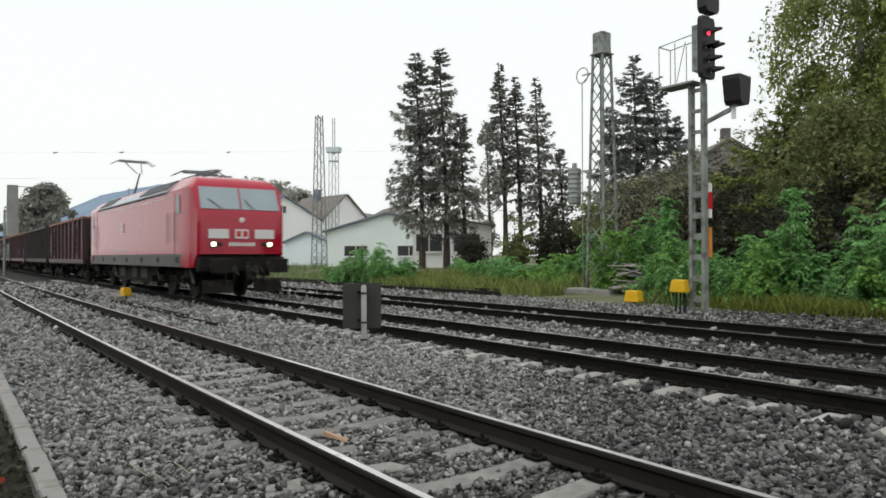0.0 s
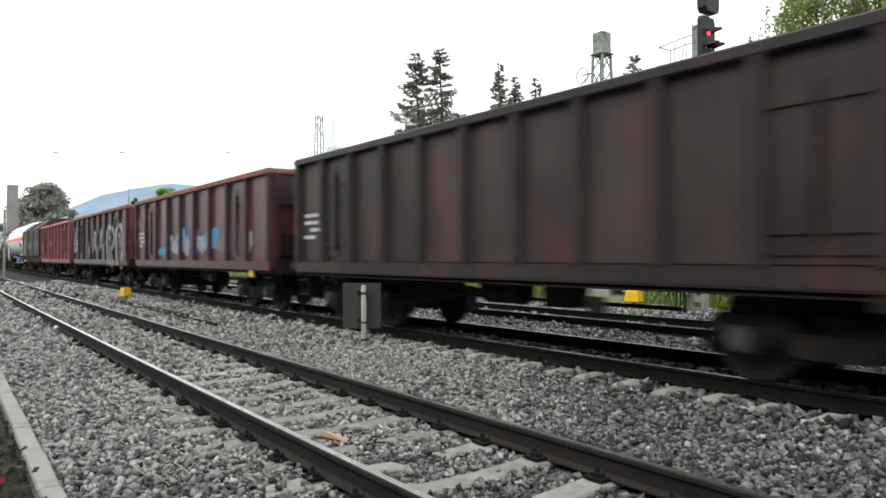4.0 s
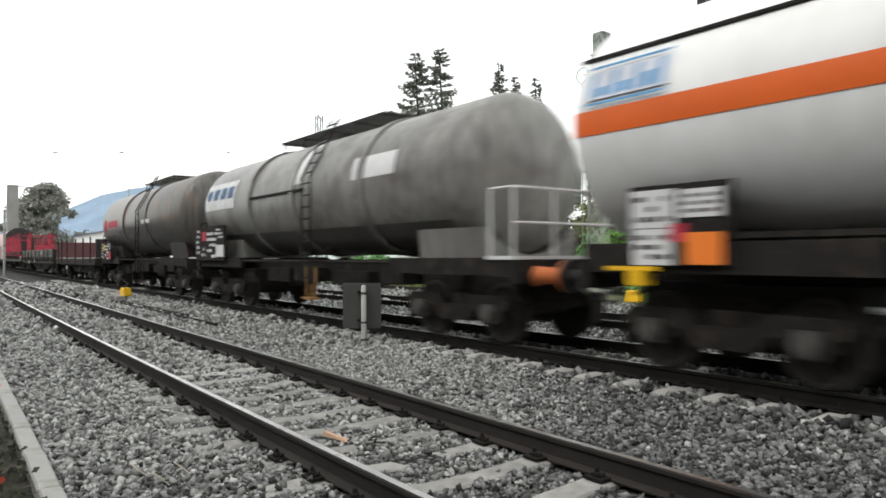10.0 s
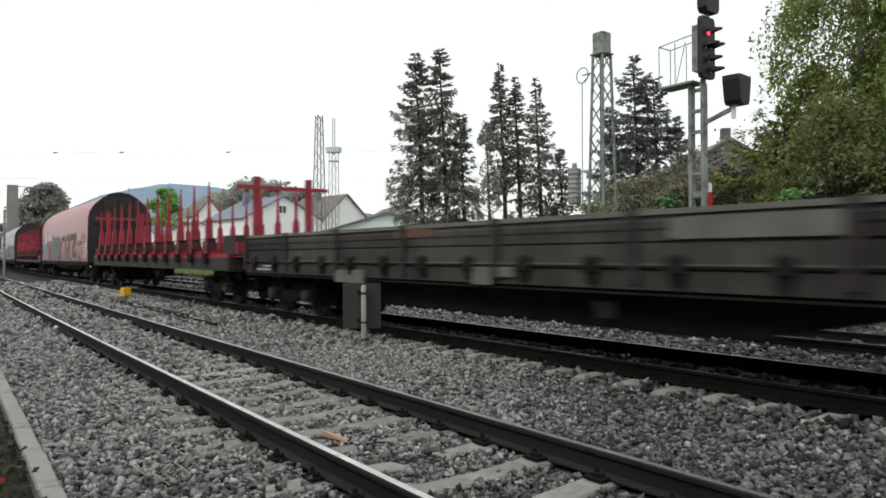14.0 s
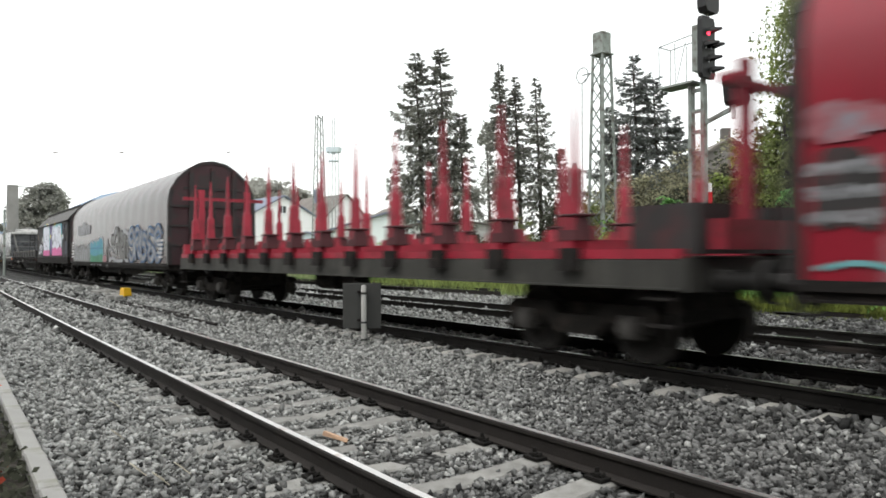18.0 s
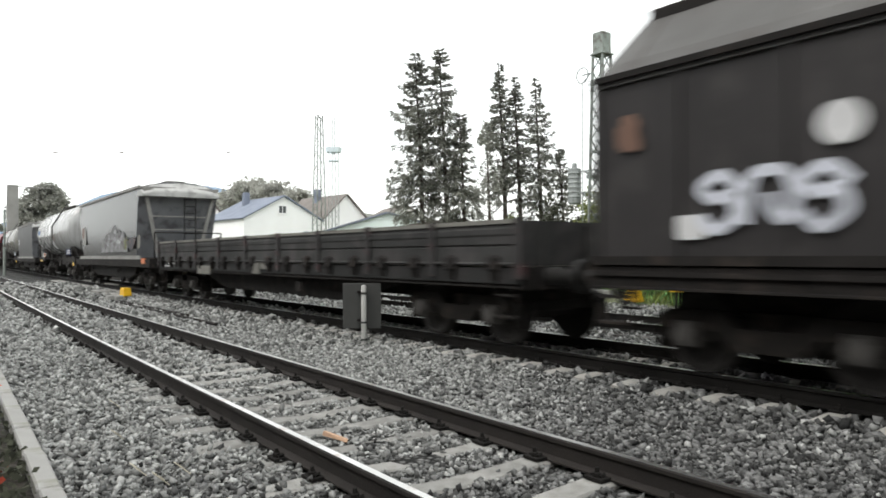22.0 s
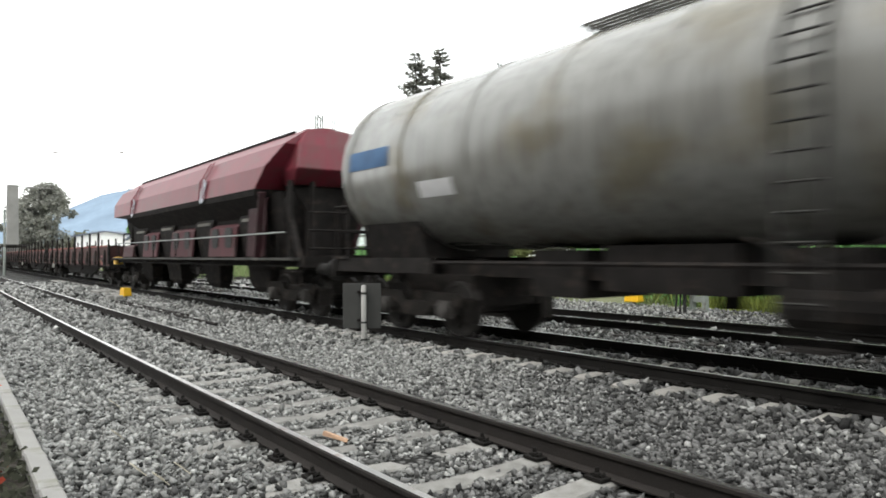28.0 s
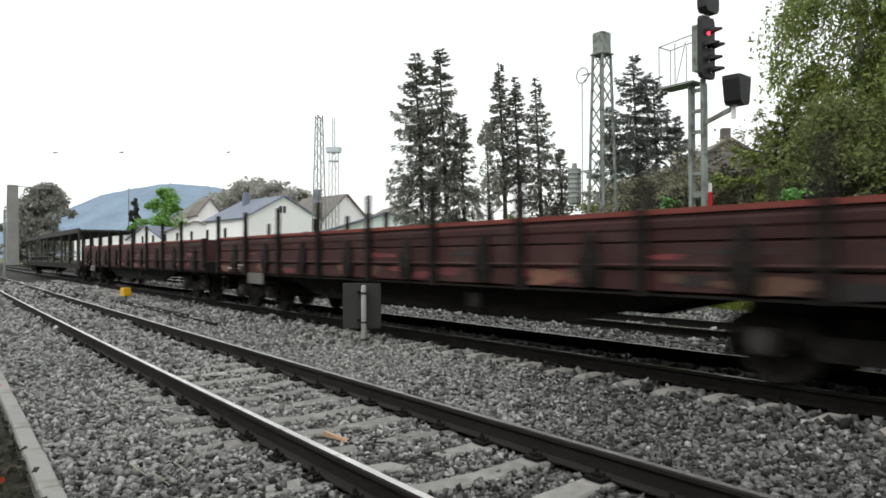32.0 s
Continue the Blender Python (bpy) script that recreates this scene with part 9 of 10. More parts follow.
Y0 = -1.427
patch(W, -8.5, 2.5, 0.7, 0.4, Y0, "g_rose", 60, 2.0, 0.25)
patch(W, -8.5, 1.88, 0.66, 0.72, Y0 - 0.001, "end_dark", 64, 3.0, 0.15)
for i in range(9):
    patch(W, -8.75 + 0.22 * (i % 3), 2.1 - 0.22 * (i // 3), 0.17, 0.13, Y0 - 0.003 - 0.0003 * i, "g_silver", 66 + i, 2.0, 0.3)
stroke(W, [(-8.75, 1.2), (-8.4, 1.26), (-8.0, 1.18)], 0.05, Y0 - 0.003, "g_cyan")
blob(W, -8.2, -4.2, 1.08, 2.35, Y0, "g_rose", 61, 0.35, False)
for i, (x, z, w, h, m) in enumerate(((-7.5, 1.7, 0.5, 1.0, "g_silver"), (-6.6, 1.6, 0.55, 1.1, "g_cyan"), (-6.1, 1.95, 0.5, 0.3, "g_teal"), (-5.6, 1.5, 0.5, 0.9, "g_teal"), (-5.1, 1.7, 0.5, 1.1, "g_red"), (-7.0, 1.3, 0.6, 0.3, "g_green"), (-6.9, 2.1, 0.5, 0.3, "g_blue"), (-4.7, 1.35, 0.6, 0.45, "g_red"))):
    patch(W, x, z, w, h, Y0 - 0.002 - 0.0004 * i, m, 70 + i, 2.2, 0.16)
blob(W, -4.4, -0.75, 1.08, 2.6, Y0 - 0.006, "g_grey", 62, 0.10)
for i, (x, z, w, h) in enumerate(((-2.9, 2.15, 0.3, 0.12), (-3.3, 1.6, 0.3, 0.1), (-2.3, 1.5, 0.25, 0.2), (-1.7, 2.0, 0.25, 0.12))):
    patch(W, x, z, w, h, Y0 - 0.008 - 0.0004 * i, ("g_green", "g_navy", "g_teal", "g_black")[i], 80 + i, 2.0, 0.2)
# the owner's sign: a white frame with two bars, and a row of white blocks
for x, z, w, h in ((-6.68, 2.90, 0.84, 0.09), (-6.68, 2.26, 0.84, 0.09), (-7.05, 2.58, 0.09, 0.6), (-6.31, 2.58, 0.09, 0.6), (-6.82, 2.58, 0.2, 0.42), (-6.52, 2.58, 0.2, 0.42), *((-5.95 + 0.285 * k, 2.56, 0.21, 0.42) for k in range(9))):
    patch(W, x, z, w, h, Y0 - 0.010, "plate", 1, 9.0, 0.0)
# arcs and zigzags with silver outlines and grey fill
blob(W, -0.3, 6.4, 1.06, 1.42, Y0 - 0.001, "g_grey", 63, 0.4)
for m, k, yy in (("g_cloud", 0.15, Y0 - 0.003), ("g_brown", 0.0, Y0 - 0.006)):
    stroke(W, [(1.1, 2.2), (0.75, 2.45), (0.05, 2.2), (-0.25, 1.7), (-0.2, 1.15)], 0.16 + k, yy, m)
    stroke(W, [(0.2, 1.5), (0.6, 1.3), (0.95, 1.6), (0.7, 1.85)], 0.10 + k, yy - 0.0003, m)
    stroke(W, [(1.75, 1.2), (1.7, 2.1), (2.2, 2.42), (2.9, 2.3), (2.95, 1.9), (2.3, 1.65)], 0.30 + k, yy - 0.0006, m)
    stroke(W, [(2.3, 1.65), (2.7, 1.5), (3.0, 1.25)], 0.22 + k, yy - 0.0009, m)
    stroke(W, [(3.4, 2.35), (4.6, 2.4), (5.0, 2.35), (4.4, 1.9), (4.1, 1.55), (5.0, 1.4), (5.3, 1.6)], 0.34 + k, yy - 0.0012, m)
stroke(W, [(5.35, 1.3), (5.5, 1.65), (5.9, 1.68), (6.1, 1.3), (6.05, 1.1)], 0.12, Y0 - 0.004, "g_silver")
patch(W, 6.15, 2.02, 1.25, 0.32, Y0 - 0.004, "g_grey", 90, 1.6, 0.2)
for z, r in ((2.0, 0.62), (1.98, 0.45)):
    stroke(W, [(7.35 + r * math.cos(a), z + 0.8 * r * math.sin(a)) for a in (0.2, 0.8, 1.6, 2.4, 3.0)], 0.05, Y0 - 0.004, "g_rose")
for z in (2.05, 1.75, 1.55):
    stroke(W, [(6.75, z), (7.2, z + 0.06), (7.9, z - 0.02)], 0.06, Y0 - 0.0043, "g_rose")
disc(W, 8.3, 1.9, 0.2, Y0 - 0.004, "plate")
panel_bars(W, 8.48, 1.52, -1.43, 0.72, 0.5, 5, "plate", seed=5)
add(14, stake_wagon(length(14), here(14)))
W = add(15, hood_wagon(length(15), here(15), "tarp_brown", "end_wine", "sooty brown tarpaulin hood wagon with graffiti along the bottom"))
for i, (w, h, dz) in enumerate(((0.5, 0.62, 0), (0.42, 0.5, -0.06), (0.2, 0.72, 0.06), (0.3, 0.82, 0.1), (0.2, 0.74, 0.08), (0.48, 0.52, -0.04), (0.5, 0.52, -0.02))):
    patch(W, (-7.2, -6.62, -6.2, -5.85, -5.5, -5.05, -4.4)[i], 2.68 + dz * 0.6, w, h * 0.9, Y0, "g_silver", 30 + i, 5.0, 0.06)
blob(W, -8.7, -4.2, 1.1, 2.05, Y0, "g_grey", 22, 0.35)
for i in range(7):
    stroke(W, [(-8.5 + 0.6 * i, 1.2), (-8.3 + 0.6 * i, 1.9 - 0.1 * (i % 3)), (-8.0 + 0.6 * i, 1.5), (-8.1 + 0.6 * i, 1.15)], 0.13, Y0 - 0.002 - 0.0003 * i, "g_silver")
# four turquoise bubbles with a pale outline
for m, k, dy in (("g_silver", 0.22, 0.0), ("g_teal", 0.0, 0.004)):
    for i, (x, z, w, h) in enumerate(((-3.72, 1.55, 0.75, 1.0), (-2.95, 1.57, 0.8, 1.02), (-2.25, 1.57, 0.7, 1.0), (-1.55, 1.62, 1.1, 1.12))):
        patch(W, x, z, w + k, h + k, Y0 - dy - 0.0003 * i, m, 40 + i, 2.6, 0.04)
blob(W, -4.0, -1.1, 1.1, 1.5, Y0 - 0.007, "g_green", 23, 0.45)
patch(W, -0.68, 1.25, 0.8, 0.34, Y0, "g_rose", 45, 2.5, 0.2)
# spiky grey letters with silver sweeps below them
for i, (pts, w, m) in enumerate((([(-0.25, 1.15), (-0.1, 2.0), (0.4, 1.2)], 0.26, "g_grey"), ([(0.7, 1.8), (0.95, 2.25)], 0.34, "g_grey"), ([(1.15, 1.85), (1.55, 2.4), (2.05, 2.3), (2.15, 1.75)], 0.36, "g_grey"),
                                 ([(2.4, 2.35), (2.95, 2.0), (2.35, 1.65), (3.0, 1.3)], 0.32, "g_grey"), ([(3.2, 1.2), (3.3, 2.2)], 0.36, "g_grey"), ([(3.75, 1.12), (3.8, 2.0)], 0.26, "g_grey"), ([(1.7, 1.9), (1.75, 1.4)], 0.3, "g_grey"),
                                 ([(0.3, 1.17), (1.0, 1.28), (1.8, 1.16), (2.9, 1.17)], 0.14, "g_silver"), ([(0.3, 1.62), (0.8, 1.64), (1.3, 1.42)], 0.09, "g_silver"), ([(-0.2, 2.08), (0.1, 1.75)], 0.12, "g_silver"),
                                 ([(1.4, 2.3), (1.7, 2.42)], 0.2, "g_silver"), ([(3.0, 2.3), (3.45, 2.34), (3.95, 2.2)], 0.16, "g_silver"), ([(3.3, 1.2), (3.9, 1.16)], 0.12, "g_silver"))):
    stroke(W, pts, w, Y0 - 0.001 - 0.0004 * i, m)
stroke(W, [(-9.2, 1.74), (0, 1.73), (9.2, 1.74)], 0.014, Y0 - 0.0085, "end_dark")
patch(W, -0.25, 0.96, 0.5, 0.2, -1.412, "lowside_lite", 46, 8.0, 0.05)
graffiti(W, "SRBES", 4.0, 8.8, 1.25, 2.3, Y0 - 0.002, "g_worn_silver", "g_blue_dull", 0.16, 0.16, seed=25)
panel_bars(W, -9.1, 1.72, -1.43, 0.6, 0.9, 6, "plate", seed=8)
W = add(16, sliding_van(length(16), here(16)))
YV = -1.434
for i, (x, z, w, h) in enumerate(((5.35, 3.0, 0.6, 0.34), (6.38, 3.0, 0.6, 0.34), (5.15, 1.95, 0.7, 0.95), (6.38, 1.86, 0.75, 0.75))):
    patch(W, x, z, w, h, YV - 0.001 * i, "van_blue", 150 + i, 7.0, 0.02)
disc(W, -4.2, 2.5, 0.2, YV, "plate")
patch(W, -6.5, 2.7, 0.34, 0.4, YV, "g_brown", 37, 3.0, 0.2)
patch(W, -2.0, 2.55, 3.3, 1.9, YV, "g_cyan", 30, 4.0, 0.05)
patch(W, 2.75, 2.5, 4.2, 1.7, YV, "g_cyan", 31, 4.0, 0.05)
patch(W, 4.55, 2.95, 0.6, 0.8, YV - 0.001, "g_teal", 32, 5.0, 0.05)
patch(W, 4.35, 2.58, 0.9, 0.14, YV - 0.002, "g_yellow", 33, 3.0, 0.2)
for i, (x, z, w, h) in enumerate(((-1.75, 3.42, 0.8, 0.2), (1.85, 3.36, 0.7, 0.2))):
    patch(W, x, z, w, h, YV - 0.002, "g_yellow", 34 + i, 2.0, 0.15)
patch(W, 0.18, 2.42, 0.62, 1.85, YV - 0.003, "g_violet", 36, 6.0, 0.03)
# swollen white forms with dark gaps
for i, (x, z, w, h) in enumerate(((-2.95, 2.55, 1.15, 1.65), (-2.05, 2.6, 1.05, 1.7), (-1.1, 2.6, 1.05, 1.75), (1.15, 2.5, 1.05, 1.45), (1.95, 2.55, 1.0, 1.35), (2.75, 2.5, 0.9, 1.4), (3.45, 2.5, 0.95, 1.5), (4.2, 2.15, 1.0, 0.95), (4.05, 2.8, 0.75, 0.75))):
    patch(W, x, z, w, h, YV - 0.004 - 0.0003 * i, "g_white", 50 + i, 3.2, 0.07)
for i, (x, z, w, h) in enumerate(((-3.1, 2.5, 0.12, 0.34), (-2.75, 2.3, 0.3, 0.1), (-2.1, 2.55, 0.14, 0.36), (-2.1, 2.05, 0.4, 0.09), (-1.15, 2.75, 0.3, 0.1), (-1.1, 2.4, 0.14, 0.3), (1.1, 2.75, 0.22, 0.2), (1.05, 2.25, 0.28, 0.34), (1.95, 2.55, 0.2, 0.5),
                                 (1.5, 2.9, 0.3, 0.1), (2.75, 2.3, 0.1, 0.5), (3.5, 2.95, 0.14, 0.5), (3.5, 2.2, 0.3, 0.1), (4.1, 2.0, 0.4, 0.26), (3.95, 2.95, 0.12, 0.4))):
    patch(W, x, z, w, h, YV - 0.008 - 0.0002 * i, "g_black" if i % 3 else "g_navy", 60 + i, 2.6, 0.15)
blob(W, -3.55, -0.4, 1.42, 1.85, YV - 0.012, "g_pink", 31, 0.3)
blob(W, 0.6, 4.8, 1.42, 1.95, YV - 0.012, "g_pink", 32, 0.3)
patch(W, 0.02, 2.62, 0.45, 0.26, YV - 0.012, "g_yellow", 37, 2.0, 0.25)
disc(W, 5.2, 2.5, 0.19, YV - 0.002, "g_white")
graffiti(W, "SNS", -5.6, -4.05, 1.6, 2.15, YV, "g_white", None, 0.12, 0.1, seed=39)
patch(W, -5.7, 1.62, 0.34, 0.26, YV - 0.002, "plate", 38, 6.0, 0.0)
add(17, low_side_wagon(length(17), here(17), "lowside_dark", "lowside_lite", "long dark grey low-sided wagon", bays=9))
W = add(18, grain_hopper(length(18), here(18), "grey grain hopper wagon with pale cloud-shaped graffiti"))
# a cumulus: a pale field with a lumpy crest, shaded by greyer lobes
blob(W, -0.65, 4.45, 1.55, 2.72, -1.456, "g_cloud_grey", 18, 0.42, False)
rnd = random.Random(18)
for i in range(22):
    u = rnd.random()
    patch(W, -0.3 + 4.3 * u, 1.7 + rnd.random() * 0.75 * math.sin(math.pi * (0.1 + 0.8 * u)), rnd.uniform(0.3, 0.7), rnd.uniform(0.12, 0.26), -1.458 - 0.0003 * i, rnd.choice(("g_grey", "g_worn_silver", "g_cloud", "g_worn")), 51 + i, 1.7, 0.3)
patch(W, 4.2, 1.85, 0.7, 0.5, -1.468, "g_lime", 66, 1.8, 0.25)
patch(W, 5.1, 1.85, 1.2, 0.5, -1.475, "g_dusk", 67, 1.8, 0.25)
patch(W, 6.35, 1.88, 0.45, 0.5, -1.475, "lowside_lite", 70, 3.0, 0.15)
boxes("marker_plate", [((6.72, -1.40, 1.17), (0.5, 0.05, 0.2))], "orange_buffer", W)
patch(W, -4.9, 2.35, 1.0, 0.85, -1.461, "hopper_lite", 68, 6.0, 0.05)
patch(W, -5.2, 2.5, 0.5, 0.5, -1.463, "g_brown", 69, 6.0, 0.1)
W = add(19, tank_wagon(length(19), here(19), "tank_light", "light grey ribbed tank wagon with a ladder and a walkway", 1.50, 2.93, rings=9, kind="light"))
on_tank(W, -0.2, 2.12, 0.85, 0.5, 1.50, 2.93, "plate", 5)
on_tank(W, 0.82, 2.5, 0.3, 0.3, 1.50, 2.93, "g_brown", 6)
on_tank(W, -5.9, 3.0, 1.0, 0.3, 1.50, 2.93, "g_blue_dull", 7)
panel_bars(W, -4.7, 1.45, -1.30, 1.7, 0.3, 3, seed=31)
patch(W, -4.6, 1.45, 0.28, 0.24, -1.305, "orange_plate", 32, 8.0, 0.0)
patch(W, -6.3, 1.08, 1.1, 0.1, -1.30, "yellow", 33, 8.0, 0.0)
W = add(20, grain_hopper(length(20), here(20), "plain dark grey grain hopper wagon"))
patch(W, -4.4, 2.6, 0.5, 0.42, -1.461, "plate", 34, 8.0, 0.0)
patch(W, -4.0, 2.15, 0.4, 0.36, -1.461, "hopper_lite", 35, 8.0, 0.0)
W = add(21, tank_wagon(length(21), here(21), "tank_stained", "light grey ribbed tank wagon stained brown at one end", 1.50, 2.93, rings=9, kind="light"))
on_tank(W, -6.2, 3.05, 1.3, 0.34, 1.50, 2.93, "g_blue_dull", 2)
on_tank(W, -4.3, 2.4, 0.9, 0.26, 1.50, 2.93, "plate", 4)
add(22, red_hopper(length(22), here(22)))
for k in (23, 24, 25):
    add(k, low_side_wagon(length(k), here(k), "lowbrown", "lowbrown_rim", "long red-brown low-sided wagon with steel stakes along both sides", stakes=True, bays=9))
    rnd = random.Random(k)
    for i in range(22):
        x = rnd.uniform(-9, 9)
        patch(TRAIN[-1][1], x, rnd.uniform(1.0, 1.12), rnd.uniform(0.2, 0.9), rnd.uniform(0.08, 0.2), -1.3875 - 0.0003 * i, rnd.choice(("g_brown", "oxide", "rust_pale", "end_dark")), 400 + 30 * k + i, 2.5, 0.25)
    for i in range(6):
        x = rnd.uniform(-9, 9)
        patch(TRAIN[-1][1], x, rnd.uniform(1.3, 1.42), rnd.uniform(0.3, 1.0), rnd.uniform(0.05, 0.12), -1.3885 - 0.0003 * i, rnd.choice(("oxide", "end_dark")), 900 + 30 * k + i, 2.5, 0.3)
add(26, car_carrier(length(26), here(26)))


# ---------------- sleepers, curb slabs, clips, ballast ----------------
SLEEPERS = {"main": [], "siding": [], "third": []}


def sleepers():
    bm = bmesh.new()
    prof = [(-1.32, -0.20), (-1.26, -0.180), (-1.0, -0.172), (-0.55, -0.172), (-0.42, -0.20), (-0.3, -0.26), (0.3, -0.26), (0.42, -0.20), (0.55, -0.172), (1.0, -0.172), (1.22, -0.185), (1.3, -0.20)]
    loft(bm, [[(s * w, y, z) for s, w, z in ((-1, 0.14, -0.36), (-1, 0.105, zt - 0.02), (-1, 0.075, zt), (1, 0.075, zt), (1, 0.105, zt - 0.02), (1, 0.14, -0.36))] for y, zt in prof])
    conc = shape("sleeper", bm, smooth=True)
    bm = bmesh.new()
    prof = [(-1.28, -0.20), (-1.1, -0.18), (-0.6, -0.176), (-0.4, -0.186), (-0.15, -0.196), (0.15, -0.196), (0.4, -0.186), (0.6, -0.176), (1.1, -0.18), (1.28, -0.20)]
    loft(bm, [[(s * w, y, z) for s, w, z in ((-1, 0.13, -0.36), (-1, 0.112, zt - 0.015), (-1, 0.095, zt), (1, 0.095, zt), (1, 0.112, zt - 0.015), (1, 0.13, -0.36))] for y, zt in prof])
    worn = shape("sleeper", bm, smooth=True)
    bm = bmesh.new()
    box(bm, (0, 0, -0.235), (0.24, 2.55, 0.13))
    wood = shape("sleeper", bm, bevel=0.012)
    clip = bmesh.new()
    for s in (-1, 1):
        box(clip, (0, s * 0.115, -0.158), (0.15, 0.10, 0.022))
        lathe_z(clip, [(-0.15, 0.03), (-0.12, 0.03), (-0.115, 0.016), (-0.085, 0.014)], 0.0, s * 0.12, 8)
        bar(clip, (-0.04, s * 0.13, -0.14), (-0.03, s * 0.08, -0.13), 0.012, seg=5)
        bar(clip, (0.04, s * 0.13, -0.14), (0.03, s * 0.08, -0.13), 0.012, seg=5)
    clip = shape("rail_clip", clip)
    rnd = random.Random(11)
    for track, me, mat, step, x0, x1, ph in (("main", conc, "concrete", 0.575, -52, 14, 0.0), ("siding", worn, "sleeper_old", 0.594, -42, 14, 0.224), ("third", wood, "sleeper_dark", 0.63, -60, 14, 0.1)):
        for i in range(int((x1 - x0 - ph) / step)):
            x = x0 + ph + i * step + rnd.uniform(-0.012, 0.012)
            y = line_y(track, x)
            dz = rnd.uniform(-0.006, 0.004) + (0.0 if track == "main" else (rnd.uniform(-0.010, 0.006) if track == "siding" else -0.03))
            SLEEPERS[track].append(x)
            s = part("sleeper", me, mat, tracks[track], at=pose(x, y, dz, rnd.uniform(-0.4, 0.4), 0, rnd.uniform(-0.8, 0.8)))
            if track != "third" and x > -26:
                for side in (-1, 1):
                    part("rail_clip", clip, "clip_rust" if track == "siding" else "rail_side_main", s, at=pose(0, side * 0.7525, 0))
    # edging of concrete slabs beside the siding
    C = tagged(new("platform_edging"), "row of pale concrete edging slabs with dark joints", "kerb", kind="structure")
    bm = bmesh.new()
    box(bm, (0, 0, 0), (0.905, 0.13, 0.18))
    me = shape("slab", bm, bevel=0.012)
    for i in range(48):
        x = -32.0 + i * 0.92
        part("slab", me, "curb", C, at=pose(x, 0.665 - 0.022 * (x + 6), -0.155 + rnd.uniform(-0.006, 0.006), 0, rnd.uniform(-0.4, 0.4), -1.26 + rnd.uniform(-0.4, 0.4)))


sleepers()


def ballast():
    """Crushed stone lying over the bed: one mesh of many small angular stones."""
    rnd = np.random.RandomState(7)
    # a chipped block: a triangle below, a turned triangle above, eight facets
    block = np.array([(math.cos(a), math.sin(a), z) for z, turn in ((-0.8, 0.0), (0.8, math.pi / 3)) for a in (turn, turn + 2 * math.pi / 3, turn + 4 * math.pi / 3)])
    tri = np.array([(0, 2, 1), (3, 4, 5), (0, 1, 3), (1, 4, 3), (1, 2, 4), (2, 5, 4), (2, 0, 5), (0, 3, 5)])
    kinds = [(block * np.array([1.35, 1.35, 1.0]) + rnd.uniform(-0.38, 0.38, (6, 3))) * np.array([rnd.uniform(1.15, 1.6), rnd.uniform(0.7, 1.05), rnd.uniform(0.55, 0.9)]) for _ in range(24)]
    # stretches of the bed: x from, x to, y from, y to, stones to a square metre, half their size
    fields = ((-9.5, -0.6, 0.74, 6.5, 1600, 0.0140), (-16, -9.5, 0.84, 6.5, 850, 0.0178), (-28, -16, 0.9, 6.6, 330, 0.0275), (-14, -1.8, 6.5, 10.9, 520, 0.0215), (-30, -14, 6.5, 11.2, 200, 0.030),
              (-24, -4.0, 10.9, 15.0, 200, 0.025), (-24, -4.0, 15.0, 18.9, 110, 0.024), (-45, -28, 1.6, 6.6, 80, 0.045), (-45, -24, 10.9, 18.0, 40, 0.045))
    P, R = [], []
    for x0, x1, y0, y1, dens, r in fields:
        n = int((x1 - x0) * (y1 - y0) * dens)
        x, y = rnd.uniform(x0, x1, n), rnd.uniform(y0, y1, n)
        ok = (y > -0.07 * x) & (y < -2.75 * x + 0.3) & (0.6 * y - 0.8 * x > 3.9)
        P.append(np.stack([x[ok], y[ok]], 1))
        R.append(r * np.clip(np.exp(rnd.normal(0, 0.28, ok.sum())), 0.5, 1.7))
    P, R = np.concatenate(P), np.concatenate(R)
    sid = SIDING + np.array([siding_bend(a) for a in P[:, 0]])
    bend = np.array([main_bend(a) for a in P[:, 0]])
    keep = np.ones(len(P), dtype=bool)
    z = np.array([ground_z(a, b) for a, b in P]) + R * rnd.uniform(-0.5, 2.5, len(P)) - 0.014
    for track, mid, bare in (("siding", sid, 0.94), ("main", MAIN + bend, 0.75), ("third", THIRD + bend, 0.55)):
        off = np.abs(P[:, 1] - mid)
        keep &= np.abs(off - 0.7525) > 0.085
        s = np.array(SLEEPERS[track])
        k = np.clip(np.searchsorted(s, P[:, 0]), 1, len(s) - 1)
        gap = np.minimum(np.abs(P[:, 0] - s[k]), np.abs(P[:, 0] - s[k - 1]))
        patch = np.array([noise.noise(Vector((a * 1.3, b * 1.3, 7.0))) for a, b in P])
        show = bare - 0.5 * (patch > 0.25)
        half = 0.125
        if track == "siding":
            show = np.where(P[:, 1] < mid - 0.85, show * 0.62, show + 0.12 * (patch > 0.25))
            half = 0.10 + 0.05 * patch
            z = np.where(off < 0.66, z - 0.012, z)
        if track == "main":
            show = np.where(P[:, 1] < mid - 0.8, 0.985, show)
            half = 0.105
        keep &= ~((off < 1.31) & (gap < half) & (rnd.random(len(P)) < show))
    # a low heap of larger stones along the shoulder of the main line
    bank = (P[:, 1] < MAIN - 0.9) & (P[:, 1] > MAIN - 2.4)
    R = np.where(bank, R * 1.15, R)
    P, R, z = P[keep], R[keep], z[keep]
    n = len(P)
    a, b, c = rnd.uniform(0, 2 * np.pi, n), rnd.normal(0, 0.75, n), rnd.normal(0, 0.75, n)
    V = np.zeros((n, 6, 3))
    kind = rnd.randint(0, len(kinds), n)
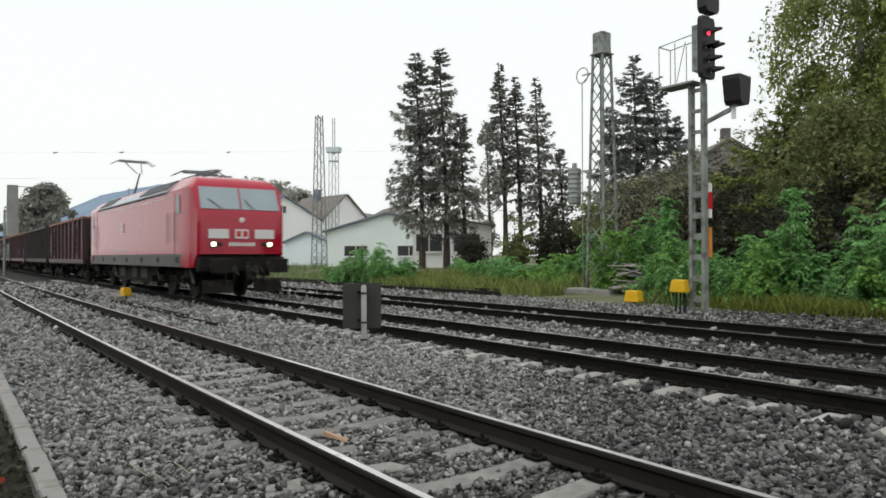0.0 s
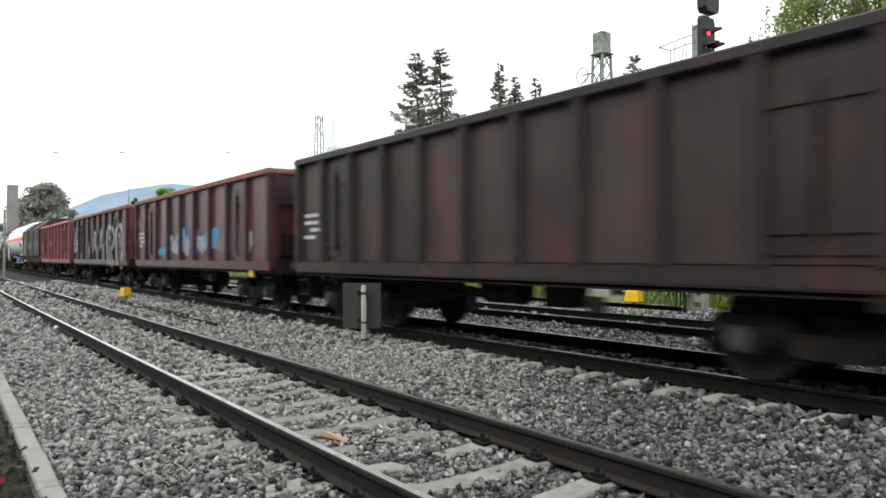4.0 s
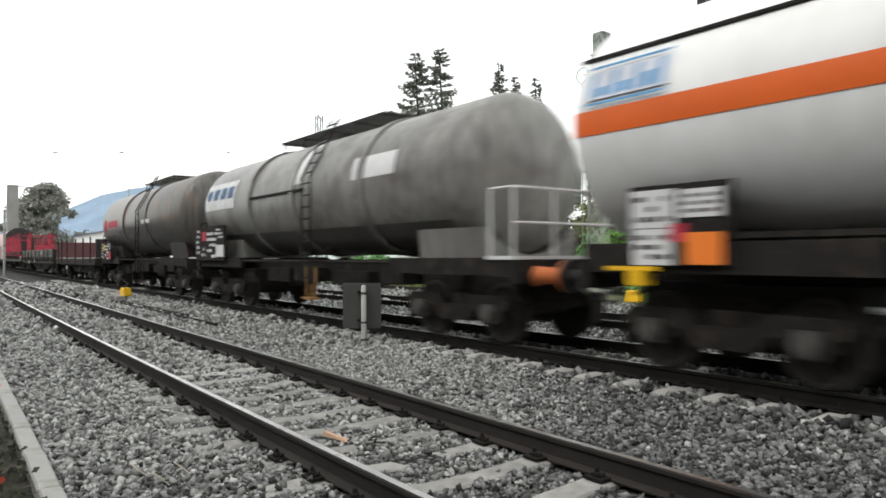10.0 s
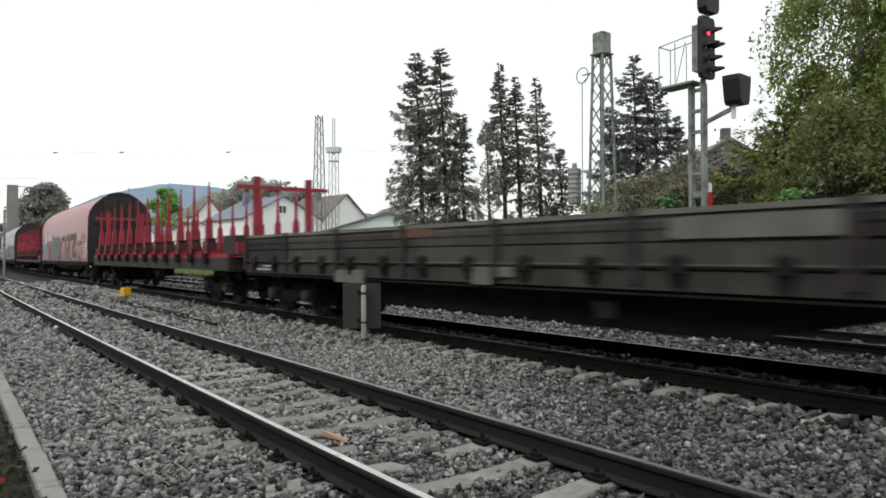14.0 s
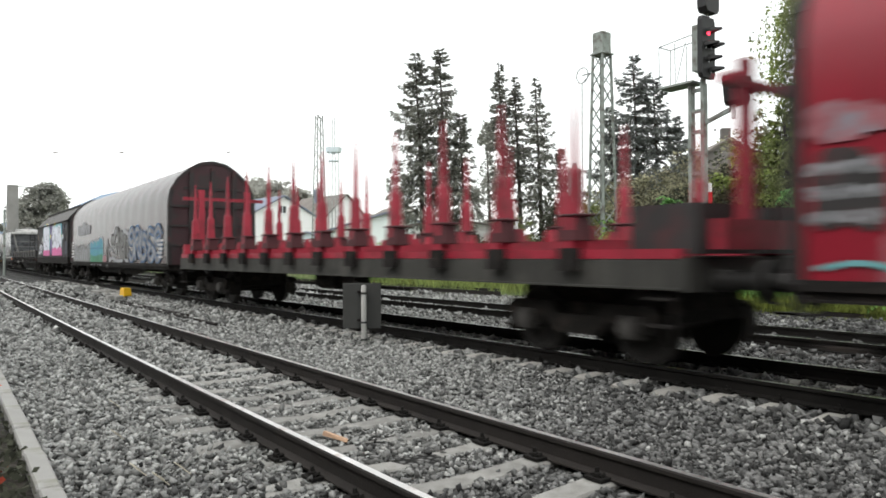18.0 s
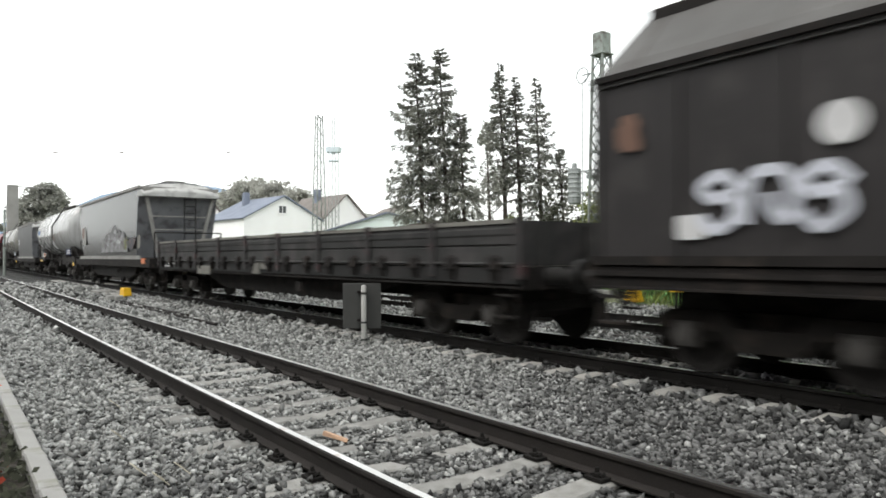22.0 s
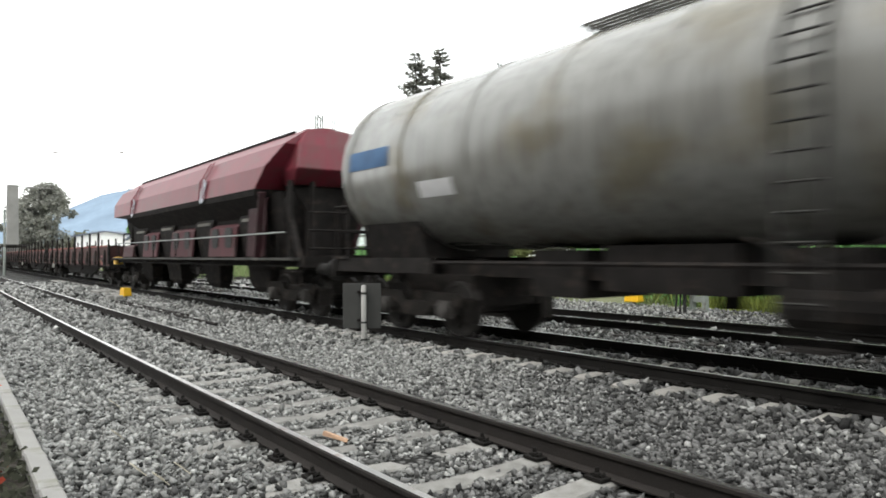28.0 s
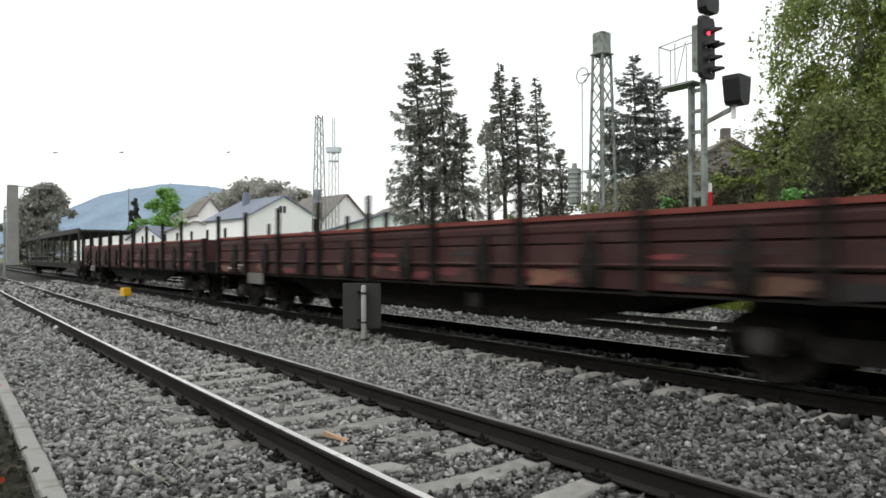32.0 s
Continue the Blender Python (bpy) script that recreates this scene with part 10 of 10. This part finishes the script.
    for k, base in enumerate(kinds):
        m = kind == k
        q = base[None] * R[m][:, None, None]
        ca, sa, cb, sb, cc, sc = (f(w[m])[:, None] for w in (a, b, c) for f in (np.cos, np.sin))
        x1, z1 = q[..., 0] * cb - q[..., 2] * sb, q[..., 0] * sb + q[..., 2] * cb
        y2, z2 = q[..., 1] * cc - z1 * sc, q[..., 1] * sc + z1 * cc
        V[m, :, 0] = x1 * ca - y2 * sa + P[m, 0][:, None]
        V[m, :, 1] = x1 * sa + y2 * ca + P[m, 1][:, None]
        V[m, :, 2] = z2 + z[m][:, None]
    F = (tri[None] + (np.arange(n) * 6)[:, None, None]).reshape(-1, 3)
    me = from_arrays("ballast_stones", V.reshape(-1, 3), F)
    me.materials.append(M["stone"])
    me.materials.append(M["stone_shaded"])
    # towards the near right a darker stone colour stands in for shade in deep gaps
    border_noise = np.array([noise.noise(Vector((a * 0.4, b * 0.4, 2.0))) for a, b in P]) * 4.5
    in_shade = (P[:, 0] + border_noise + 0.5 * P[:, 1] + rnd.normal(0, 1.6, len(P)) > -2.6).astype(np.int32)
    me.polygons.foreach_set("material_index", np.repeat(in_shade, 8))
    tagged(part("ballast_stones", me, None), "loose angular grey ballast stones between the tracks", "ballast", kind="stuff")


ballast()


def weeds():
    """Red and green weeds in the soil left of the edging, and dry straws on the ballast."""
    rnd = np.random.RandomState(9)
    pl = []
    for cx, cy, n, s in ((-8.9, 0.54, 70, 0.09), (-5.45, 0.33, 90, 0.07), (-10.8, 0.58, 50, 0.1)):
        pl.append(np.array([cx, cy, -0.10]) + rnd.normal(0, 1, (n, 3)) * np.array([s * 2.2, s * 0.7, 0.035]))
    p = np.concatenate(pl)
    p[:, 2] = np.abs(p[:, 2] + 0.12) - 0.12
    tagged(part("red_weeds", leaf_mesh("red_weeds", p, 0.05, rnd), "red_leaf"), "small red-leaved weeds beside the edging", "weeds", kind="stuff")
    n = 2600
    p = np.stack([rnd.uniform(-13, -3.5, n), rnd.uniform(-0.3, 0.62, n), -0.13 + np.abs(rnd.normal(0, 0.03, n))], 1)
    tagged(part("soil_litter", leaf_mesh("soil_litter", p, 0.05, rnd), "leaf_dark"), "dead leaves and low weeds on the soil", "weeds", kind="stuff")
    bm = bmesh.new()
    for cx, cy in ((-6.3, 1.35), (-5.2, 1.25), (-5.05, 1.5), (-4.9, 1.32), (-7.6, 1.6)):
        prev = None
        for k in range(7):
            t = k / 6
            q = Vector((cx + 0.18 * t, cy - 0.1 * math.sin(t * 3), -0.16 + 0.09 * math.sin(t * 3.0)))
            if prev is not None:
                bar(bm, prev, q, 0.0035, seg=4)
            prev = q
    tagged(part("straws", bm, "straw"), "dry pale straws lying on the ballast", "straw", kind="stuff")


weeds()


# ---------------- movement ----------------
def motions():
    """The train runs past at about 47 km/h; every wheel turns with it while it is near."""
    for k, ob in TRAIN:
        mid = (JOINTS[k] + JOINTS[k + 1]) / 2
        rows = []
        for i in range(33):
            t = float(i)
            x = -mid + advance(t)
            rows.append((t, pose(x, line_y("main", x), 0, 0, 0, main_turn(x))))
        walk(ob, rows)
        # while the vehicle is between 75 m before and 16 m past the eye
        first, last = None, None
        for f in range(0, 32 * FPS + 1):
            x = -mid + advance(f / FPS)
            if -75 < x < 16:
                first = f if first is None else first
                last = f
        if first is None:
            continue
        for w, r, owner in WHEELS:
            if owner is not ob:
                continue
            p = w.matrix_basis.translation.copy()
            steps = sorted({0, *range(first, last + 1), 32 * FPS})
            rows = []
            for f in steps:
                g = min(max(f, first), last)
                turn = math.degrees((advance(g / FPS) - advance(first / FPS)) / r) % 360.0
                rows.append((f / FPS, pose(p.x, p.y, p.z, 0, turn, 0)))
            walk(w, rows)


motions()
